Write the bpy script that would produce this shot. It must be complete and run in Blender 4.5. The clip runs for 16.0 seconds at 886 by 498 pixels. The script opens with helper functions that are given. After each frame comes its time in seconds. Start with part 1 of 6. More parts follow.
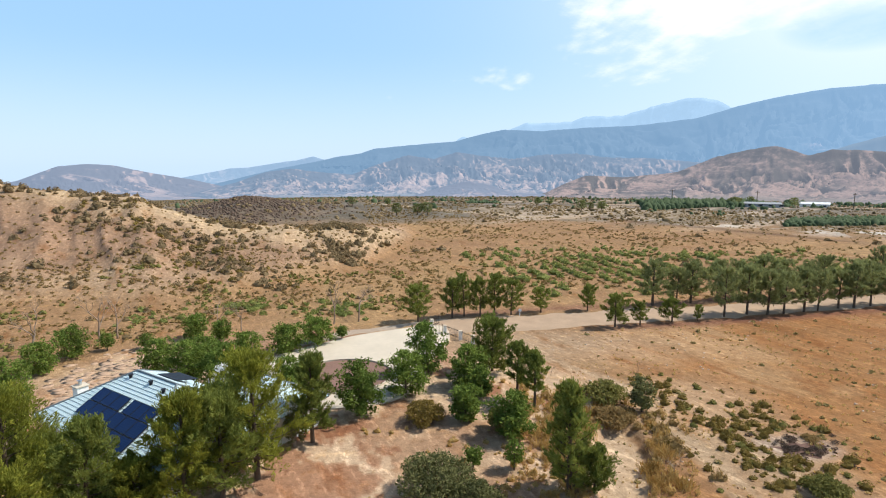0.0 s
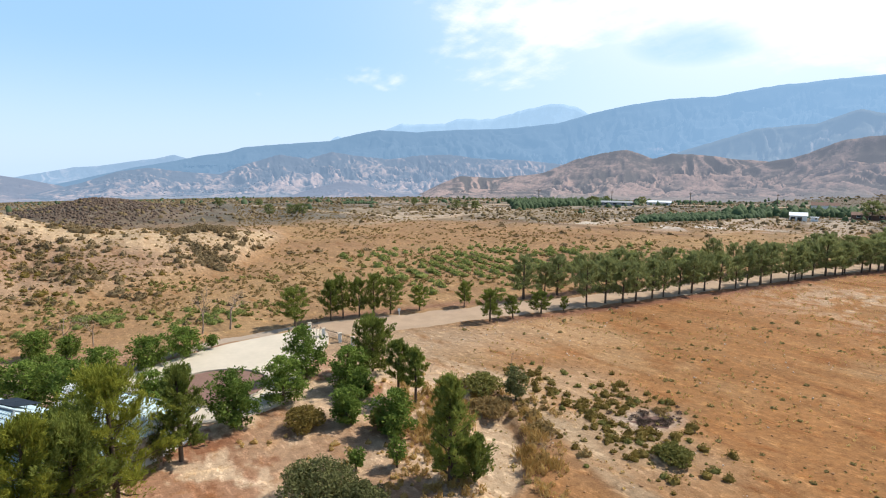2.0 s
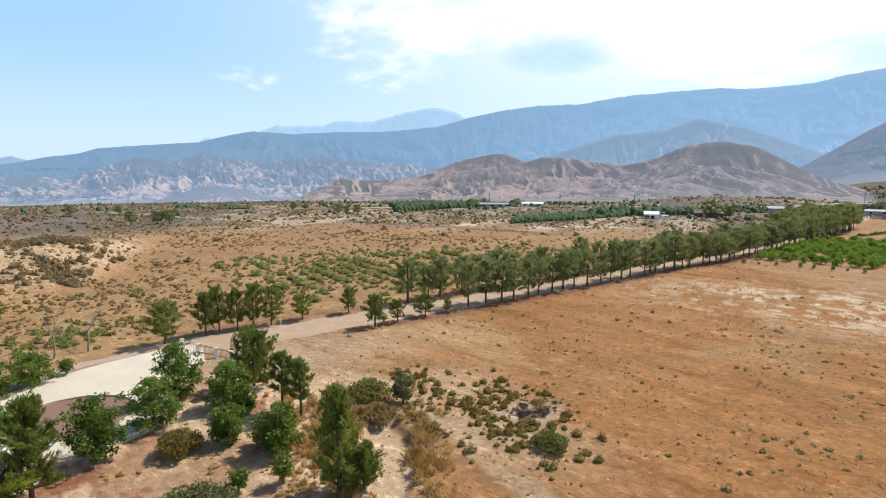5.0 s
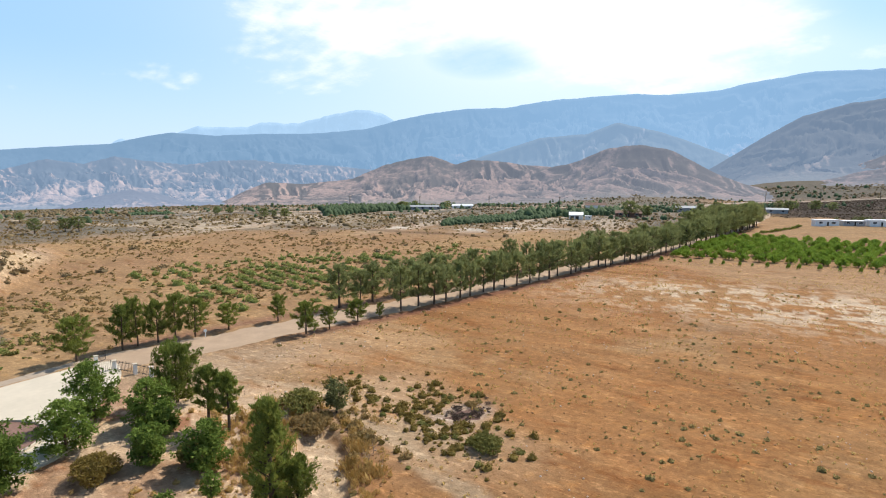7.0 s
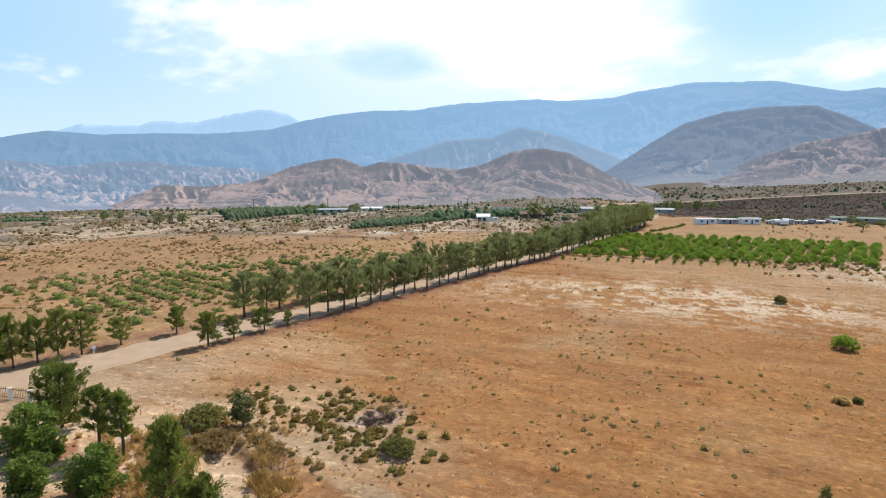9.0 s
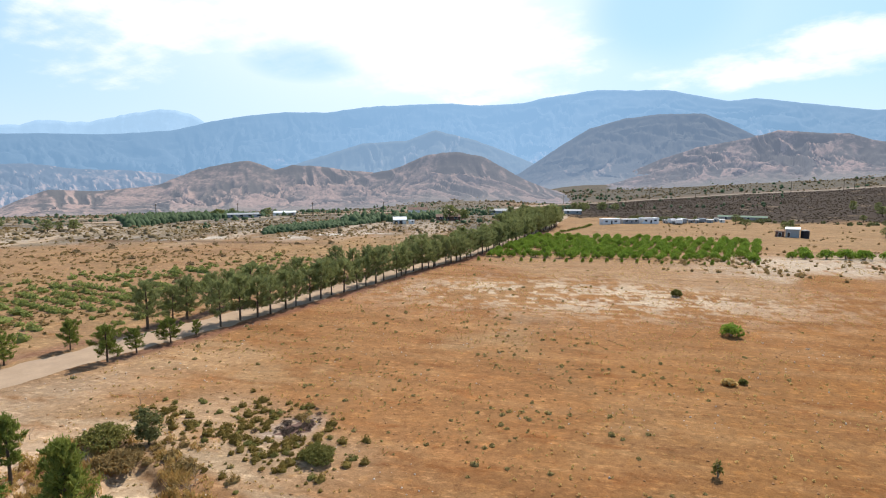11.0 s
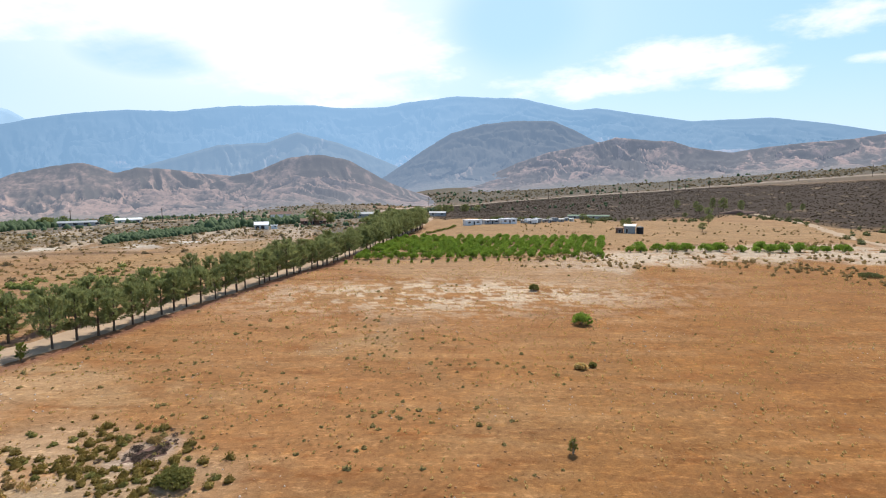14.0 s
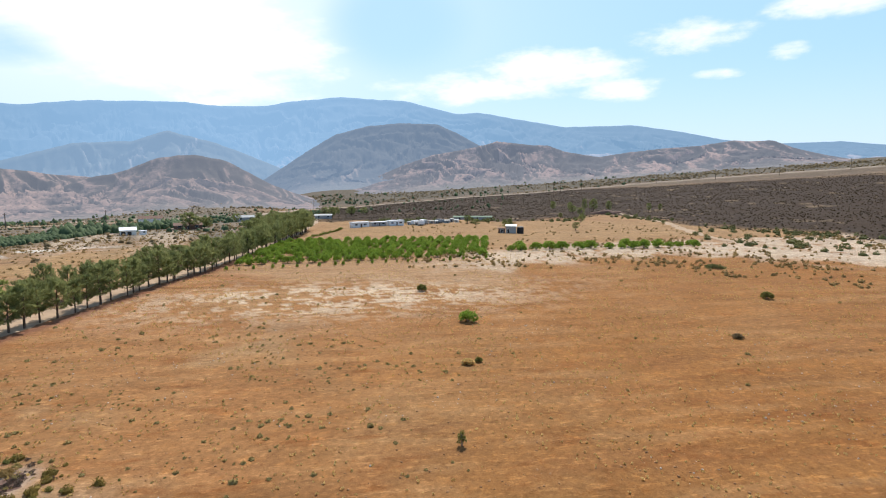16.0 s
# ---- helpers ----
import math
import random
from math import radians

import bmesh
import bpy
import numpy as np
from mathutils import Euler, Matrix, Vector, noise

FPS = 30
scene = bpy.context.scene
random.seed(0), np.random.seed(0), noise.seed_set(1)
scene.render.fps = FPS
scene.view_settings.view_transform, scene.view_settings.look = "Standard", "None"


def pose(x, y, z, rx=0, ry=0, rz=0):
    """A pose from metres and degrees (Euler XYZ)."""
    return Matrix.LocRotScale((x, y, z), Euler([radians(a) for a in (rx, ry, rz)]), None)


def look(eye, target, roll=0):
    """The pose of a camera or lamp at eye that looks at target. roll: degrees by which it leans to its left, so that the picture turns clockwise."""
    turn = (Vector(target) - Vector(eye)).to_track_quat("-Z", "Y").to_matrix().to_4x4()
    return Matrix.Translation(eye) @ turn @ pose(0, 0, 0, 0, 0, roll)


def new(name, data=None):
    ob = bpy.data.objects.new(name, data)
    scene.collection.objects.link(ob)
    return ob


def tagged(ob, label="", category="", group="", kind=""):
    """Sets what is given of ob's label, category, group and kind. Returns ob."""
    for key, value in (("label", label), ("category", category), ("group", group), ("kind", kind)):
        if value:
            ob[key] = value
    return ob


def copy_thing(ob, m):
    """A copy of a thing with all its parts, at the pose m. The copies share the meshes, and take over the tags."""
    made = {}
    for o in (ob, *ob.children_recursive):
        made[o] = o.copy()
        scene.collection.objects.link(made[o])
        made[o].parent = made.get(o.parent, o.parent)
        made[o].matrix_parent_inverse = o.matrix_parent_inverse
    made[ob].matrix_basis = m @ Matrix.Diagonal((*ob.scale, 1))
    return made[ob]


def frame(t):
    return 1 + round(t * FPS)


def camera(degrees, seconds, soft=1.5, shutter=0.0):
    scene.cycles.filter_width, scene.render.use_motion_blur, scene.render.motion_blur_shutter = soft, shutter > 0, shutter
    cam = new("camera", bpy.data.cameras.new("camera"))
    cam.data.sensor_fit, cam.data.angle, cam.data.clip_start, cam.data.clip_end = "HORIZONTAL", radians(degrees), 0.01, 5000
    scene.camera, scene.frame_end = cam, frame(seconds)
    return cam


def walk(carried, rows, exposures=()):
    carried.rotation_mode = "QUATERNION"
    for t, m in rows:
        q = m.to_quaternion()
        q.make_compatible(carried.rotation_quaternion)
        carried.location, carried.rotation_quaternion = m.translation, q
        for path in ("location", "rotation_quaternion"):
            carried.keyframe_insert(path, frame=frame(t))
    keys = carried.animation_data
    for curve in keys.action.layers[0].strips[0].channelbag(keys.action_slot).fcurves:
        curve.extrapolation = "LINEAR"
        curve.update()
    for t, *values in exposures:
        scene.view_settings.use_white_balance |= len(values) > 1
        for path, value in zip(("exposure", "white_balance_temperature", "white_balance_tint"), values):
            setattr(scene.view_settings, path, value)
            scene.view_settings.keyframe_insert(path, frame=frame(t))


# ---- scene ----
cam = camera(76.21, 16.0, soft=1.1)
PATH = [
    (0.0, pose(-0.00, -0.00, 22.00, 81.75, 0.10, 0.01)),
    (0.5, pose(0.04, -0.04, 21.97, 81.74, 0.01, -3.39)),
    (1.0, pose(0.12, -0.04, 21.92, 81.75, -0.06, -6.48)),
    (1.5, pose(0.14, -0.14, 21.89, 81.80, -0.11, -9.50)),
    (2.0, pose(0.02, -0.17, 21.96, 81.81, -0.26, -12.38)),
    (2.5, pose(-0.07, -0.22, 22.01, 81.89, -0.24, -14.14)),
    (3.0, pose(-0.06, -0.25, 22.11, 81.89, -0.23, -15.49)),
    (3.5, pose(-0.11, -0.32, 22.14, 81.99, -0.18, -17.30)),
    (4.0, pose(-0.08, -0.48, 22.21, 82.04, -0.20, -19.81)),
    (6.5, pose(-0.02, -0.52, 22.45, 82.32, -0.08, -29.59)),
    (7.0, pose(-0.05, -0.49, 22.56, 82.38, -0.03, -31.31)),
    (7.5, pose(-0.03, -0.53, 22.67, 82.44, -0.06, -33.32)),
    (8.0, pose(-0.07, -0.56, 22.66, 82.47, -0.13, -35.80)),
    (8.5, pose(-0.04, -0.62, 22.66, 82.54, -0.06, -37.91)),
    (9.0, pose(-0.11, -0.79, 22.84, 82.59, -0.06, -40.46)),
    (11.5, pose(-0.33, -1.09, 22.81, 82.97, 0.05, -51.04)),
    (12.0, pose(-0.30, -1.09, 22.76, 83.01, 0.04, -53.36)),
    (12.5, pose(-0.33, -1.14, 22.71, 83.04, 0.09, -55.62)),
    (13.0, pose(-0.37, -1.27, 22.67, 83.11, 0.14, -57.81)),
    (13.5, pose(-0.43, -1.31, 22.63, 83.15, 0.22, -60.06)),
    (14.0, pose(-0.40, -1.33, 22.63, 83.21, 0.22, -62.38)),
    (14.5, pose(-0.48, -1.33, 22.63, 83.23, 0.22, -64.82)),
    (15.0, pose(-0.62, -1.53, 22.65, 83.28, 0.23, -66.97)),
    (15.5, pose(-0.88, -1.59, 22.65, 83.36, 0.21, -70.75)),
    (16.0, pose(-1.01, -1.64, 22.67, 83.37, 0.17, -73.79)),
]
walk(cam, PATH)

# ---- light ----
SUN_BEARING, SUN_HEIGHT = 80.0, 50.0
SKY_STRENGTH = 0.118
sun_data = bpy.data.lights.new("sun", "SUN")
sun_data.energy, sun_data.angle, sun_data.color = 5.0, radians(0.6), (1.0, 0.95, 0.86)
sun = new("sun", sun_data)
_b, _e = radians(SUN_BEARING), radians(SUN_HEIGHT)
sun.matrix_world = look((math.sin(_b) * math.cos(_e) * 400, math.cos(_b) * math.cos(_e) * 400, math.sin(_e) * 400), (0, 0, 0))
scene.view_settings.exposure = 0.16


class Nodes:
    """A short way to write node trees."""

    def __init__(self, tree):
        self.tree = tree
        tree.nodes.clear()

    def add(self, kind, inputs=(), **props):
        n = self.tree.nodes.new(kind)
        for k, v in props.items():
            if k == "operation":
                n.operation = v
            elif k == "data_type":
                n.data_type = v
            elif k == "blend_type":
                n.blend_type = v
            elif k == "sky_type":
                n.sky_type = v
            elif k == "attribute_name":
                n.attribute_name = v
            elif k == "use_clamp":
                n.use_clamp = v
            elif k == "interpolation_type":
                n.interpolation_type = v
            elif k == "noise_dimensions":
                n.noise_dimensions = v
            elif k == "feature":
                n.feature = v
            elif k == "wave_profile":
                n.wave_profile = v
            elif k == "bands_direction":
                n.bands_direction = v
        for k, v in dict(inputs).items():
            self.put(n.inputs[k], v)
        return n

    def put(self, socket, v):
        if isinstance(v, bpy.types.NodeSocket):
            self.tree.links.new(v, socket)
        elif isinstance(v, bpy.types.Node):
            self.tree.links.new(v.outputs[0], socket)
        else:
            socket.default_value = v

    def math(self, op, a, b=0.0, c=0.0, clamp=False):
        return self.add("ShaderNodeMath", {0: a, 1: b, 2: c}, operation=op, use_clamp=clamp).outputs[0]

    def mix(self, fac, a, b, blend="MIX"):
        n = self.add("ShaderNodeMix", {0: fac, 6: a, 7: b}, data_type="RGBA", blend_type=blend)
        return n.outputs[2]

    def smooth(self, v, lo, hi, out_lo=0.0, out_hi=1.0):
        return self.add("ShaderNodeMapRange", {0: v, 1: lo, 2: hi, 3: out_lo, 4: out_hi}, interpolation_type="SMOOTHSTEP").outputs[0]

    def noise(self, vec, scale, detail=4.0, rough=0.55):
        return self.add("ShaderNodeTexNoise", {"Vector": vec, "Scale": scale, "Detail": detail, "Roughness": rough}).outputs[0]


def build_world():
    world = bpy.data.worlds.new("sky")
    world.use_nodes = True
    scene.world = world
    n = Nodes(world.node_tree)
    sky = n.add("ShaderNodeTexSky", sky_type="NISHITA")
    sky.sun_disc, sky.sun_elevation, sky.sun_rotation = False, radians(SUN_HEIGHT), radians(SUN_BEARING)
    sky.altitude, sky.air_density, sky.dust_density, sky.ozone_density = 300, 1.3, 1.0, 1.5
    way = n.add("ShaderNodeTexCoord").outputs["Generated"]
    sep = n.add("ShaderNodeSeparateXYZ", {0: way})
    bearing = n.math("MULTIPLY", n.math("ARCTAN2", sep.outputs[0], sep.outputs[1]), 57.2958)
    height = n.math("MULTIPLY", n.math("ARCSINE", sep.outputs[2]), 57.2958)
    # cloud banks: bearing, height, half widths, weight
    banks = ((4.8, 8.6, 3.2, 0.9, 0.3), (24, 14.5, 13, 3.6, 1.0), (45, 14.5, 17, 6.0, 1.3), (54, 11.5, 10, 5.0, 1.2),
             (20, 10.0, 8, 2.2, 0.5), (75.5, 9.2, 9, 1.6, 0.85), (85, 10.6, 8, 2.2, 1.0), (91, 8.7, 5, 1.2, 0.9),
             (97, 12.8, 6, 1.5, 1.0), (98.9, 9.5, 2.2, 0.6, 0.95), (104.4, 10.9, 1.9, 0.9, 1.0), (107, 14.2, 5, 1.4, 1.0))
    total = -0.7
    for b, h, wb, wh, weight in banks:
        u = n.math("DIVIDE", n.math("SUBTRACT", bearing, b), wb)
        v = n.math("DIVIDE", n.math("SUBTRACT", height, h), wh)
        d = n.math("ADD", n.math("MULTIPLY", u, u), n.math("MULTIPLY", v, v))
        total = n.math("MAXIMUM", total, n.math("MULTIPLY", n.math("SUBTRACT", 1.15, d), weight))
    spread = n.add("ShaderNodeCombineXYZ", {0: n.math("MULTIPLY", bearing, 0.11), 1: n.math("MULTIPLY", height, 0.26), 2: 0.37})
    puff = n.noise(spread, 1.6, 7.0, 0.56)
    hole = n.math("SUBTRACT", 1.0, n.math("MULTIPLY", n.math("SUBTRACT", 1.1, n.math("ADD", n.math("POWER", n.math("ABSOLUTE", n.math("DIVIDE", n.math("SUBTRACT", bearing, 35.5), 6.0)), 2.0),
                  n.math("POWER", n.math("ABSOLUTE", n.math("DIVIDE", n.math("SUBTRACT", height, 11.0), 2.0)), 2.0)), clamp=True), 0.8))
    gap = n.math("ADD", n.math("POWER", n.math("ABSOLUTE", n.math("DIVIDE", n.math("SUBTRACT", bearing, 69.5), 7.5)), 2.0),
                 n.math("POWER", n.math("ABSOLUTE", n.math("DIVIDE", n.math("SUBTRACT", height, 15.0), 5.0)), 2.0))
    hole = n.math("MULTIPLY", hole, n.math("SUBTRACT", 1.0, n.math("MULTIPLY", n.smooth(gap, 1.3, 0.1), 0.85)))
    cover = n.math("ADD", n.math("MULTIPLY", total, 0.75), n.math("MULTIPLY", n.math("SUBTRACT", puff, 0.5), 2.3))
    cover = n.math("ADD", cover, n.math("MULTIPLY", n.math("SUBTRACT", n.noise(spread, 6.5, 5.0, 0.6), 0.5), 0.65))
    cover = n.math("MULTIPLY", n.smooth(cover, 0.02, 0.95), hole)
    soft = n.math("MULTIPLY", n.smooth(height, 0.0, 12.0, 0.55, 0.0), 1.0)
    deep = n.smooth(height, 14.0, 50.0, 0.7, 0.0)
    base = n.mix(soft, n.mix(deep, sky.outputs[0], (3.3, 5.8, 8.8, 1)), (6.3, 7.5, 8.9, 1))
    tint = n.mix(n.noise(spread, 3.1, 5.0), (7.4, 8.0, 8.4, 1), (9.6, 9.6, 9.5, 1))
    # bright veil of thin cloud below the sun
    veil = n.math("ADD", n.math("POWER", n.math("DIVIDE", n.math("SUBTRACT", bearing, 43.0), 33.0), 2.0), n.math("POWER", n.math("DIVIDE", n.math("SUBTRACT", height, 16.0), 13.0), 2.0))
    veil = n.math("MULTIPLY", n.math("EXPONENT", n.math("MULTIPLY", veil, -1.6)), n.math("MULTIPLY", hole, 0.78))
    base = n.mix(veil, base, (9.0, 9.3, 9.5, 1))
    colour = n.mix(n.math("MULTIPLY", cover, 0.9), base, tint)
    bg = n.add("ShaderNodeBackground", {0: colour, 1: SKY_STRENGTH})
    out = n.add("ShaderNodeOutputWorld")
    world.node_tree.links.new(bg.outputs[0], out.inputs[0])


build_world()


# ---- materials ----
def material(name):
    m = bpy.data.materials.new(name)
    m.use_nodes = True
    return m, Nodes(m.node_tree)


def finish(n, shader):
    out = n.add("ShaderNodeOutputMaterial")
    n.tree.links.new(shader.outputs[0], out.inputs[0])


def plain(name, colour, rough=0.8, scale=2.0, vary=0.25, metal=0.0, bump=0.0, spec=0.3):
    """A surface with grain at two sizes."""
    m, n = material(name)
    pos = n.add("ShaderNodeTexCoord").outputs["Object"]
    a, b = n.noise(pos, scale, 5.0), n.noise(pos, scale * 7.3, 3.0)
    k = n.math("ADD", n.math("MULTIPLY", n.math("SUBTRACT", a, 0.5), 2 * vary), n.math("MULTIPLY", n.math("SUBTRACT", b, 0.5), vary))
    k = n.math("ADD", k, 1.0)
    col = n.mix(1.0, (*colour, 1), n.add("ShaderNodeCombineXYZ", {0: k, 1: k, 2: k}).outputs[0], "MULTIPLY")
    p = n.add("ShaderNodeBsdfPrincipled", {"Base Color": col, "Roughness": rough, "Metallic": metal, "Specular IOR Level": spec})
    if bump:
        p_b = n.add("ShaderNodeBump", {"Height": b, "Strength": bump, "Distance": 0.05})
        n.put(p.inputs["Normal"], p_b)
    finish(n, p)
    return m


def foliage(name, dark, light, clear=0.25, rough=0.7):
    """Leaves: each its own shade, some light passes through."""
    m, n = material(name)
    geo = n.add("ShaderNodeNewGeometry")
    own = n.add("ShaderNodeObjectInfo").outputs["Random"]
    k = n.math("ADD", n.math("MULTIPLY", geo.outputs["Random Per Island"], 0.6), n.math("MULTIPLY", own, 0.4))
    pos = n.add("ShaderNodeTexCoord").outputs["Object"]
    k = n.math("ADD", n.math("MULTIPLY", k, 0.7), n.math("MULTIPLY", n.smooth(n.noise(pos, 1.3, 3.0), 0.35, 0.65), 0.3))
    col = n.mix(k, (*dark, 1), (*light, 1))
    d = n.add("ShaderNodeBsdfPrincipled", {"Base Color": col, "Roughness": rough, "Specular IOR Level": 0.06})
    t = n.add("ShaderNodeBsdfTranslucent", {0: col})
    mixed = n.add("ShaderNodeMixShader", {0: clear, 1: d, 2: t})
    finish(n, mixed)
    return m


def ground_material():
    m, n = material("dry_soil")
    pos = n.add("ShaderNodeTexCoord").outputs["Object"]
    soil = n.add("ShaderNodeVertexColor").outputs[0]
    turned = n.add("ShaderNodeMapping", {0: pos, 2: (0, 0, radians(63))}).outputs[0]
    stretched = n.add("ShaderNodeMapping", {0: turned, 3: (0.35, 1.0, 1.0)}).outputs[0]
    big, mid = n.noise(pos, 0.05, 4.0), n.noise(stretched, 0.22, 8.0, 0.7)
    fine, grit = n.noise(pos, 1.4, 7.0, 0.72), n.noise(pos, 7.0, 4.0, 0.7)
    k = n.math("ADD", 1.0, n.math("MULTIPLY", n.math("SUBTRACT", big, 0.5), 0.35))
    k = n.math("ADD", k, n.math("MULTIPLY", n.math("SUBTRACT", mid, 0.5), 0.95))
    k = n.math("ADD", k, n.math("MULTIPLY", n.math("SUBTRACT", fine, 0.5), 1.3))
    k = n.math("ADD", k, n.math("MULTIPLY", n.math("SUBTRACT", grit, 0.5), 0.7))
    col = n.mix(1.0, soil, n.add("ShaderNodeCombineXYZ", {0: k, 1: k, 2: k}).outputs[0], "MULTIPLY")
    # straw-coloured and rusty patches, then flecks of clods, stubble and pale crumbs
    straw = n.smooth(n.noise(pos, 0.55, 6.0, 0.68), 0.52, 0.70)
    col = n.mix(straw, col, n.mix(1.0, col, (1.38, 1.36, 1.24, 1), "MULTIPLY"))
    rust = n.smooth(n.noise(stretched, 0.33, 6.0, 0.65), 0.52, 0.72)
    col = n.mix(rust, col, n.mix(1.0, col, (0.80, 0.64, 0.50, 1), "MULTIPLY"))
    crumb = n.smooth(n.noise(stretched, 1.5, 6.0, 0.8), 0.53, 0.62)
    col = n.mix(n.math("MULTIPLY", crumb, 0.95), col, n.mix(1.0, col, (1.5, 1.55, 1.6, 1), "MULTIPLY"))
    clod = n.smooth(n.noise(pos, 1.1, 7.0, 0.8), 0.53, 0.62)
    col = n.mix(n.math("MULTIPLY", clod, 0.8), col, n.mix(1.0, col, (0.66, 0.59, 0.53, 1), "MULTIPLY"))
    p = n.add("ShaderNodeBsdfPrincipled", {"Base Color": col, "Roughness": 0.95, "Specular IOR Level": 0.1})
    p_b = n.add("ShaderNodeBump", {"Height": n.math("ADD", fine, n.math("MULTIPLY", mid, 1.2)), "Strength": 0.55, "Distance": 0.22})
    n.put(p.inputs["Normal"], p_b)
    finish(n, p)
    return m


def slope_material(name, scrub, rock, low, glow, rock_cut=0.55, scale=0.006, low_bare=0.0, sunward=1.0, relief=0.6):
    """Scrub-covered slopes with bare pale rock on the spurs. glow: haze of the far air, painted in as emission,
    stronger below the sun.
    """
    m, n = material(name)
    pos = n.add("ShaderNodeTexCoord").outputs["Object"]
    share = n.add("ShaderNodeVertexColor").outputs[0]          # r: bareness, g: height up the slope
    sep = n.add("ShaderNodeSeparateColor", {0: share})
    a, b = n.noise(pos, scale, 8.0, 0.65), n.noise(pos, scale * 9, 6.0, 0.7)
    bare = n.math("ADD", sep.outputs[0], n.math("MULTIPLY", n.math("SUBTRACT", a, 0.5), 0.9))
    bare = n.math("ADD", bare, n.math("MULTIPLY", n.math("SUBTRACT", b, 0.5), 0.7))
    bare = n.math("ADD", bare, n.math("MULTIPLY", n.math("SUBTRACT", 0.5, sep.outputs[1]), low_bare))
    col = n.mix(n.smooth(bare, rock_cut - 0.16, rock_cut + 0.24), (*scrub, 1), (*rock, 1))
    col = n.mix(n.smooth(sep.outputs[1], 0.34, 0.04), col, (*low, 1))
    dots = n.smooth(n.noise(pos, scale * 16, 3.0, 0.6), 0.54, 0.64)
    col = n.mix(n.math("MULTIPLY", dots, 0.75), col, (*scrub, 1))
    speck = n.math("ADD", 0.6, n.math("MULTIPLY", b, 0.8))
    col = n.mix(1.0, col, n.add("ShaderNodeCombineXYZ", {0: speck, 1: speck, 2: speck}).outputs[0], "MULTIPLY")
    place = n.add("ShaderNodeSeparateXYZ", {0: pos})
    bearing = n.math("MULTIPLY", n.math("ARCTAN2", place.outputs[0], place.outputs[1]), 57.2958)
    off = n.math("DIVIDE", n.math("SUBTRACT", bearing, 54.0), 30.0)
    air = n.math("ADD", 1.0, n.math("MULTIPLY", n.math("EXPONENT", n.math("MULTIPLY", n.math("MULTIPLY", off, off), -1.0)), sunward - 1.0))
    # base colour dimmed below the sun, haze put into the colour
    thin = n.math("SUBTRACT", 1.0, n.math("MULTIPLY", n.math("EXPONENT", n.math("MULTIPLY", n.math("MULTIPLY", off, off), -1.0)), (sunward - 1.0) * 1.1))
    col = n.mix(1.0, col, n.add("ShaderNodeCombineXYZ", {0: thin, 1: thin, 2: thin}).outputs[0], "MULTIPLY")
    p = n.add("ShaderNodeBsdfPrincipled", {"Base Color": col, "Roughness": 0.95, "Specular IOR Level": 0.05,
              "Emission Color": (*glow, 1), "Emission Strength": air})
    p_b = n.add("ShaderNodeBump", {"Height": n.math("ADD", a, n.math("MULTIPLY", b, 0.4)), "Strength": relief, "Distance": 0.025 / scale})
    n.put(p.inputs["Normal"], p_b)
    finish(n, p)
    return m


def tile_material():
    m, n = material("pale_roof_tile")
    uv = n.add("ShaderNodeUVMap").outputs[0]
    pos = n.add("ShaderNodeTexCoord").outputs["Object"]
    wave = n.add("ShaderNodeTexWave", {"Vector": uv, "Scale": 1.05, "Distortion": 0.0}, bands_direction="X").outputs["Fac"]
    blot, grain = n.noise(pos, 0.9, 5.0), n.noise(pos, 9.0, 4.0)
    k = n.math("ADD", 0.8, n.math("ADD", n.math("MULTIPLY", blot, 0.25), n.math("MULTIPLY", grain, 0.15)))
    col = n.mix(1.0, (0.50, 0.62, 0.64, 1), n.add("ShaderNodeCombineXYZ", {0: k, 1: k, 2: k}).outputs[0], "MULTIPLY")
    p = n.add("ShaderNodeBsdfPrincipled", {"Base Color": col, "Roughness": 0.5, "Specular IOR Level": 0.45})
    p_b = n.add("ShaderNodeBump", {"Height": wave, "Strength": 0.9, "Distance": 0.05})
    n.put(p.inputs["Normal"], p_b)
    finish(n, p)
    return m


def cell_material():
    m, n = material("solar_cells")
    uv = n.add("ShaderNodeUVMap").outputs[0]
    sep = n.add("ShaderNodeSeparateXYZ", {0: uv})
    lines = 0.0
    for axis in (0, 1):
        f = n.math("FRACT", n.math("DIVIDE", sep.outputs[axis], 0.165))
        e = n.math("ABSOLUTE", n.math("SUBTRACT", f, 0.5))
        lines = n.math("MAXIMUM", lines, n.smooth(e, 0.44, 0.49))
    col = n.mix(lines, (0.003, 0.014, 0.06, 1), (0.02, 0.045, 0.12, 1))
    p = n.add("ShaderNodeBsdfPrincipled", {"Base Color": col, "Roughness": 0.35, "Specular IOR Level": 0.12})
    finish(n, p)
    return m


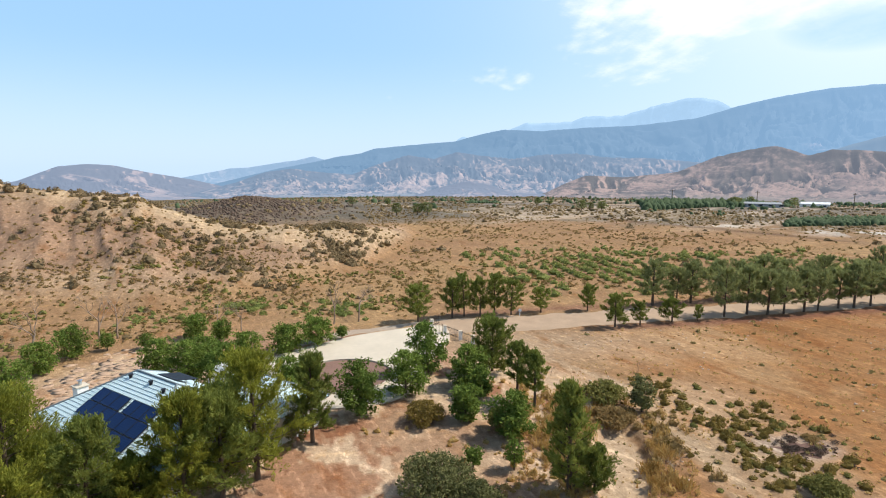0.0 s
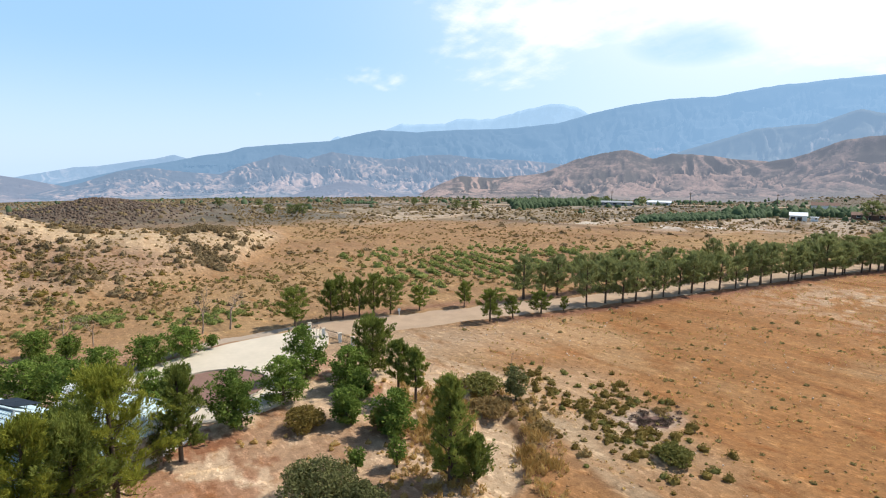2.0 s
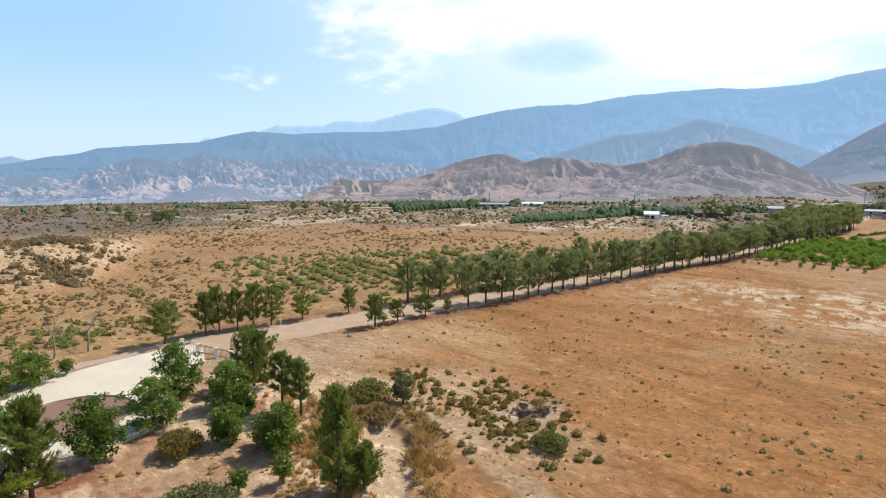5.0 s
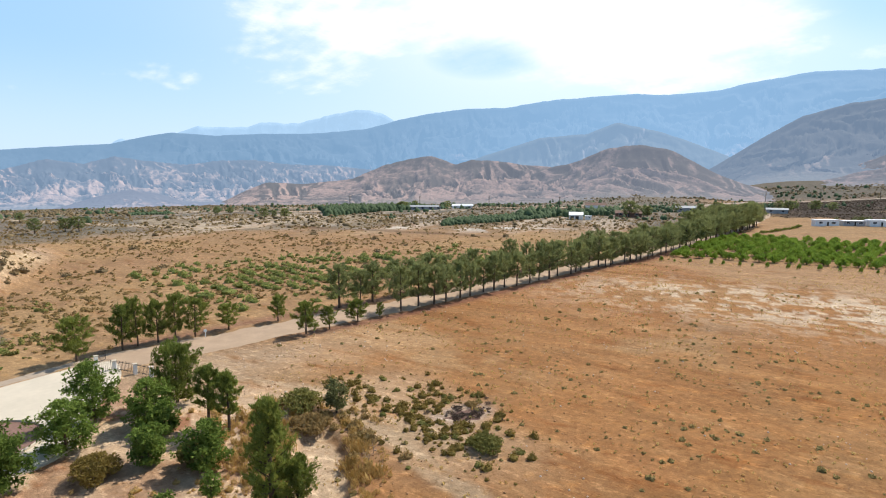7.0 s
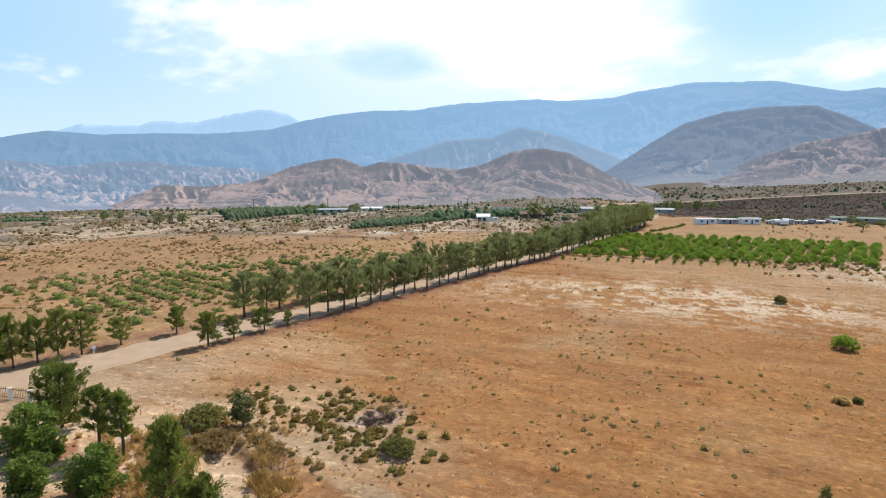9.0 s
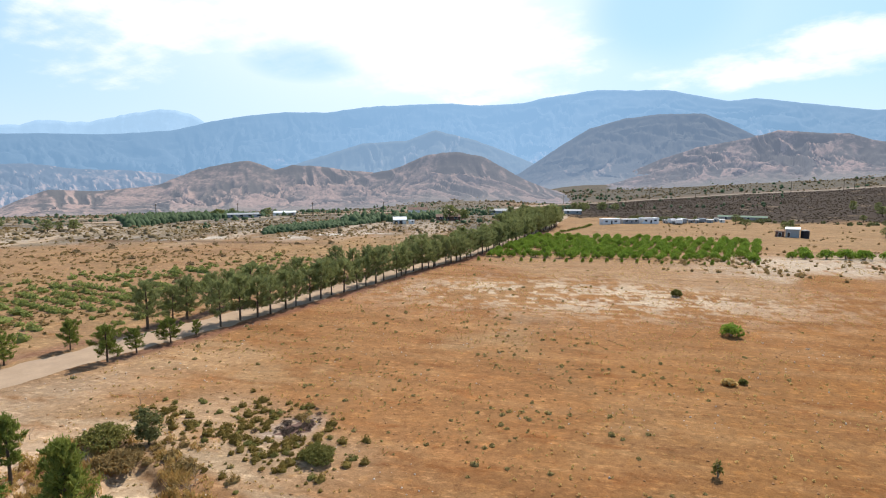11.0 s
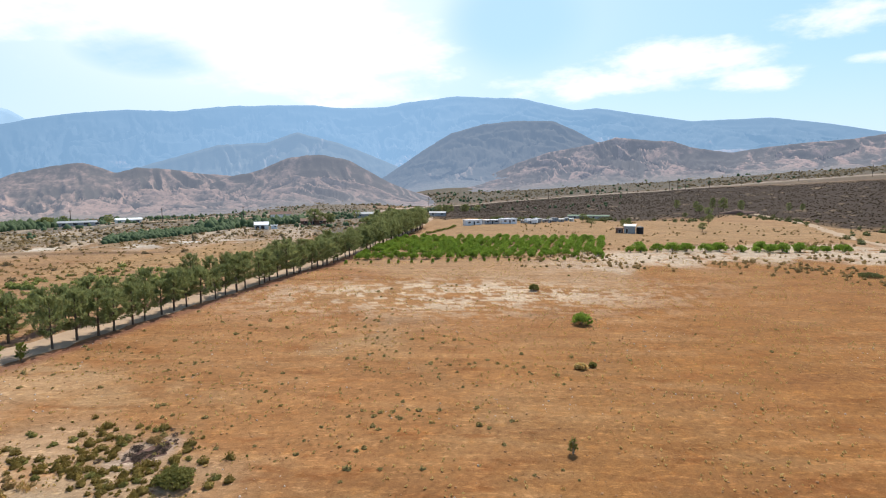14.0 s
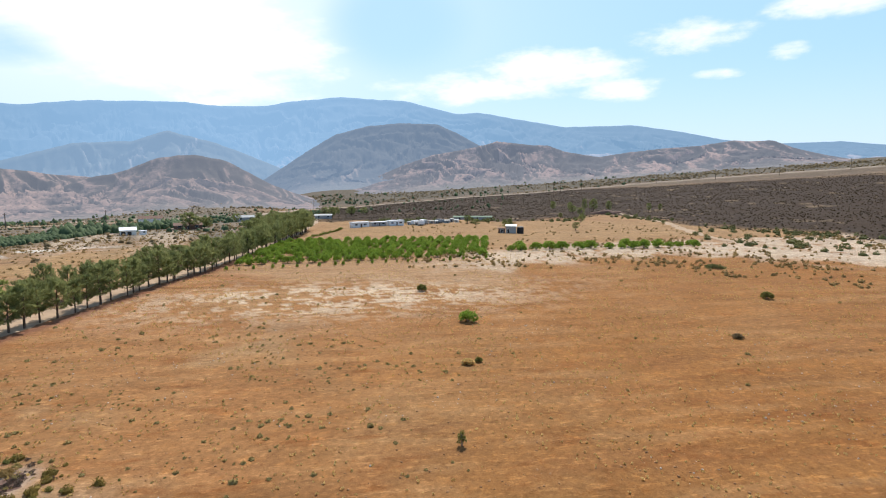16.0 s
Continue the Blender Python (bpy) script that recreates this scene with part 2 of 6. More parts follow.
SOIL = ground_material()
M = {
    "needles": foliage("pine_needles", (0.10, 0.128, 0.03), (0.34, 0.37, 0.085), 0.45),
    "row_needles": foliage("roadside_pine_needles", (0.14, 0.162, 0.065), (0.36, 0.375, 0.15), 0.55),
    "olive": foliage("olive_needles", (0.085, 0.105, 0.018), (0.42, 0.415, 0.065), 0.48),
    "leaf": foliage("broad_leaves", (0.05, 0.085, 0.017), (0.24, 0.315, 0.065), 0.42),
    "citrus": foliage("orchard_leaves", (0.12, 0.195, 0.025), (0.32, 0.43, 0.07), 0.45),
    "sage": foliage("sage_leaves", (0.15, 0.105, 0.03), (0.34, 0.25, 0.07), 0.42),
    "weed": foliage("dry_weeds", (0.20, 0.15, 0.055), (0.42, 0.335, 0.14), 0.45),
    "grey": foliage("grey_shrub", (0.085, 0.09, 0.033), (0.225, 0.22, 0.088), 0.35),
    "green_scrub": foliage("green_scrub", (0.135, 0.128, 0.036), (0.29, 0.265, 0.08), 0.38),
    "row_leaf": foliage("row_bush_leaves", (0.15, 0.175, 0.05), (0.36, 0.385, 0.12), 0.5),
    "chaparral": foliage("dark_chaparral", (0.165, 0.118, 0.062), (0.32, 0.235, 0.125), 0.35),
    "mauve_scrub": foliage("mauve_brown_scrub", (0.10, 0.068, 0.05), (0.19, 0.138, 0.105), 0.25),
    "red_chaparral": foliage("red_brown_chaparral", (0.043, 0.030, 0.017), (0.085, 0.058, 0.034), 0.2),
    "scrub": foliage("dry_scrub", (0.235, 0.155, 0.062), (0.39, 0.27, 0.115), 0.45),
    "straw": foliage("dry_grass", (0.42, 0.27, 0.095), (0.68, 0.50, 0.21), 0.6),
    "blossom": foliage("white_blossom", (0.62, 0.60, 0.56), (0.8, 0.78, 0.75), 0.2),
    # grove: greens paled to put distance haze into the leaf colour
    "grove": foliage("grove_leaves", (0.07, 0.105, 0.055), (0.15, 0.20, 0.10), 0.35),
    "flag": plain("flagstone", (0.42, 0.28, 0.185), 0.9, 1.2, 0.25, bump=0.3),
    "twig": plain("dead_twigs", (0.30, 0.22, 0.16), 0.9, 6.0),
    "bark": plain("bark", (0.11, 0.075, 0.05), 0.9, 5.0, 0.35, bump=0.5),
    "concrete": plain("pale_concrete", (0.52, 0.45, 0.35), 0.85, 0.25, 0.16, bump=0.1),
    "dirt_road": plain("dusty_road", (0.36, 0.255, 0.17), 0.95, 0.5, 0.28, bump=0.4),
    "path": plain("sandy_track", (0.35, 0.25, 0.16), 0.95, 0.6, 0.25, bump=0.4),
    "pavers": plain("brown_pavers", (0.20, 0.115, 0.085), 0.85, 3.0, 0.3, bump=0.3),
    "gravel": plain("grey_gravel", (0.34, 0.265, 0.195), 0.95, 1.5, 0.3, bump=0.5),
    "tile": tile_material(),
    "cells": cell_material(),
    "alu": plain("aluminium", (0.62, 0.64, 0.66), 0.35, 5.0, 0.08, metal=0.9),
    "stucco": plain("white_stucco", (0.74, 0.71, 0.66), 0.85, 1.5, 0.1, bump=0.2),
    "cap": plain("roof_ridge_cap", (0.17, 0.20, 0.21), 0.7, 4.0, 0.25),
    "dark_metal": plain("dark_iron", (0.03, 0.03, 0.035), 0.5, 6.0, 0.2, metal=0.6),
    "collector": plain("matt_black_collector", (0.014, 0.018, 0.026), 0.55, 4.0, 0.15, spec=0.15),
    "glass": plain("dark_window", (0.03, 0.04, 0.05), 0.08, 4.0, 0.1, spec=0.6),
    "white_paint": plain("white_painted_metal", (0.74, 0.75, 0.76), 0.5, 1.0, 0.1),
    "grey_paint": plain("weathered_grey_panel", (0.30, 0.31, 0.32), 0.6, 1.2, 0.15),
    "shade_cloth": plain("green_shade_cloth", (0.16, 0.22, 0.15), 0.85, 1.0, 0.2),
    "rust": plain("rusty_brown_roof", (0.16, 0.09, 0.065), 0.8, 1.2, 0.3),
    "wood_pole": plain("weathered_pole", (0.13, 0.10, 0.08), 0.9, 4.0, 0.2),
    "stone": plain("loose_stone", (0.50, 0.42, 0.34), 0.9, 3.0, 0.25),
    "clod": plain("soil_clods", (0.26, 0.135, 0.06), 0.95, 3.0, 0.4),
    "char": plain("burnt_soil", (0.13, 0.074, 0.055), 0.95, 2.0, 0.4, bump=0.4),
}


# ---- land ----
def lattice(ix, iy, seed):
    h = (ix.astype(np.int64) * 374761393 + iy.astype(np.int64) * 668265263 + seed * 974711) & 0xFFFFFFFF
    h = ((h ^ (h >> 13)) * 1274126177) & 0xFFFFFFFF
    return ((h ^ (h >> 16)) & 0xFFFF) / 65535.0


def value_noise(x, y, seed=0):
    ix, iy = np.floor(x), np.floor(y)
    fx, fy = x - ix, y - iy
    fx, fy = fx * fx * (3 - 2 * fx), fy * fy * (3 - 2 * fy)
    a, b = lattice(ix, iy, seed), lattice(ix + 1, iy, seed)
    c, d = lattice(ix, iy + 1, seed), lattice(ix + 1, iy + 1, seed)
    return (a * (1 - fx) + b * fx) * (1 - fy) + (c * (1 - fx) + d * fx) * fy


def fbm(x, y, seed=0, octaves=4, gain=0.5):
    total, amp, norm = 0.0, 1.0, 0.0
    for k in range(octaves):
        total, norm = total + amp * value_noise(x * 2.03 ** k, y * 2.03 ** k, seed + 17 * k), norm + amp
        amp *= gain
    return total / norm


def ridged(x, y, seed=0, octaves=4):
    total, amp, norm = 0.0, 1.0, 0.0
    for k in range(octaves):
        v = 1 - np.abs(2 * value_noise(x * 2.1 ** k, y * 2.1 ** k, seed + 31 * k) - 1)
        total, norm = total + amp * v, norm + amp
        amp *= 0.55
    return total / norm


def crests(x, y, seed=0, octaves=5):
    """Sharp crests and wide hollows, the largest size leading."""
    total, amp, norm = 0.0, 1.0, 0.0
    for k in range(octaves):
        v = 1 - np.abs(2 * value_noise(x * 2.1 ** k, y * 2.1 ** k, seed + 31 * k) - 1)
        total, norm = total + amp * v, norm + amp
        amp *= 0.38
    return total / norm


def step(v, lo, hi):
    k = np.clip((v - lo) / (hi - lo), 0, 1)
    return k * k * (3 - 2 * k)


def table(v, pairs):
    return np.interp(v, [p[0] for p in pairs], [p[1] for p in pairs])


EYE = 22.0
HILL_FOOT = ((-60, 110), (-39, 106), (-29, 94), (-21.5, 96), (-15, 106), (-8.4, 120), (-2, 166))
HILL_CREST = ((-60, 200), (-38, 190), (-28.3, 165), (-20, 150), (-14, 150), (-7, 155), (-2, 176))
HILL_RISE = ((-90, 0), (-60, 16), (-38, 18.6), (-33.5, 16), (-28.3, 15.6), (-26, 11.8), (-23, 9.6), (-19.6, 8.0), (-15.9, 7.3),
             (-13.8, 5.9), (-10.5, 6.6), (-7.1, 5.4), (-2.6, 0.3), (0, 0))
MESA_NEAR = ((58, 420), (62, 345), (86, 350), (90, 420), (99, 320), (107, 300), (112, 265), (150, 200))
MESA_TOP = ((53, -19), (58, -15), (61, -12), (65, -9.5), (72.7, -1.2), (77, 3.8), (83, 9.2), (89.4, 17.2), (95, 24), (103, 32.5), (112, 41), (140, 41), (175, 0))


def near_hill(b, r):
    foot, crest, rise = table(b, HILL_FOOT), table(b, HILL_CREST), table(b, HILL_RISE)
    front = step(r, foot, crest) * 0.55 + np.clip((r - foot) / (crest - foot), 0, 1) * 0.45
    back = 1 - step(r, crest, crest + 75)
    return rise * np.where(r < crest, front, back)


def terrain(x, y):
    x, y = np.asarray(x, float), np.asarray(y, float)
    r, b = np.hypot(x, y), np.degrees(np.arctan2(x, y))
    valley = -0.0436 * np.clip(r - 350, 0, 550) - 0.05 * np.clip(r - 900, 0, None)
    south = step(b, 53, 63) * (1 - step(b, 150, 178))
    r0, top = table(b, MESA_NEAR), table(b, MESA_TOP)
    mesa = top * np.clip((r - r0) / (800 - r0), 0, 1) ** 1.1 + 0.07 * np.clip(r - 815, 0, 300)
    valley = valley + 0.07 * np.clip(r - 560, 0, 330) * step(b, 36, 52)
    z = valley * (1 - south) + mesa * south
    hill = near_hill(b, r)
    gully = ridged(x / 34, y / 34, 5)
    ravine = 1 - ridged(b / 4.5 + fbm(x / 30, y / 30, 6), r / 140, 7, 3)
    hill = hill * (1 - 0.45 * ravine * (1 - step(r, table(b, HILL_CREST) - 30, table(b, HILL_CREST) - 4)))
    z = z + hill * (0.68 + 0.38 * gully) + np.where(hill > 0.05, np.minimum(hill, 3) * 0.35 * (fbm(x / 9, y / 9, 3) - 0.5), 0)
    z = z + 6.6 * np.exp(-((b + 19) / 5.0) ** 2) * np.exp(-((r - 300) / 38) ** 2) * (0.75 + 0.5 * fbm(x / 25, y / 25, 8))
    z = z + 2.0 * np.exp(-((b + 9) / 6.0) ** 2) * np.exp(-((r - 310) / 40) ** 2)
    pad = np.hypot((x - 13.4 - (y - 40) * 0.25) / 2.5, (y - 40) / 6.8)
    z = z - 0.6 * (1 - step(pad, 0.78, 1.05))
    rough = step(r, 70, 200)
    z = z + (fbm(x / 16, y / 16, 11) - 0.5) * (0.22 + 0.9 * rough) + (fbm(x / 3.5, y / 3.5, 12, 2) - 0.5) * 0.10
    return z


def height(x, y):
    return float(terrain(np.array([x]), np.array([y]))[0])


ROAD = ((-4, 75.5), (4, 77), (12, 78.6), (22, 80.8), (37, 83.2), (59, 88.5), (88, 95.5), (127, 104.5), (174, 117), (235, 138.5), (300, 166), (360, 196))


def off_road(x, y):
    """How far a place lies to the left of the road's middle."""
    return y - table(x, ROAD)


def soil_colour(x, y, z):
    r, b = np.hypot(x, y), np.degrees(np.arctan2(x, y))
    w1, w2, w3 = fbm(x / 30, y / 30, 21, 5, 0.6), fbm(x / 9, y / 9, 22, 5, 0.6), fbm(x / 90, y / 90, 23, 4)
    col = np.stack([np.full_like(x, c) for c in (0.252, 0.148, 0.074)], -1)       # dry plain

    def lay(mask, tone):
        col[:] = col * (1 - mask[..., None]) + np.array(tone) * mask[..., None]

    lay(step(w1, 0.42, 0.62) * 0.7, (0.287, 0.18, 0.086))
    lay(step(w2, 0.55, 0.7) * 0.45, (0.211, 0.119, 0.0646))
    edge = off_road(x, y)
    ploughed = step(-edge + (w2 - 0.5) * 5, 1.5, 5) * step(x, -6, 22) * (1 - step(r, 190, 330))
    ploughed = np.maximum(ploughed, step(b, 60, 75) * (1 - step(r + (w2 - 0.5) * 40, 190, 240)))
    lay(ploughed, (0.25, 0.12, 0.046))
    lay(ploughed * step(w1 + 0.3 * (w2 - 0.5), 0.50, 0.66) * 0.8, (0.315, 0.195, 0.10))
    lay(ploughed * step(w3 + 0.35 * (w2 - 0.5), 0.50, 0.62) * 0.8, (0.238, 0.105, 0.041))
    # redder to the right, and darkened: the backlit look put into the soil colour
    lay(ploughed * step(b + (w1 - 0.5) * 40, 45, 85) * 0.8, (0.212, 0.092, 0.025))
    furrow = fbm((x * 0.4 - y * 0.92) / 15 + w1, (x * 0.92 + y * 0.4) / 2.4 + w2, 33, 5, 0.6)
    lay(ploughed * step(furrow, 0.53, 0.68) * 0.4, (0.285, 0.158, 0.07))
    lay(ploughed * step(1 - furrow, 0.53, 0.68) * 0.5, (0.19, 0.082, 0.029))
    weedy = np.exp(-(((x - 52) / 26) ** 2 + ((y - 34) / 22) ** 2))
    lay(ploughed * weedy * step(w1 + 0.5 * (w2 - 0.5), 0.40, 0.62) * 0.5, (0.265, 0.165, 0.08))
    # bare pale dust in the middle of the field and along the wash
    streak = ridged((x * 0.45 - y * 0.89) / 4.4 + w2, (x * 0.89 + y * 0.45) / 1.5 + w1 * 2, 25, 5)
    pale = np.exp(-((((x - 102) * 0.5 - (y - 49) * 0.87) / 36) ** 2 + (((x - 102) * 0.87 + (y - 49) * 0.5) / 16) ** 2))
    lay(np.clip(pale * 1.5, 0, 1) * step(streak + 0.7 * (w2 - 0.5), 0.60, 0.70), (0.41, 0.31, 0.215))
    orchard = step(x, 112, 125) * (1 - step(x, 235, 260)) * step(y - 12 - (x - 170) * 0.2, 10, 18) * step(-edge, 4, 9)
    lay(orchard * 0.6, (0.295, 0.19, 0.108))
    wash_in, wash_out = table(b, ((60, 150), (73.8, 142), (80.5, 147), (91.4, 176), (101, 196), (112, 190))), table(b, ((60, 165), (73.8, 190), (80.4, 192), (91.4, 222), (101, 257), (112, 300)))
    wash = step(r + (w2 - 0.5) * 40, wash_in - 8, wash_in + 12) * (1 - step(r + (w1 - 0.5) * 60, wash_out - 15, wash_out + 15)) * step(b + (w1 - 0.5) * 12, 70, 80)
    lay(wash * step(streak * 0.7 + w2 * 0.6, 0.52, 0.68), (0.38, 0.295, 0.215))
    lay(step(b, 60, 66) * step(r, wash_out - 5, wash_out + 25) * (1 - step(r, 330, 370)), (0.255, 0.155, 0.076))
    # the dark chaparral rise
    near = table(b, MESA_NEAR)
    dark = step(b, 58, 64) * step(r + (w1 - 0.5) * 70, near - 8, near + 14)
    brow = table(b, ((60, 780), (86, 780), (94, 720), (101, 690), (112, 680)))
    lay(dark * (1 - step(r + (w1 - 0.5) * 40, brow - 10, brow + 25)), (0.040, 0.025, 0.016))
    lay(step(b, 84, 92) * step(r + (w1 - 0.5) * 40, brow - 10, brow + 25), (0.12, 0.088, 0.062))
    lay(dark * step(w2 + 0.4 * (w1 - 0.5), 0.70, 0.78) * 0.6, (0.231, 0.163, 0.102))
    lay(step(b, 54, 62) * step(r, 790, 815), (0.16, 0.115, 0.085))
    lay(step(b, 54, 62) * step(r + (w1 - 0.5) * 60, 820, 850), (0.108, 0.09, 0.068))
    lay(step(b, 54, 62) * step(r, 830, 850) * step(w2, 0.5, 0.62) * 0.7, (0.078, 0.068, 0.052))
    # valley floor, greyed and darkened with distance: haze put into the soil colour
    far = step(r + (w1 - 0.5) * 70, 215, 275) * (1 - step(b, 52, 60)) * step(edge, 8, 30)
    lay(far, (0.152, 0.124, 0.096))
    lay(far * step(w1, 0.45, 0.6), (0.108, 0.094, 0.072))
    lay(far * step(w3, 0.56, 0.66) * 0.8, (0.245, 0.187, 0.122))
    stones = np.exp(-(((x - 118) / 40) ** 2 + ((y - 205 + 0.7 * (x - 118)) / 16) ** 2))
    lay(np.clip(stones * 1.6, 0, 1) * step(w2, 0.52, 0.62), (0.449, 0.408, 0.354))
    bands = fbm((x * 0.8 + y * 0.6) / 70, (y * 0.8 - x * 0.6) / 9, 29, 5, 0.6)
    mid = step(r, 190, 260) * (1 - step(r, 520, 700)) * (1 - step(b, 44, 58)) * step(b, -4, 10)
    lay(mid * step(bands, 0.54, 0.62) * 0.8, (0.36, 0.285, 0.21))
    lay(mid * step(1 - bands, 0.54, 0.62) * 0.7, (0.155, 0.12, 0.08))
    bank = np.exp(-((y - 247 + 1.42 * (x - 63)) / 5.0) ** 2) * step(x, 55, 70) * (1 - step(x, 118, 128))
    lay(bank * 0.8, (0.116, 0.068, 0.0408))
    lay(np.exp(-((y - 322 + 0.95 * (x + 35)) / 6.0) ** 2) * step(x, -60, -30) * (1 - step(x, 40, 60)) * 0.8, (0.381, 0.292, 0.197))
    # the near hill: pale sand, browner patches deepened to stand for shaded slopes
    hill = near_hill(b, r)
    lay(step(hill, 0.3, 3.0), (0.345, 0.232, 0.14))
    lay(step(hill, 0.5, 4.0) * step(w1, 0.40, 0.55) * 0.75, (0.215, 0.128, 0.082))
    lay(step(hill, 0.5, 4.0) * step(w2, 0.50, 0.62) * 0.55, (0.195, 0.122, 0.078))
    crest = table(b, HILL_CREST)
    lay(step(hill, 1.0, 4.0) * np.exp(-((r - crest) / 14) ** 2) * 0.8, (0.381, 0.279, 0.17))
    lay(np.exp(-((b + 19) / 5.5) ** 2) * np.exp(-((r - 295) / 55) ** 2) * step(w2, 0.3, 0.5), (0.102, 0.068, 0.0442))
    # the yard round the house and the strip along the road
    yard = 1 - step(np.hypot((x + 14) / 34, (y - 47) / 30) + (w2 - 0.5) * 0.35, 0.72, 1.0)
    lay(yard, (0.45, 0.32, 0.21))
    lay(yard * step(w2, 0.54, 0.64) * 0.75, (0.238, 0.112, 0.0578))
    blot = fbm(x / 4.5, y / 4.5, 27, 5, 0.6)
    lay(yard * step(blot, 0.53, 0.60) * 0.85, (0.20, 0.082, 0.04))
    lay(yard * step(ridged(x / 3.0, y / 1.1 + x * 0.3, 28, 3) + 0.3 * (blot - 0.5), 0.66, 0.8) * step(-x, 26, 32), (0.42, 0.29, 0.185))
    garden = 1 - step(np.hypot((x - 5) / 13, (y - 47) / 16) + (w2 - 0.5) * 0.4, 0.75, 1.0)
    lay(garden * step(w1 + w2 - 0.5, 0.4, 0.6) * 0.6, (0.36, 0.245, 0.15))
    for sx, sy, sa, sb in ((-8.0, 37.4, 4.2, 2.4), (-4.2, 41.8, 2.2, 1.3), (-10.2, 45.2, 2.6, 1.0), (-12.5, 41.0, 2.0, 0.8), (-2.6, 33.6, 3.0, 1.6)):
        stain = 1 - step(np.hypot((x - sx) / sa, (y - sy) / sb) + (blot - 0.5) * 3.0 + (w2 - 0.5) * 1.5, 0.66, 0.80)
        lay(stain * 0.85, (0.25, 0.125, 0.07))
    trail = np.interp(y, (20, 30, 36, 42, 48, 54, 60, 67), (22.4, 21.4, 20.6, 20.2, 20.0, 19.0, 14, 9))
    wob = (w2 - 0.5) * 2.4
    lay((1 - step(np.abs(x - trail + wob), 0.5, 1.7)) * step(y, 18, 24) * (1 - step(y, 60, 68)) * 0.85, (0.35, 0.245, 0.15))
    lay((1 - step(np.hypot((x - 13.4 - (y - 40) * 0.25) / 2.2, (y - 40) / 6.5) + wob * 0.15, 0.75, 1.05)), (0.40, 0.285, 0.18))
    belt = np.exp(-((-(x - 23) * 0.31 + (y - 44) * 0.95) / 13) ** 4 - (((x - 23) * 0.95 + (y - 44) * 0.31) / 6.0) ** 2)
    lay(belt * step(w2 + belt * 0.3, 0.4, 0.7) * 0.85, (0.325, 0.232, 0.145))
    lay((1 - step(np.hypot((x - 28) / 4.2, (y - 42.2) / 2.6) + wob * 0.2, 0.6, 1.1)) * 0.7, (0.30, 0.23, 0.18))
    lay((1 - step(np.hypot((x - 24) / 8, (y - 50) / 7) + wob * 0.1, 0.6, 1.1)) * 0.6, (0.33, 0.21, 0.12))
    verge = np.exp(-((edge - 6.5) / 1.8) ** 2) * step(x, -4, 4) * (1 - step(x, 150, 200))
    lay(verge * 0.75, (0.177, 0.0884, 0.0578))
    # red-brown soil along the near pines, darkened to paint in their shade
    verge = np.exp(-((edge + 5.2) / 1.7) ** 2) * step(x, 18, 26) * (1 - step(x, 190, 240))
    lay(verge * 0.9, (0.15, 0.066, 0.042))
    flat = np.exp(-((x - 12) / 14) ** 2 - ((y - 69) / 7) ** 2)
    lay(np.clip(flat * 1.2, 0, 1) * 0.8, (0.333, 0.238, 0.153))
    return col


def np_mesh(name, verts, faces, mat, colours=None, smooth=False):
    me = bpy.data.meshes.new(name)
    verts, faces = np.asarray(verts, np.float32), np.asarray(faces, np.int32)
    k = faces.shape[1]
    me.vertices.add(len(verts))
    me.vertices.foreach_set("co", verts.ravel())
    me.loops.add(faces.size)
    me.loops.foreach_set("vertex_index", faces.ravel())
    me.polygons.add(len(faces))
    me.polygons.foreach_set("loop_start", np.arange(len(faces), dtype=np.int32) * k)
    me.polygons.foreach_set("use_smooth", np.full(len(faces), smooth))
    if colours is not None:
        layer = me.color_attributes.new("soil", "FLOAT_COLOR", "POINT")
        layer.data.foreach_set("color", np.concatenate([colours, np.ones((len(verts), 1))], 1).astype(np.float32).ravel())
    me.materials.append(mat)
    me.update(calc_edges=True)
    me.validate()
    return me


def grid_faces(rows, cols, wrap=False):
    i, j = np.meshgrid(np.arange(rows - 1), np.arange(cols if wrap else cols - 1), indexing="ij")
    j2 = (j + 1) % cols
    return np.stack([i * cols + j, i * cols + j2, (i + 1) * cols + j2, (i + 1) * cols + j], -1).reshape(-1, 4)


def build_ground():
    bear = np.concatenate([np.arange(-46, 118, 0.2), np.arange(118, 314, 3.0)])
    ring = [10.0]
    while ring[-1] < 4800:
        ring.append(ring[-1] * (1.012 if ring[-1] < 420 else 1.017 if ring[-1] < 1100 else 1.035))
    rr, bb = np.meshgrid(np.array(ring), np.radians(bear), indexing="ij")
    x, y = (rr * np.sin(bb)).ravel(), (rr * np.cos(bb)).ravel()
    z = terrain(x, y)
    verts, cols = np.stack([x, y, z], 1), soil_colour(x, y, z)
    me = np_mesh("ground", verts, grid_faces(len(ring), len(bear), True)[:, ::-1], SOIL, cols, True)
    ob = tagged(new("ground", me), "dry tan and rust desert soil with sparse grass", "ground", kind="structure")
    # the round patch in the middle
    a = np.linspace(0, 2 * np.pi, 49)[:-1]
    x, y = np.append(10.2 * np.sin(a), 0), np.append(10.2 * np.cos(a), 0)
    z = terrain(x, y)
    me = np_mesh("ground_middle", np.stack([x, y, z - 0.01], 1), [(48, (k + 1) % 48, k) for k in range(48)], SOIL, soil_colour(x, y, z), True)
    tagged(new("ground_middle", me), "dry tan soil patch", "ground", kind="structure")
    return ob


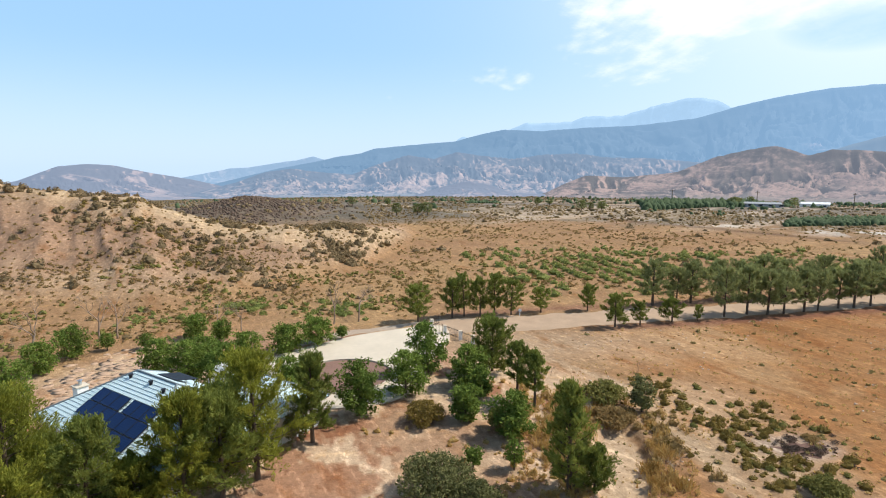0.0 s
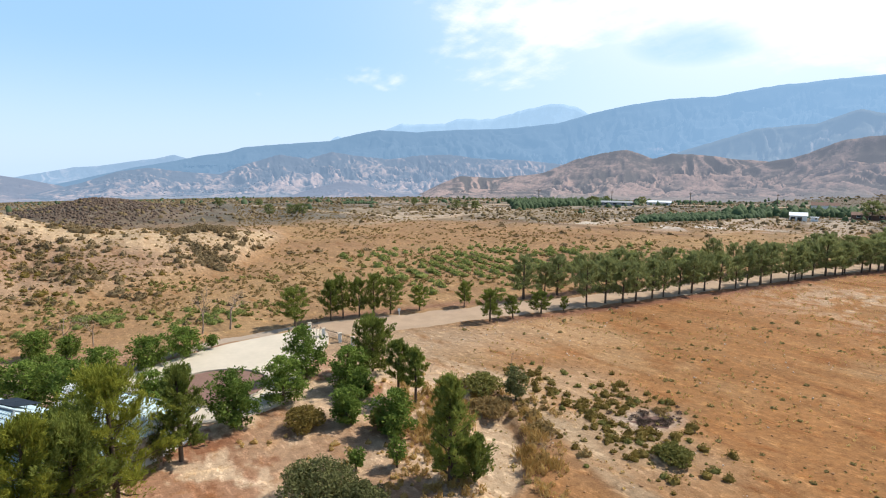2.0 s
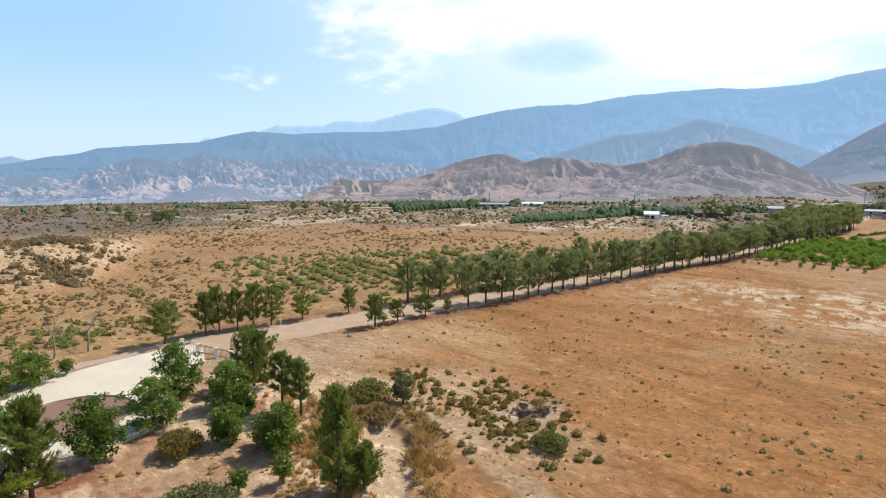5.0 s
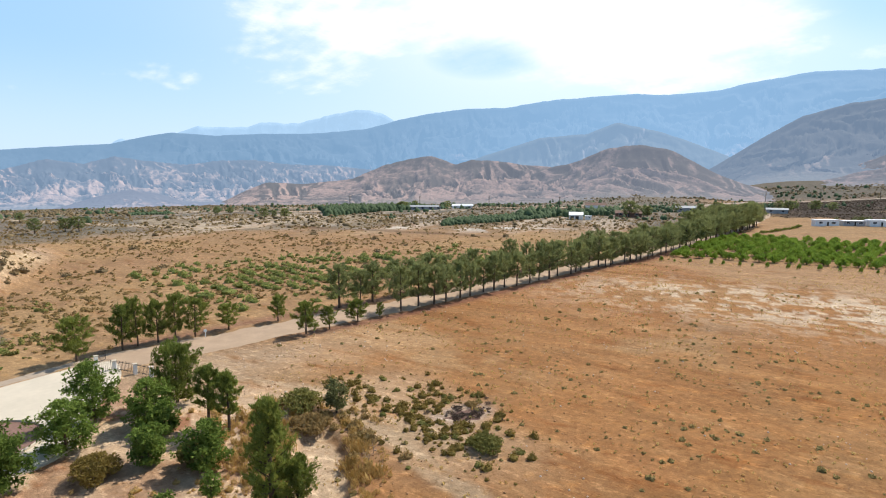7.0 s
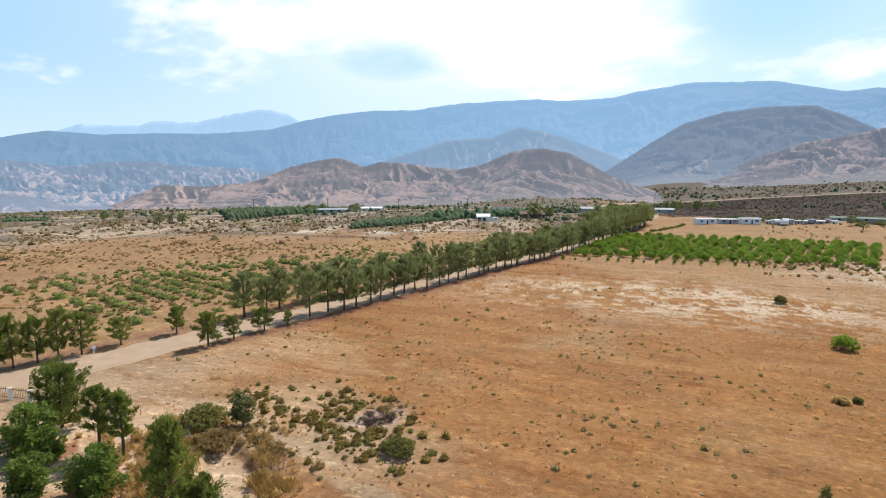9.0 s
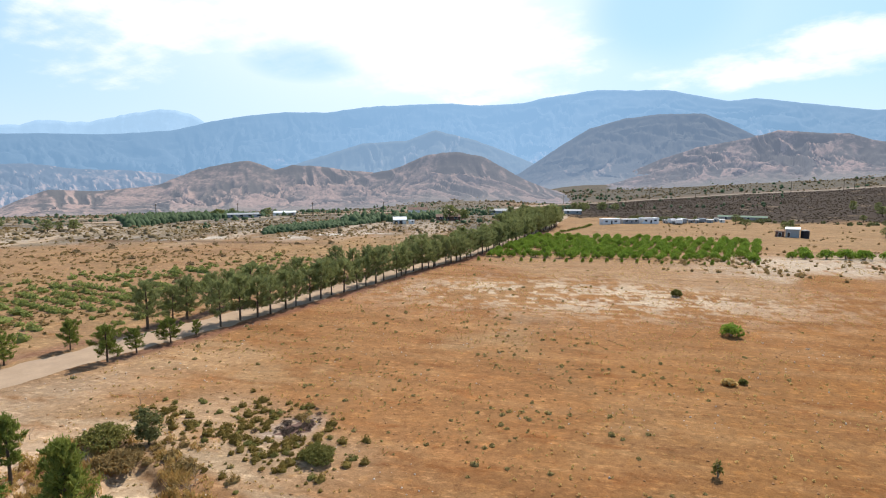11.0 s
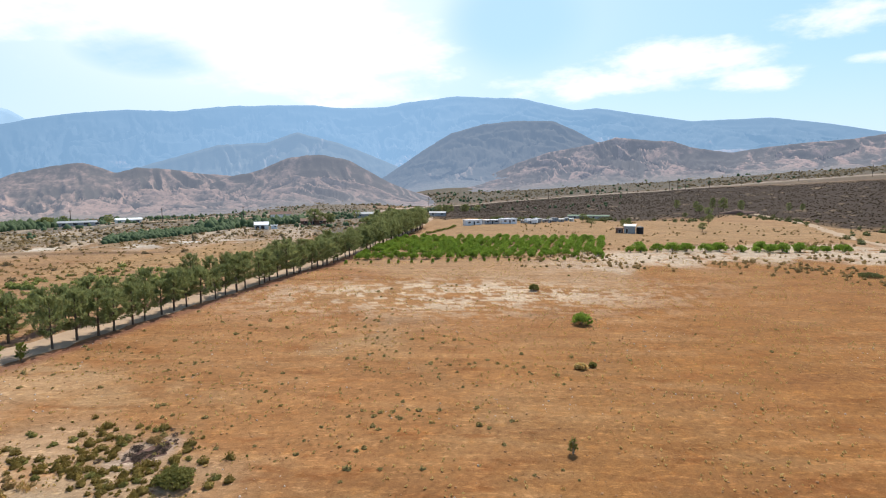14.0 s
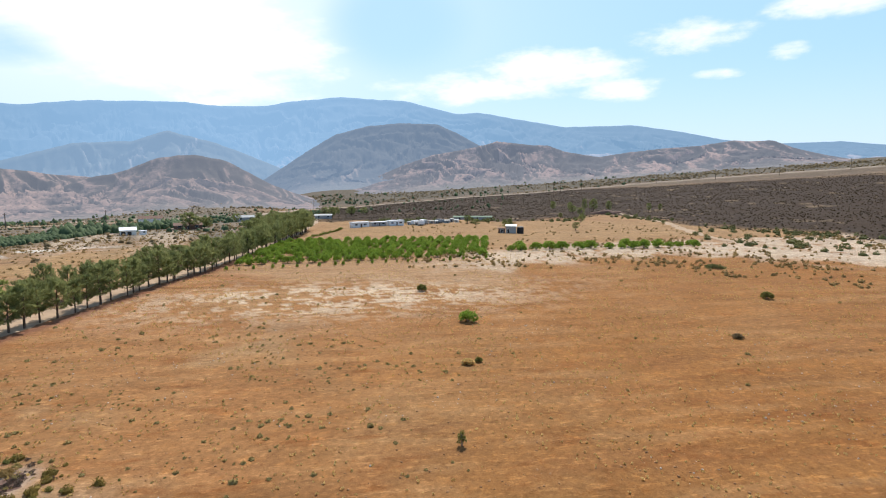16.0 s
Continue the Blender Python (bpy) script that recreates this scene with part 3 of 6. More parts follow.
def build_range(name, label, crest, toe_r, crest_r, mat, spur=160.0, cut=0.35, jag=0.05, step_deg=0.1, seed=1, rows=56, bare=0.35, run=2.6):
    """A range of slopes: crest gives (bearing, degrees above the eye's level) of its skyline."""
    lo, hi = crest[0][0], crest[-1][0]
    b = np.arange(lo, hi + step_deg, step_deg)
    el = table(b, crest)
    ker = np.hanning(9)
    el = np.convolve(np.pad(el, 4, mode="edge"), ker / ker.sum(), "valid")
    s = np.concatenate([np.linspace(0, 1, rows - 8), np.linspace(1.03, 1.35, 8)])
    ss, bb = np.meshgrid(s, b, indexing="ij")
    peak = (EYE + crest_r * np.tan(np.radians(el)))[None, :] * np.ones_like(ss)
    arc, deep = np.radians(bb) * crest_r, ss * (crest_r - toe_r)
    up = np.clip(ss, 0, 1)
    # ridges that run down the slope, bent and branching, each size set on the one before
    u = arc + (fbm(arc / (spur * 1.9), deep / (spur * 1.5), seed + 3, 3) - 0.5) * spur * 2.6
    big = np.clip((crests(u / spur, deep / (spur * run), seed, 2) - 0.25) / 0.65, 0, 1)
    v = u + (big - 0.5) * spur * 0.9 + (fbm(arc / (spur * 0.6), deep / (spur * 0.6), seed + 4, 3) - 0.5) * spur * 0.8
    med = np.clip((crests(v / (spur * 0.38), deep / (spur * 0.7), seed + 7, 2) - 0.25) / 0.65, 0, 1)
    fine = np.clip((ridged(v / (spur * 0.13) + med * 1.2, deep / (spur * 0.2), seed + 9, 3) - 0.36) / 0.5, 0, 1)
    spurs = 0.48 * big + 0.34 * med + 0.18 * fine
    body = up ** 1.5 * 0.55 + up * 0.45
    body = body * (1 - 1.6 * cut * (1 - spurs) * (1 - up ** 5))
    body = np.where(ss > 1, 1 - (ss - 1) * 1.4, body)
    body = body + jag * (fbm(arc / (spur * 0.12), ss * 6, seed + 5, 4) - 0.5) * step(up, 0.3, 1.0)
    rad = toe_r + (crest_r - toe_r) * ss + (big - 0.5) * (crest_r - toe_r) * 0.2 * np.sin(np.pi * up)
    x, y = rad * np.sin(np.radians(bb)), rad * np.cos(np.radians(bb))
    base = terrain(x, y) - 1.0
    z = base + np.maximum(peak - base, 0.0) * np.maximum(body, -0.02)
    # scrub keeps to hollows and sunless sides; shade is thus also put into colour
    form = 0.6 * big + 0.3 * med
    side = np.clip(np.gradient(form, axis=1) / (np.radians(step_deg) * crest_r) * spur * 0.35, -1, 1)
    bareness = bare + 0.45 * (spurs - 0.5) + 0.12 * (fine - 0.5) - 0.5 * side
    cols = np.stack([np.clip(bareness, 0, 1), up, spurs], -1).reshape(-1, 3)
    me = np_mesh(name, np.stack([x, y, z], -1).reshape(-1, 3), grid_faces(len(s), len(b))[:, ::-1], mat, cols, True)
    return tagged(new(name, me), label, "mountain", kind="structure")


build_ground()
# fourth colour: haze light put in as emission; far base tones are blued too
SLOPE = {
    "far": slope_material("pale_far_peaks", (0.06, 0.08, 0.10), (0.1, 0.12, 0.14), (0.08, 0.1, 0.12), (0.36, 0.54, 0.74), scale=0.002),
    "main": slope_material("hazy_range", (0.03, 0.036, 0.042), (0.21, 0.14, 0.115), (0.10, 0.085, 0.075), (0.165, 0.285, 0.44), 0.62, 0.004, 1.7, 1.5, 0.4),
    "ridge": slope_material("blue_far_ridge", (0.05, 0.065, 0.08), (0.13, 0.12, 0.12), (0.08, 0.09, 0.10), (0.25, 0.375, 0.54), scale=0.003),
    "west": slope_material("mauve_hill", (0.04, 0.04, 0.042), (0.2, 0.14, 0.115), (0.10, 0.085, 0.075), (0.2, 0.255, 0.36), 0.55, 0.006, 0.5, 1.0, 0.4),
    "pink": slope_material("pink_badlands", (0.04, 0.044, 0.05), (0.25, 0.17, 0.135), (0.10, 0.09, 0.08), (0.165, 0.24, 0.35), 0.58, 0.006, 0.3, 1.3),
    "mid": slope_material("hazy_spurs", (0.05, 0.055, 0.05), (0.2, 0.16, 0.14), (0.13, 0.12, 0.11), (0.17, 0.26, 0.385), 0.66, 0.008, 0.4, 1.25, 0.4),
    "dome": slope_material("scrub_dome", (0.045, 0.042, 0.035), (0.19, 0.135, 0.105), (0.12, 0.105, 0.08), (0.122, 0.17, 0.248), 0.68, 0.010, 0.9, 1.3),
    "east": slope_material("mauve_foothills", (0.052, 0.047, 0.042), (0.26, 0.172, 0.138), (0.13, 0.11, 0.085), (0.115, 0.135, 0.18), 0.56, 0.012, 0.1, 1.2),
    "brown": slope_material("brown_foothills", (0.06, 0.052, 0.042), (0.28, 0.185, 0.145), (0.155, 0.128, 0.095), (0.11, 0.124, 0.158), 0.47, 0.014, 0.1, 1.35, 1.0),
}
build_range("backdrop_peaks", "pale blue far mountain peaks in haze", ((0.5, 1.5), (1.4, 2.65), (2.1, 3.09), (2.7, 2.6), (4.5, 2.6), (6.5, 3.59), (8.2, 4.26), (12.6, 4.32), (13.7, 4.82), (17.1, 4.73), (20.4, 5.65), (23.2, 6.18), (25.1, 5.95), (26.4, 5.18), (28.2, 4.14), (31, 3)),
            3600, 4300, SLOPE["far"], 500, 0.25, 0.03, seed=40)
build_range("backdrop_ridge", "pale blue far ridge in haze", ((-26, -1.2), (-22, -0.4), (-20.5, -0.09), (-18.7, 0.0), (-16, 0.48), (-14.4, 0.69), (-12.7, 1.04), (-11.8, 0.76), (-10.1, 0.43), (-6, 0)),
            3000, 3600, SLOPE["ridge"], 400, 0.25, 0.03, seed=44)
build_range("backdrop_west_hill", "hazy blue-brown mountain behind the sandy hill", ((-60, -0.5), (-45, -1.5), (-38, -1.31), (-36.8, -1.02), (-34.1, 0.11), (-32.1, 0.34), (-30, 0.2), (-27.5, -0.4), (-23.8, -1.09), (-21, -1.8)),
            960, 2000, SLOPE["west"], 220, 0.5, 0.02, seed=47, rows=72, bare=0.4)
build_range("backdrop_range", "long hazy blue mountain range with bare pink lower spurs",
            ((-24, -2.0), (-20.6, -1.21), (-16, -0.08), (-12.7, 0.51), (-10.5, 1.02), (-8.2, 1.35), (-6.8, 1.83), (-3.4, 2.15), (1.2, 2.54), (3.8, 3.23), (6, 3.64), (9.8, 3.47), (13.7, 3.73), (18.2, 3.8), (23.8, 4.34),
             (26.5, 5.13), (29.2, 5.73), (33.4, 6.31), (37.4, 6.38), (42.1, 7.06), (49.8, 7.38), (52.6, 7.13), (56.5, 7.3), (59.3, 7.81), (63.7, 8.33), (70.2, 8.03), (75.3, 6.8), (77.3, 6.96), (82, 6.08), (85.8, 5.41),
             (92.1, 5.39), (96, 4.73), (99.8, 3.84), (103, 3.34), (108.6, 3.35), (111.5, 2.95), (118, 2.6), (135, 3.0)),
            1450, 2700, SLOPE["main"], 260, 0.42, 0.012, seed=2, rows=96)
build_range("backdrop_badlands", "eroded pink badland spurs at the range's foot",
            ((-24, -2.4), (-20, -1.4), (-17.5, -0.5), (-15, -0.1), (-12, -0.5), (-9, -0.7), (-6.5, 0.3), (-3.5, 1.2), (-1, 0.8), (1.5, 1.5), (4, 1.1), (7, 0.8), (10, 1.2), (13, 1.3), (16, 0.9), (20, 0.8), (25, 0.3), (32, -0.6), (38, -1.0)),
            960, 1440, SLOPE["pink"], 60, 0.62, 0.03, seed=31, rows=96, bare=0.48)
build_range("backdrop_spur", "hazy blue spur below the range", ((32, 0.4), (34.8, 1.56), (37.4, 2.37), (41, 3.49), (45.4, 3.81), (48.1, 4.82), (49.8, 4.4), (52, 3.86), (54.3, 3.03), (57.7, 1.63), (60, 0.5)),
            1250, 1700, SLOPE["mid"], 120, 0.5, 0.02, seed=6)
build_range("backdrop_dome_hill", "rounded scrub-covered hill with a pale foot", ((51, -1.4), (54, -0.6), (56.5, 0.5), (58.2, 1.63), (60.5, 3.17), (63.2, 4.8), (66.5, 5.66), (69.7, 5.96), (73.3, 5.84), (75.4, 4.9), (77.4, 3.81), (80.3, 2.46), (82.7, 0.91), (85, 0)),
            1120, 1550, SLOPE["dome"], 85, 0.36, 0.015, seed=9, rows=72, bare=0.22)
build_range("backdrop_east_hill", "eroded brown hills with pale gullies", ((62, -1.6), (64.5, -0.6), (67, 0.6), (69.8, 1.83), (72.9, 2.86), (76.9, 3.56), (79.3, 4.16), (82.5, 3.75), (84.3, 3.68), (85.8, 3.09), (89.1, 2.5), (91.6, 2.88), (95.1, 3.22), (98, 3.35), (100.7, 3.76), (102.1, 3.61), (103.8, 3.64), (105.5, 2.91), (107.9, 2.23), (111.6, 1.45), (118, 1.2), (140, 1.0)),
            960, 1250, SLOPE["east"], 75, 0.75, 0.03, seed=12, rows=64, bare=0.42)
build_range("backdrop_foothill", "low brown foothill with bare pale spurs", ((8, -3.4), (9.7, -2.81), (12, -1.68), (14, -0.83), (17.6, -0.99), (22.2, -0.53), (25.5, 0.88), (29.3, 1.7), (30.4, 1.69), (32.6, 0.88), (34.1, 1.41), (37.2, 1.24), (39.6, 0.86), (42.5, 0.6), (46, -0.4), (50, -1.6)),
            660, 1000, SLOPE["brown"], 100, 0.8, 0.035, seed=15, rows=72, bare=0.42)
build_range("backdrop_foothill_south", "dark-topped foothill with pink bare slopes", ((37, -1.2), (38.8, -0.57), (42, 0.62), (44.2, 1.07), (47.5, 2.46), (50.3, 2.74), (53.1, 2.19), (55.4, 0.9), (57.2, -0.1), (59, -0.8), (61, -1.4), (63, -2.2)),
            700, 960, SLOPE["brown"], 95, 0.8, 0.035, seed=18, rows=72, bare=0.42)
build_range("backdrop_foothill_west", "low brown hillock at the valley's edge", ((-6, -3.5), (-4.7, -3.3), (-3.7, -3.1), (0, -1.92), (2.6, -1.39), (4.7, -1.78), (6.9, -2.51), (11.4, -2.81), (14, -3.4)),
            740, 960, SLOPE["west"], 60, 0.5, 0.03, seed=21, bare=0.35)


# ---- helpers for things ----
rng = np.random.default_rng(7)


def link_mesh(name, me, parent=None, label=""):
    ob = new(name, me)
    if parent is not None:
        ob.parent = parent
    if label:
        tagged(ob, label)
    return ob


def part(name, bm, mat, parent, label="", smooth=False):
    """A bmesh as one mesh object under its thing."""
    me = bpy.data.meshes.new(name)
    bm.normal_update()
    bm.to_mesh(me)
    bm.free()
    me.materials.append(mat)
    if smooth:
        me.polygons.foreach_set("use_smooth", np.full(len(me.polygons), True))
    return link_mesh(name, me, parent, label)


def thing(name, label, category, at=None, turn=0.0, group="", lift=0.0):
    ob = new(name)
    ob.empty_display_size = 0.3
    if at is not None:
        z = at[2] if len(at) > 2 else height(at[0], at[1])
        ob.matrix_basis = pose(at[0], at[1], z + lift, 0, 0, turn)
    return tagged(ob, label, category, group)


def box(bm, lo, hi, bevel=0.0):
    """A box between two corners, its edges rounded."""
    made = bmesh.ops.create_cube(bm, size=1.0)["verts"]
    c, s = (Vector(lo) + Vector(hi)) / 2, Vector(hi) - Vector(lo)
    for v in made:
        v.co = Vector((v.co.x * s.x, v.co.y * s.y, v.co.z * s.z)) + c
    if bevel:
        edges = list({e for v in made for e in v.link_edges})
        bmesh.ops.bevel(bm, geom=edges, offset=bevel, segments=1, affect="EDGES")
    return made


def boxed(lo, hi, bevel=0.02):
    bm = bmesh.new()
    box(bm, lo, hi, bevel)
    return bm


def tubes(runs, sides=6):
    """Tapered tubes along runs of (point, radius)."""
    verts, faces, base = [], [], 0
    for run in runs:
        pts = np.array([p for p, _ in run], float)
        for k, (p, rad) in enumerate(run):
            d = pts[min(k + 1, len(pts) - 1)] - pts[max(k - 1, 0)]
            d = d / (np.linalg.norm(d) + 1e-9)
            a = np.cross(d, (0.3, 0.9, 0.1) if abs(d[2]) > 0.8 else (0, 0, 1))
            a = a / np.linalg.norm(a)
            b = np.cross(d, a)
            for s in range(sides):
                t = 2 * math.pi * s / sides
                verts.append(pts[k] + rad * (math.cos(t) * a + math.sin(t) * b))
        for k in range(len(run) - 1):
            for s in range(sides):
                s2 = (s + 1) % sides
                faces.append((base + k * sides + s, base + k * sides + s2, base + (k + 1) * sides + s2, base + (k + 1) * sides + s))
        base += len(run) * sides
    return np.array(verts), np.array(faces)


def leaves(centres, size, gen, slim=0.45, upward=0.0, along=None):
    """One small leaf or spray, a diamond of two bent halves, at each centre."""
    n = len(centres)
    a = gen.normal(size=(n, 3))
    a[:, 2] = a[:, 2] * 0.8 + upward
    if along is not None:
        a = a * 0.42 + along
    a /= np.linalg.norm(a, axis=1)[:, None]
    b = np.cross(a, gen.normal(size=(n, 3)))
    b /= np.linalg.norm(b, axis=1)[:, None]
    c = np.cross(a, b)
    s = (np.broadcast_to(size, n) * gen.uniform(0.65, 1.35, n))[:, None]
    tip, tail = centres + a * s * 0.5, centres - a * s * 0.5
    left, right = centres + b * s * slim * 0.5 + c * s * 0.1, centres - b * s * slim * 0.5 + c * s * 0.1
    verts = np.stack([tail, right, tip, left], 1).reshape(-1, 3)
    k = np.arange(n)[:, None] * 4
    faces = np.concatenate([k + [0, 1, 2], k + [0, 2, 3]], 1).reshape(-1, 3)
    return verts, faces


def tree_meshes(kind, h, w, seed, count, leaf, bare=0.22, sides=7):
    """Meshes of the trunk with its limbs, and of the crown."""
    gen = np.random.default_rng(seed)
    bend = gen.normal(size=2) * 0.03 * h
    spine = lambda k: np.array([bend[0] * k * k, bend[1] * k * k, h * k])
    r0 = 0.022 * h + 0.02
    runs = [[(spine(k) - np.array([0, 0, 0.25 if k == 0 else 0]), r0 * (1 - 0.85 * k) + 0.012) for k in np.linspace(0, 0.94, 7)]]
    centres, ways = [], []
    limbs = (26 if h < 7 and count < 4800 else 48) if kind == "pine" else 56 if kind == "column" else 26
    for i in range(limbs):
        k = bare + (0.97 - bare) * (i + gen.uniform(0, 1)) / limbs
        up = (k - bare) / (1 - bare)
        if kind == "pine":
            taper = min(1, 0.6 + 1.5 * up) * (1 - up) ** 0.72 * 1.22 + 0.07
            oval = 0.24 + 0.82 * math.sin(math.pi * (0.2 + 0.74 * up))
            reach = w / 2 * (oval if h < 7 else 0.5 * taper + 0.5 * oval) * gen.uniform(0.65, 1.12)
            lift = 0.35 + 0.5 * up
        elif kind == "column":
            reach = w / 2 * (0.15 + 1.0 * math.sin(math.pi * min(1, 0.3 + 0.7 * up)) ** 0.8) * gen.uniform(0.6, 1.1)
            lift = 1.1
        else:
            reach = w / 2 * math.sin(math.pi * min(0.97, 0.16 + 0.78 * up)) ** 0.6 * gen.uniform(0.7, 1.12)
            lift = 0.45 + 0.5 * up
        turn = 2.4 * i + gen.uniform(-0.5, 0.5)
        root = spine(k * (0.9 if kind != "round" else 0.55))
        end = spine(k) + np.array([math.cos(turn) * reach, math.sin(turn) * reach, lift * reach * 0.5 - 0.05 * h * (kind == "round")])
        end[2] = min(end[2], h * 0.99)
        mid = root * 0.5 + end * 0.5 + np.array([0, 0, -0.06 * reach])
        runs.append([(root, r0 * 0.34 * (1.1 - k)), (mid, r0 * 0.22 * (1.1 - k) + 0.006), (end, 0.006)])
        share = int(count / limbs * gen.uniform(0.6, 1.4))
        if kind != "round":
            # needle sprays: short upswept twigs along the limb, each a brush of needles
            twigs = 7 if h < 7 else 9
            per = max(3, share // twigs)
            out = (end - root) / (np.linalg.norm(end - root) + 1e-6)
            for q in range(twigs):
                at = gen.uniform(0.25, 1.0)
                way = out * gen.uniform(0.3, 1.0) + gen.normal(size=3) * 0.5 + np.array([0, 0, 0.55])
                way /= np.linalg.norm(way)
                long = (0.13 * w + 0.16) * gen.uniform(0.6, 1.25)
                foot = root * (1 - at) + end * at
                d = gen.uniform(0, 1, (per, 1)) ** 0.8
                centres.append(foot + way * long * d + gen.normal(size=(per, 3)) * (0.055 + 0.03 * w * (1.1 - d)) * 0.9)
                ways.append(np.repeat(way[None], per, 0))
            continue
        clumps = 5
        at = np.clip(gen.beta(2.6, 1.3, clumps), 0.15, 1.0)[:, None]
        mids = root * (1 - at) + end * at + gen.normal(size=(clumps, 3)) * reach * 0.17 * np.array([1, 1, 0.6])
        spread = 0.036 * w + 0.08
        centres.append(mids[gen.integers(0, clumps, share)] + gen.normal(size=(share, 3)) * spread * np.array([1, 1, 0.75]))
    top = spine(0.97) + gen.normal(size=(count // 16, 3)) * np.array([0.08 * w, 0.08 * w, 0.035 * h])
    centres.append(top)
    pts = np.concatenate(centres)
    along = None
    if ways:
        along = np.concatenate(ways + [np.tile((0.0, 0.0, 1.0), (len(top), 1))])[pts[:, 2] > h * bare * 0.55]
    pts = pts[pts[:, 2] > h * bare * 0.55]
    lv, lf = leaves(pts, leaf * (1.35 if kind != "round" else 1.0), gen, 0.26 if kind != "round" else 0.5, 0.5 if kind != "round" else 0.3, along)
    tv, tf = tubes(runs, sides)
    return (tv, tf), (lv, lf)


def tree_thing(name, label, category, kind, h, w, seed, count, leaf, mat, at, turn=0.0, group="", bare=0.22):
    (tv, tf), (lv, lf) = tree_meshes(kind, h, w, seed, count, leaf, bare)
    t = thing(name, label, category, at, turn, group, lift=-0.03)
    link_mesh("trunk", np_mesh("trunk", tv, tf, M["bark"], smooth=True), t)
    link_mesh("crown", np_mesh("crown", lv, lf, mat), t)
    return t


def again(ob, x, y, turn=0.0, scale=1.0, lift=-0.03):
    c = copy_thing(ob, pose(x, y, height(x, y) + lift, 0, 0, turn))
    c.scale = (scale, scale, scale * (1 + 0.07 * math.sin(x * 3.1 + y)))
    return c


def shrub_mesh(name, h, w, seed, count, leaf, mat, upward=0.35, stems=9, lumps=9):
    """A shrub: stems from one root and clumps of leaves on them."""
    gen = np.random.default_rng(seed)
    runs, cs = [], []
    for i in range(stems):
        a, k = 2.4 * i, gen.uniform(0.25, 0.95)
        end = np.array([math.cos(a) * w * 0.42 * k, math.sin(a) * w * 0.42 * k, h * (0.9 - 0.45 * k * k) * gen.uniform(0.75, 1.05)])
        runs.append([((0, 0, -0.1), 0.03 * h), (end * np.array([0.4, 0.4, 0.55]), 0.018 * h), (end, 0.006)])
    for i in range(lumps):
        a, k = 2.4 * i + 0.4, math.sqrt((i + 0.5) / lumps)
        c = np.array([math.cos(a) * w * 0.36 * k, math.sin(a) * w * 0.36 * k, h * (0.66 - 0.36 * k * k)])
        m = int(count / lumps * gen.uniform(0.7, 1.3))
        v = gen.normal(size=(m, 3))
        v /= np.linalg.norm(v, axis=1)[:, None]
        cs.append(c + v * np.array([w * 0.19, w * 0.19, h * 0.27]) * gen.uniform(0.55, 1.12, (m, 1)))
    pts = np.concatenate(cs)
    pts[:, 2] = np.abs(pts[:, 2])
    lv, lf = leaves(pts, leaf, gen, 0.45, upward)
    tv, tf = tubes(runs, 5)
    return np_mesh("stem", tv, tf, M["twig"]), np_mesh(name, lv, lf, mat)


def shrub_thing(name, label, h, w, seed, count, leaf, mat, at, group="", category="shrub", upward=0.35):
    stems, crown = shrub_mesh("crown", h, w, seed, count, leaf, mat, upward)
    t = thing(name, label, category, at, 0, group, lift=-0.02)
    link_mesh("stem", stems, t)
    link_mesh("crown", crown, t)
    return t


# ---- road, drive and tracks ----
def strip(name, label, category, line, widths, mat, lift=0.05, ragged=0.35, every=1.2, kind="structure", across=7, skirt=0.06):
    """A band laid over the ground along a line."""
    pts = np.array(line, float)
    seg = np.concatenate([[0], np.cumsum(np.linalg.norm(np.diff(pts, axis=0), axis=1))])
    s = np.arange(0, seg[-1], every)
    x, y = np.interp(s, seg, pts[:, 0]), np.interp(s, seg, pts[:, 1])
    ker = np.hanning(13)
    pad = lambda v: np.convolve(np.pad(v, 6, mode="reflect", reflect_type="odd"), ker / ker.sum(), "valid")
    x, y = pad(x), pad(y)
    dx, dy = np.gradient(x), np.gradient(y)
    ln = np.hypot(dx, dy)
    nx, ny = -dy / ln, dx / ln
    wid = np.interp(s, np.linspace(0, seg[-1], len(widths)), widths)
    k = np.linspace(-0.5, 0.5, across)
    wob = (fbm(s / 2.5, s * 0, 71) - 0.5) * ragged, (fbm(s / 2.5, s * 0 + 9, 72) - 0.5) * ragged
    off = wid[:, None] * k[None, :] + wob[0][:, None] * (k < 0) * np.abs(k) * 4 + wob[1][:, None] * (k > 0) * np.abs(k) * 4
    px, py = x[:, None] + nx[:, None] * off, y[:, None] + ny[:, None] * off
    pz = terrain(px.ravel(), py.ravel()).reshape(px.shape) + lift - skirt * (np.abs(k) > 0.49)[None, :]
    me = np_mesh(name, np.stack([px, py, pz], -1).reshape(-1, 3), grid_faces(len(s), across)[:, ::-1], mat, smooth=True)
    return tagged(new(name, me), label, category, kind=kind)


strip("road", "pale dusty dirt road between rows of pines", "dirt road", ROAD, (7.5, 7.0, 5.8, 5.4, 5.2, 5.2, 5.2, 5.2), M["dirt_road"], 0.07, 1.0)


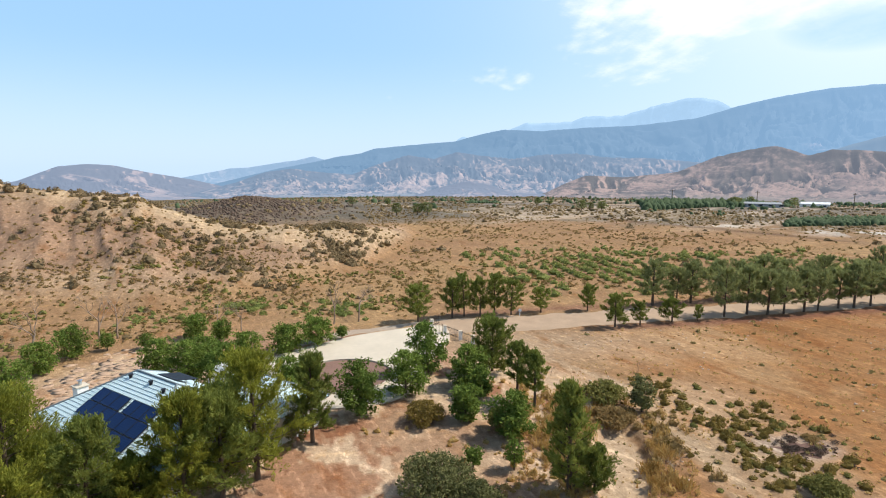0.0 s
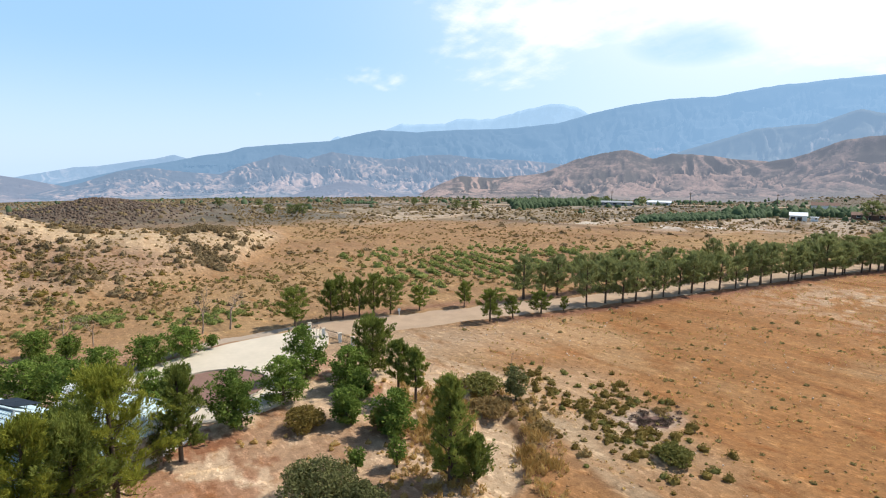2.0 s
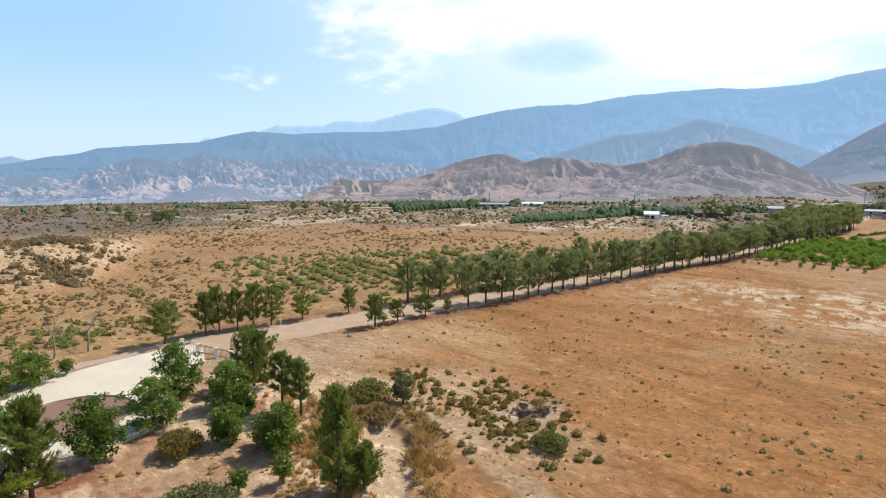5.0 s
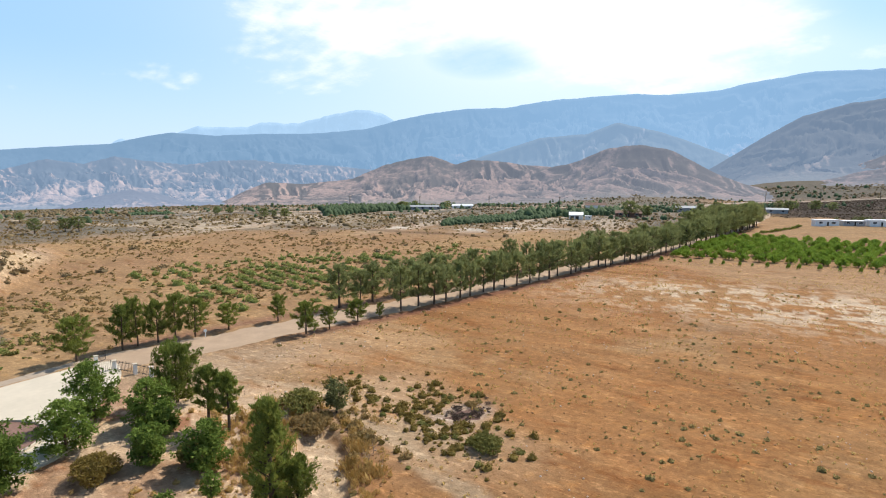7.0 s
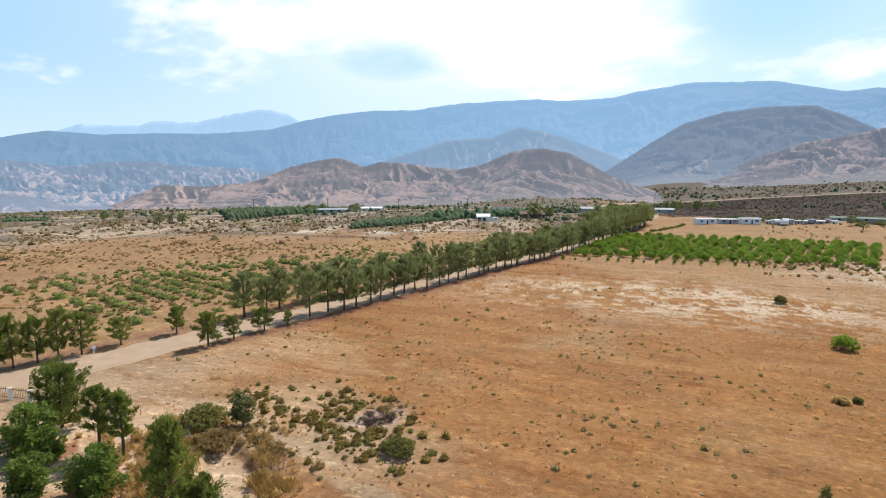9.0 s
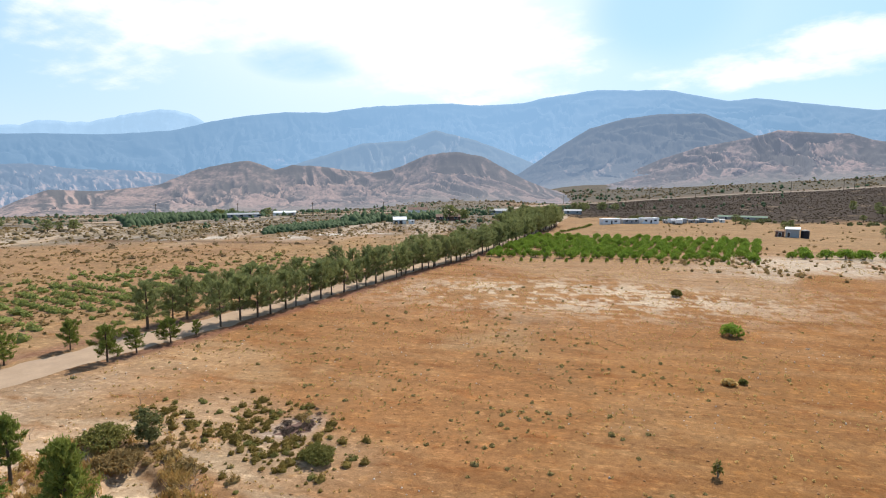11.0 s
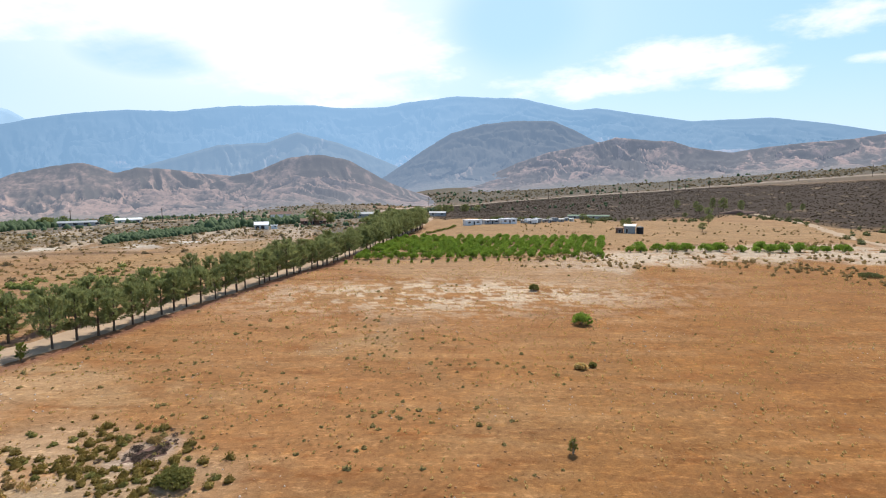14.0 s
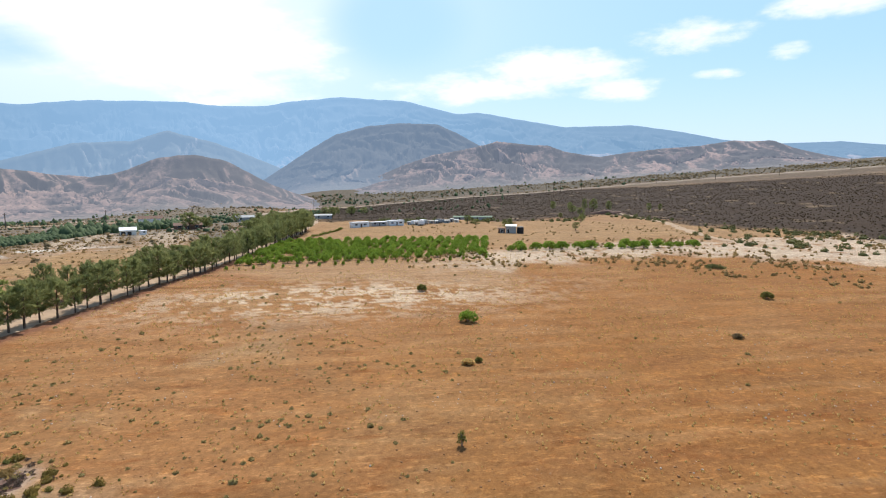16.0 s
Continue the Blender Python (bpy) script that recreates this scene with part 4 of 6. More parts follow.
def slab(name, label, category, outline, thick, mat, lift, kind="structure"):
    """A flat paved slab with rounded edge."""
    bm = bmesh.new()
    vs = [bm.verts.new((x, y, 0)) for x, y in outline]
    f = bm.faces.new(vs)
    top = max(height(x, y) for x, y in outline[:: max(1, len(outline) // 12)])
    ext = bmesh.ops.extrude_face_region(bm, geom=[f])["geom"]
    for v in ext:
        if isinstance(v, bmesh.types.BMVert):
            v.co.z += thick
    bmesh.ops.recalc_face_normals(bm, faces=bm.faces)
    ob = part(name, bm, mat, None)
    ob.location = (0, 0, top + lift - thick)
    return tagged(ob, label, category, kind=kind)


def arc_line(pts, n=8):
    """A smooth closed line through points."""
    out, m = [], len(pts)
    for i in range(m):
        p0, p1, p2, p3 = (np.array(pts[(i + k - 1) % m], float) for k in range(4))
        for t in np.linspace(0, 1, n, endpoint=False):
            out.append(tuple(0.5 * (2 * p1 + (p2 - p0) * t + (2 * p0 - 5 * p1 + 4 * p2 - p3) * t * t + (3 * p1 - p0 - 3 * p2 + p3) * t ** 3)))
    return out


DRIVE = arc_line(((-0.6, 76.6), (-7.9, 73.9), (-13.5, 70.2), (-20.6, 62.8), (-24.0, 57.0), (-21.0, 52.5), (-13, 49.5), (-7.5, 49.6), (-3.6, 52.5), (-2.6, 57), (-1.2, 63), (0.8, 70.6)))
slab("driveway", "pale cream concrete driveway curving to a gate", "driveway", DRIVE, 0.35, M["concrete"], 0.06)
isle = arc_line([(-10.6 + 5.2 * math.cos(a), 57.4 + 4.9 * math.sin(a)) for a in np.linspace(0, 2 * math.pi, 12, endpoint=False)])
slab("driveway_island", "round brown paved island in the driveway", "driveway", isle, 0.3, M["pavers"], 0.10)
bm = bmesh.new()
for k in range(len(isle)):
    (x0, y0), (x1, y1) = isle[k], isle[(k + 1) % len(isle)]
    a, b = Vector((x0 + 10.6, y0 - 57.4, 0)).normalized() * 0.09, Vector((x1 + 10.6, y1 - 57.4, 0)).normalized() * 0.09
    quad = [(x0 + a.x, y0 + a.y), (x1 + b.x, y1 + b.y), (x1 - b.x, y1 - b.y), (x0 - a.x, y0 - a.y)]
    lo, hi = [bm.verts.new((*q, 0)) for q in quad], [bm.verts.new((*q, 0.24)) for q in quad]
    bm.faces.new(hi)
    bm.faces.new((lo[0], lo[1], hi[1], hi[0]))
    bm.faces.new((lo[2], lo[3], hi[3], hi[2]))
kerb = part("kerb", bm, M["concrete"], None)
kerb.location = (0, 0, height(-10.6, 57.4) + 0.06)
tagged(kerb, "pale concrete kerb round the paved island", "kerb", kind="structure")
strip("gravel_verge", "grey gravel strip along the driveway", "verge", ((-3, 78.2), (-9, 75.4), (-15, 71.4), (-22, 64)), (1.6, 2.0, 2.2, 1.6), M["gravel"], 0.04, 0.9, 0.7)


# ---- house ----
def build_house():
    ua = math.degrees(math.atan2(-0.5463, 0.8376))
    # own axes: x along the ridge from its far end, -y toward the panels' side
    house = thing("house", "single-storey white stucco house with pale blue-grey tiled hip roof", "house", (-24.9, 44.1, 0), ua)
    RIDGE, HALF, TOP, EAVE = 5.5, 5.6, 5.6, 2.55
    bm = boxed((-HALF + 0.6, -HALF + 0.6, -0.3), (RIDGE + HALF - 0.6, HALF - 0.6, EAVE), 0.03)
    wall = part("wall", bm, M["stucco"], house)
    for x in (-3.2, 1.2, 5.6, 8.9):
        win = part("window", boxed((x - 0.7, -HALF + 0.55, 0.95), (x + 0.7, -HALF + 0.63, 2.1), 0.01), M["white_paint"], house)
        part("pane", boxed((x - 0.6, -HALF + 0.535, 1.03), (x + 0.6, -HALF + 0.56, 2.02), 0.004), M["glass"], win)
    pitch = (TOP - EAVE) / HALF

    def face(name, a, b, c, d, courses=20):
        """One roof slope as overlapping courses of tile. a, b: eave; c, d: ridge."""
        a, b, c, d = (Vector(v) for v in (a, b, c, d))
        side = (b - a).normalized()
        n = (b - a).cross(d - a).normalized()
        slab_bm = bmesh.new()
        vs = [slab_bm.verts.new(p - n * 0.04) for p in (a, b, c, d)] + [slab_bm.verts.new(p - n * 0.14) for p in (a, b, c, d)]
        for f in ((0, 1, 2, 3), (7, 6, 5, 4), (0, 4, 5, 1), (1, 5, 6, 2), (2, 6, 7, 3), (3, 7, 4, 0)):
            slab_bm.faces.new([vs[i] for i in f])
        slope = part(name, slab_bm, M["cap"], house)
        for k in range(courses):
            bm = bmesh.new()
            uv = bm.loops.layers.uv.new("UVMap")
            t0, t1 = k / courses, min(1.0, (k + 1.12) / courses)
            q = [a.lerp(d, t0), b.lerp(c, t0), b.lerp(c, t1), a.lerp(d, t1)]
            lifts = (0.10, 0.10, 0.045, 0.045)
            top = [bm.verts.new(p + n * l) for p, l in zip(q, lifts)]
            low = [bm.verts.new(p - n * 0.02) for p in q[:2]]
            for vs in (top, [low[0], low[1], top[1], top[0]]):
                try:
                    f = bm.faces.new(vs)
                except ValueError:
                    continue
                for lp in f.loops:
                    lp[uv].uv = ((lp.vert.co - a).dot(side), (lp.vert.co - a).dot((d - a).normalized()))
            part("tile_course", bm, M["tile"], slope)
        return slope

    e = EAVE
    P = lambda x, y, z: (x, y, z)
    face("roof", P(-HALF, -HALF, e), P(RIDGE + HALF, -HALF, e), P(RIDGE, 0, TOP), P(0, 0, TOP))
    face("roof", P(RIDGE + HALF, HALF, e), P(-HALF, HALF, e), P(0, 0, TOP), P(RIDGE, 0, TOP))
    face("roof", P(-HALF, HALF, e), P(-HALF, -HALF, e), P(0, -0.01, TOP), P(0, 0.01, TOP))
    face("roof", P(RIDGE + HALF, -HALF, e), P(RIDGE + HALF, HALF, e), P(RIDGE, 0.01, TOP), P(RIDGE, -0.01, TOP))
    # wing toward the drive
    wx, wy, wt = 7.6, 9.5, 4.7
    part("wing_wall", boxed((wx - 3.2, HALF - 1.2, -0.3), (wx + 3.2, wy, e), 0.03), M["stucco"], house)
    face("wing_roof", P(wx - 3.8, wy + 0.6, e), P(wx - 3.8, 1.6, e), P(wx, 1.6, wt), P(wx, wy - 3, wt), 10)
    face("wing_roof", P(wx + 3.8, 1.6, e), P(wx + 3.8, wy + 0.6, e), P(wx, wy - 3, wt), P(wx, 1.6, wt), 10)
    face("wing_roof", P(wx + 3.8, wy + 0.6, e), P(wx - 3.8, wy + 0.6, e), P(wx - 0.01, wy - 3, wt), P(wx + 0.01, wy - 3, wt), 10)
    # ridge and hip caps
    up = 0.14
    for p, q in (((0, 0, TOP), (RIDGE, 0, TOP)), ((0, 0, TOP), (-HALF, -HALF, e)), ((0, 0, TOP), (-HALF, HALF, e)), ((RIDGE, 0, TOP), (RIDGE + HALF, -HALF, e)),
                 ((RIDGE, 0, TOP), (RIDGE + HALF, HALF, e)), ((wx, 3.4, wt), (wx, wy - 3, wt)), ((wx, wy - 3, wt), (wx - 3.8, wy + 0.6, e)), ((wx, wy - 3, wt), (wx + 3.8, wy + 0.6, e))):
        p, q = np.array(p) + [0, 0, up - 0.06], np.array(q) + [0, 0, up - 0.06]
        v, f = tubes([[(p * (1 - t) + q * t, 0.085) for t in np.linspace(0, 1, 9)]], 8)
        link_mesh("ridge_cap", np_mesh("ridge_cap", v, f, M["cap"]), house, "dark ridge cap")
    # fascia and gutter line
    for lo, hi in (((-HALF, -HALF - 0.05, e - 0.2), (RIDGE + HALF, -HALF + 0.02, e + 0.06)), ((-HALF - 0.05, -HALF, e - 0.2), (-HALF + 0.02, HALF, e + 0.06)), ((RIDGE + HALF - 0.02, -HALF, e - 0.2), (RIDGE + HALF + 0.05, HALF, e + 0.06))):
        part("fascia", boxed(lo, hi, 0.01), M["white_paint"], house)
    # solar panels: rows down the slope on the sunny side
    cosp, ang = 1 / math.sqrt(1 + pitch * pitch), math.atan(pitch)
    deep = 1.10 / cosp

    def panel(x0, x1, y0, high):
        bm = bmesh.new()
        uv = bm.loops.layers.uv.new("UVMap")
        w = x1 - x0
        box(bm, (0.02, 0.02, 0.0), (w - 0.02, deep - 0.04, 0.035))
        for f in bm.faces:
            for lp in f.loops:
                lp[uv].uv = (lp.vert.co.x, lp.vert.co.y)
        p = part("solar_panel", bm, M["cells"], house, "dark blue solar panel")
        fr = bmesh.new()
        for lo, hi in (((0, 0, -0.01), (w, 0.03, 0.045)), ((0, deep - 0.05, -0.01), (w, deep - 0.02, 0.045)), ((0, 0.03, -0.01), (0.03, deep - 0.05, 0.045)), ((w - 0.03, 0.03, -0.01), (w, deep - 0.05, 0.045))):
            box(fr, lo, hi)
        part("frame", fr, M["dark_metal"], p)
        p.matrix_basis = Matrix.Translation((x0, y0, high)) @ Matrix.Rotation(ang, 4, "X")
        return p

    def surface(y):
        return TOP + pitch * y + 0.24

    for row, spans in enumerate((((-1.15, 0.2), (0.2, 1.55), (1.55, 2.93), (3.38, 4.53), (4.53, 5.68), (5.68, 6.83)),
                                 ((-1.2, 0.2), (0.2, 1.6), (1.6, 3.0), (3.0, 4.4), (4.4, 5.8), (5.8, 7.2)),
                                 ((1.6, 3.0), (3.0, 4.4), (4.4, 5.8), (5.8, 7.2)))):
        y = -2.1 - 1.12 * (row + 1)
        for x0, x1 in spans:
            panel(x0, x1 - 0.02, y, surface(y))
    # dark collector on the far slope, raised on a rack to fit the camera's view
    for k in range(2):
        p = part("solar_panel", boxed((0, 0, 0), (1.3, 2.0, 0.06), 0.01), M["collector"], house, "dark flat collector on a rack")
        p.matrix_basis = Matrix.Translation((0.7 + k * 1.33, 1.2, 5.08)) @ Matrix.Rotation(radians(-14), 4, "X")
        for lx in (0.1, 1.2):
            part("leg", boxed((lx - 0.03, 1.78, -0.5), (lx + 0.03, 1.84, 0.01), 0.0), M["alu"], p)
    # roof vents
    for x, y in ((0.2, -0.67), (3.0, -0.62), (5.1, -0.86)):
        z = TOP + pitch * y
        v, f = tubes([[((x, y, z), 0.13), ((x, y, z + 0.28), 0.13), ((x, y, z + 0.3), 0.2), ((x, y, z + 0.38), 0.18), ((x, y, z + 0.4), 0.01)]], 10)
        link_mesh("vent", np_mesh("vent", v, f, M["dark_metal"]), house, "dark round roof vent")
    ch = part("chimney", boxed((-5.3, -2.7, 1.0), (-4.5, -1.8, 4.0), 0.03), M["stucco"], house, "white stucco chimney")
    part("cap", boxed((-5.38, -2.78, 4.0), (-4.42, -1.72, 4.12), 0.02), M["concrete"], ch)
    v, f = tubes([[((-4.9, -2.25, 4.12), 0.14), ((-4.9, -2.25, 4.5), 0.14), ((-4.9, -2.25, 4.52), 0.22), ((-4.9, -2.25, 4.6), 0.02)]], 10)
    link_mesh("flue", np_mesh("flue", v, f, M["alu"]), ch)


build_house()


# ---- gate ----
def build_gate():
    def pillar(x, y, h=1.15, s=0.19):
        t = thing("gate_pillar", "white stucco gate pillar with a flat cap", "pillar", (x, y), 12, "gate pillars")
        part("shaft", boxed((-s, -s, -0.2), (s, s, h), 0.03), M["stucco"], t)
        part("cap", boxed((-s - 0.06, -s - 0.06, h), (s + 0.06, s + 0.06, h + 0.1), 0.03), M["concrete"], t)

    spots = ((-1.6, 75.9), (0.2, 72.9), (2.2, 70.4), (3.7, 68.3))
    for x, y in spots:
        pillar(x, y)
    for i, ((x0, y0), (x1, y1)) in enumerate(zip(spots[1:-1], spots[2:])):
        length, turn = math.hypot(x1 - x0, y1 - y0), math.degrees(math.atan2(y1 - y0, x1 - x0))
        t = thing("fence", "low black iron railing between white gate pillars", "fence", (x0, y0), turn, "gate railings")
        for z in (0.25, 1.1):
            v, f = tubes([[((0.3, 0, z), 0.03), ((length - 0.3, 0, z), 0.03)]], 6)
            link_mesh("rail", np_mesh("rail", v, f, M["dark_metal"]), t)
        for x in np.arange(0.45, length - 0.3, 0.22):
            v, f = tubes([[((x, 0, 0.05), 0.016), ((x, 0, 1.3), 0.016)]], 5)
            link_mesh("baluster", np_mesh("baluster", v, f, M["dark_metal"]), t)
    for (x, y), turn in (((-1.6, 75.9), 62), ((0.2, 72.9), 200)):
        t = thing("gate", "open black iron driveway gate leaf", "gate", (x, y), turn, "gate leaves")
        v, f = tubes([[((0.35, 0, 0.15), 0.03), ((2.1, 0, 0.15), 0.03), ((2.1, 0, 1.3), 0.03), ((1.2, 0, 1.6), 0.03), ((0.35, 0, 1.4), 0.03), ((0.35, 0, 0.15), 0.03)]], 6)
        link_mesh("gate_frame", np_mesh("gate_frame", v, f, M["dark_metal"]), t)
        for x in np.arange(0.55, 2.05, 0.2):
            v, f = tubes([[((x, 0, 0.15), 0.014), ((x, 0, 1.38), 0.014)]], 5)
            link_mesh("bar", np_mesh("bar", v, f, M["dark_metal"]), t)


build_gate()


# ---- trees ----
ROW = "pines along the road"
PINES = []
for k, (h, w) in enumerate(((6.0, 4.0), (5.4, 3.7), (6.3, 3.7), (5.0, 3.8), (5.7, 3.5), (6.2, 4.2))):
    PINES.append((h, tree_meshes("pine", h, w, 100 + k, 3000, 0.26, 0.24, 6)))
PINE_DATA = [(h, np_mesh("trunk", *t, M["bark"], smooth=True), np_mesh("crown", *c, M["row_needles"])) for h, (t, c) in PINES]


DARK_CROWNS = [np_mesh("crown", *tree_meshes("pine", h, w, 100 + k, 4700, 0.25, 0.18, 6)[1], M["needles"]) for k, (h, w) in enumerate(((6.0, 4.0), (5.4, 3.7), (6.3, 3.7), (5.0, 3.8), (5.7, 3.5), (6.2, 4.2)))]


def roadside_pine(x, y, h, label, k, turn, group=ROW, broad=1.0):
    h0, trunk, crown = PINE_DATA[k % len(PINE_DATA)]
    if group != ROW:
        crown = DARK_CROWNS[k % len(PINE_DATA)]
    t = thing("pine_tree", label, "pine tree", (x, y), turn, group, lift=-0.03)
    s = h / h0
    t.scale = (s * broad, s * broad, s)
    link_mesh("trunk", trunk, t)
    link_mesh("crown", crown, t)
    return t


for k, (x, y, h, broad) in enumerate(((-3.6, 78.8, 5.4, 1.2), (1.3, 81.2, 5.7, 0.9), (3.1, 81.9, 6.3, 0.75), (5.5, 82.2, 5.4, 0.85), (7.7, 82.7, 6.1, 0.78), (10.2, 82.8, 5.2, 1.1), (14.9, 84.1, 3.8, 1.3), (22.3, 85.1, 4.0, 1.0))):
    roadside_pine(x, y, h, "dark green pine beside the dirt road near the gate", k, 57 * k, "pines near the gate", broad)
for k, (x, y, h, broad) in enumerate(((23.8, 76.0, 4.6, 1.15), (27.6, 76.9, 3.3, 1.4), (32.7, 78.5, 3.3, 1.4), (36.7, 79.2, 2.3, 1.0))):
    roadside_pine(x, y, h, "young pine at the field's edge beside the dirt road", k + 1, 77 * k, "young pines", broad)
x = 41.6
k = 0
while x < 246:
    base_y = table(x, ((41.6, 81.3), (58.7, 85.2), (88.2, 91.9), (127.5, 100.6), (174, 113), (235, 134.6), (260, 145)))
    jx, jy, hk = rng.normal(0, 0.5), rng.normal(0, 0.35), rng.uniform(0.82, 1.12)
    roadside_pine(x + jx, float(base_y) + jy, 6.9 * hk * (1 + 0.4 * float(step(x, 140, 205))), "dark green pine in the roadside row with bare lower trunk", k, rng.uniform(0, 360), ROW, rng.uniform(0.8, 1.2))
    x += rng.uniform(2.6, 4.2)
    k += 1
x = 33.0
while x < 246:
    base_y = table(x, ((33, 88.2), (59, 94), (88, 100.5), (127, 110), (174, 122), (235, 144), (260, 154)))
    hk = rng.uniform(0.72, 1.12)
    roadside_pine(x + rng.normal(0, 0.6), float(base_y) + rng.normal(0, 0.5), 6.6 * hk * (1 + 0.4 * float(step(x, 140, 205))), "dark green pine on the far side of the dirt road", k, rng.uniform(0, 360), ROW, rng.uniform(0.8, 1.2))
    x += rng.uniform(3.2, 5.0)
    k += 1
roadside_pine(79.5, 100.5, 7.6, "tallest dark pine in the roadside row", 2, 20, ROW, 0.95)

# big pines and broad trees round the house
for k, (x, y, h, w, tone) in enumerate(((-26.8, 32.3, 8.6, 6.6, "olive"), (-30.8, 35.6, 7.0, 5.0, "needles"), (-21.6, 31.6, 7.0, 4.0, "needles"), (-16.8, 34.0, 7.8, 5.0, "olive"), (-13.3, 37.6, 9.2, 6.2, "olive"), (-14.9, 35.4, 7.4, 5.6, "needles"), (-16.4, 38.4, 6.6, 4.6, "needles"),
                                        (-24.2, 28.8, 5.4, 5.0, "olive"), (-19.4, 33.0, 3.9, 3.6, "olive"), (-26.0, 34.0, 5.0, 4.0, "needles"))):
    tree_thing("pine_tree", "large olive-green pine beside the house", "pine tree", "pine", h, w, 200 + k, 17000, 0.19, M[tone], (x, y), 40 * k, "pines by the house", 0.1)
tree_thing("pine_tree", "dark upright pine at the yard's edge", "pine tree", "pine", 7.3, 3.5, 230, 9000, 0.24, M["needles"], (-10.6, 43.0), 0, "", 0.16)
for k, (x, y, h, w, c) in enumerate(((-7.5, 48.0, 4.9, 4.5, 3600), (-1.7, 58.0, 5.7, 4.5, 3400), (-3.7, 52.6, 4.3, 4.5, 3400), (-26.1, 55.6, 4.4, 4.4, 2600), (-22.0, 54.2, 4.6, 5.2, 3000), (-14.8, 52.2, 4.0, 3.8, 2400), (-18.2, 51.5, 4.2, 4.2, 2400),
                                     (-30.5, 58.4, 3.8, 4.0, 2200), (-26.6, 60.6, 3.4, 4.0, 2200), (-18.7, 65.4, 3.3, 4.6, 2400), (-15.7, 68.3, 3.3, 4.0, 2200), (-22.8, 63.0, 3.2, 4.0, 2000), (-43.5, 58.2, 3.4, 4.2, 2000), (-43.4, 63.6, 3.5, 4.5, 2000),
                                     (-32.2, 70.9, 3.1, 3.2, 1500), (-28.6, 70.8, 2.4, 2.8, 1300), (-39.8, 48.7, 4.8, 4.6, 2200), (5.6, 43.6, 3.9, 3.6, 2600), (1.9, 47.0, 3.1, 3.0, 2200), (3.6, 52.0, 2.9, 2.6, 1600))):
    tree_thing("broadleaf_tree", "round dark green broadleaf tree in dry yard soil", "tree", "round", h, w, 260 + k, int(c * 1.5), 0.28, M["leaf"], (x, y), 31 * k, "yard trees", 0.12)
for k, (x, y, h, w) in enumerate(((-40.9, 66.3, 2.1, 1.9), (-13.1, 70.5, 1.7, 1.6), (-36.5, 66.8, 1.9, 1.8), (5.2, 38.8, 2.4, 1.5), (2.2, 39.2, 1.5, 1.4))):
    tree_thing("sapling", "small leafy sapling with a thin trunk", "sapling", "round", h, w, 300 + k, 700, 0.24, M["leaf"], (x, y), 0, "saplings", 0.35)
tree_thing("pine_tree", "dense dark pine near the driveway gate", "pine tree", "pine", 5.8, 4.8, 310, 11000, 0.24, M["needles"], (5.3, 59.0), 10, "", 0.05)
tree_thing("broadleaf_tree", "very dark dense tree below a pine", "tree", "round", 4.3, 4.2, 311, 4600, 0.28, M["leaf"], (2.4, 54.4), 10, "", 0.06)
tree_thing("pine_tree", "slender pine with a tall bare trunk", "pine tree", "pine", 5.7, 2.5, 312, 4000, 0.24, M["needles"], (7.0, 51.2), 0, "slender pines", 0.32)
tree_thing("pine_tree", "slender pine with a tall bare trunk", "pine tree", "pine", 5.4, 2.1, 313, 3400, 0.24, M["needles"], (8.4, 49.4), 0, "slender pines", 0.32)
tree_thing("cypress_tree", "tall bushy green cypress among dry shrubs", "cypress tree", "column", 7.8, 2.9, 314, 11000, 0.22, M["needles"], (8.6, 36.0), 0, "cypresses", 0.04)
tree_thing("cypress_tree", "short bushy green cypress beside a taller one", "cypress tree", "column", 3.2, 2.2, 315, 5000, 0.2, M["needles"], (10.3, 35.8), 0, "cypresses", 0.04)
tree_thing("broadleaf_tree", "small grey-green tree above a brush pile", "tree", "round", 3.1, 2.5, 316, 1300, 0.3, M["grey"], (17.9, 48.4), 0, "", 0.2)


def bare_tree(x, y, h, w, seed, label):
    gen = np.random.default_rng(seed)
    runs = []

    def grow(p, d, length, rad, depth):
        q = p + d * length
        m = (p + q) / 2 + gen.normal(size=3) * 0.05 * length
        runs.append([(p, rad), (m, rad * 0.8), (q, rad * 0.6)])
        if depth:
            for _ in range(3):
                nd = d + gen.normal(size=3) * 0.55 * (w / h + 0.25)
                nd[2] = abs(nd[2]) * 0.9
                grow(p * 0.25 + q * 0.75 if _ == 2 else q, nd / np.linalg.norm(nd), length * gen.uniform(0.5, 0.72), rad * 0.5, depth - 1)

    grow(np.array([0.0, 0, -0.1]), np.array([0.05, 0, 1.0]), h * 0.4, 0.022 * h, 6 if w > 5 else 5)
    v, f = tubes(runs, 5)
    t = thing("bare_tree", label, "bare tree", (x, y), 0, "bare trees")
    trunk = link_mesh("trunk", np_mesh("trunk", v, f, M["twig"]), t)


for k, (x, y, h, w) in enumerate(((-48.4, 64.6, 6.8, 2.6), (-44.0, 69.9, 6.6, 2.2), (-42.4, 71.1, 6.3, 2.2), (-15.5, 77.6, 6.1, 2.5), (-12.2, 79.0, 6.8, 5.5), (-31.0, 75.0, 5.0, 2.5), (21.0, 58.6, 1.6, 1.4), (16.4, 37.6, 1.95, 2.6), (17.6, 39.4, 1.6, 2.2), (11.4, 57.4, 1.5, 0.9), (-27.5, 74.5, 4.6, 2.2))):
    bare_tree(x, y, h, w, 400 + k, "leafless grey-brown tree on dry ground" if h > 2 else "small dead leafless bush on dry ground")

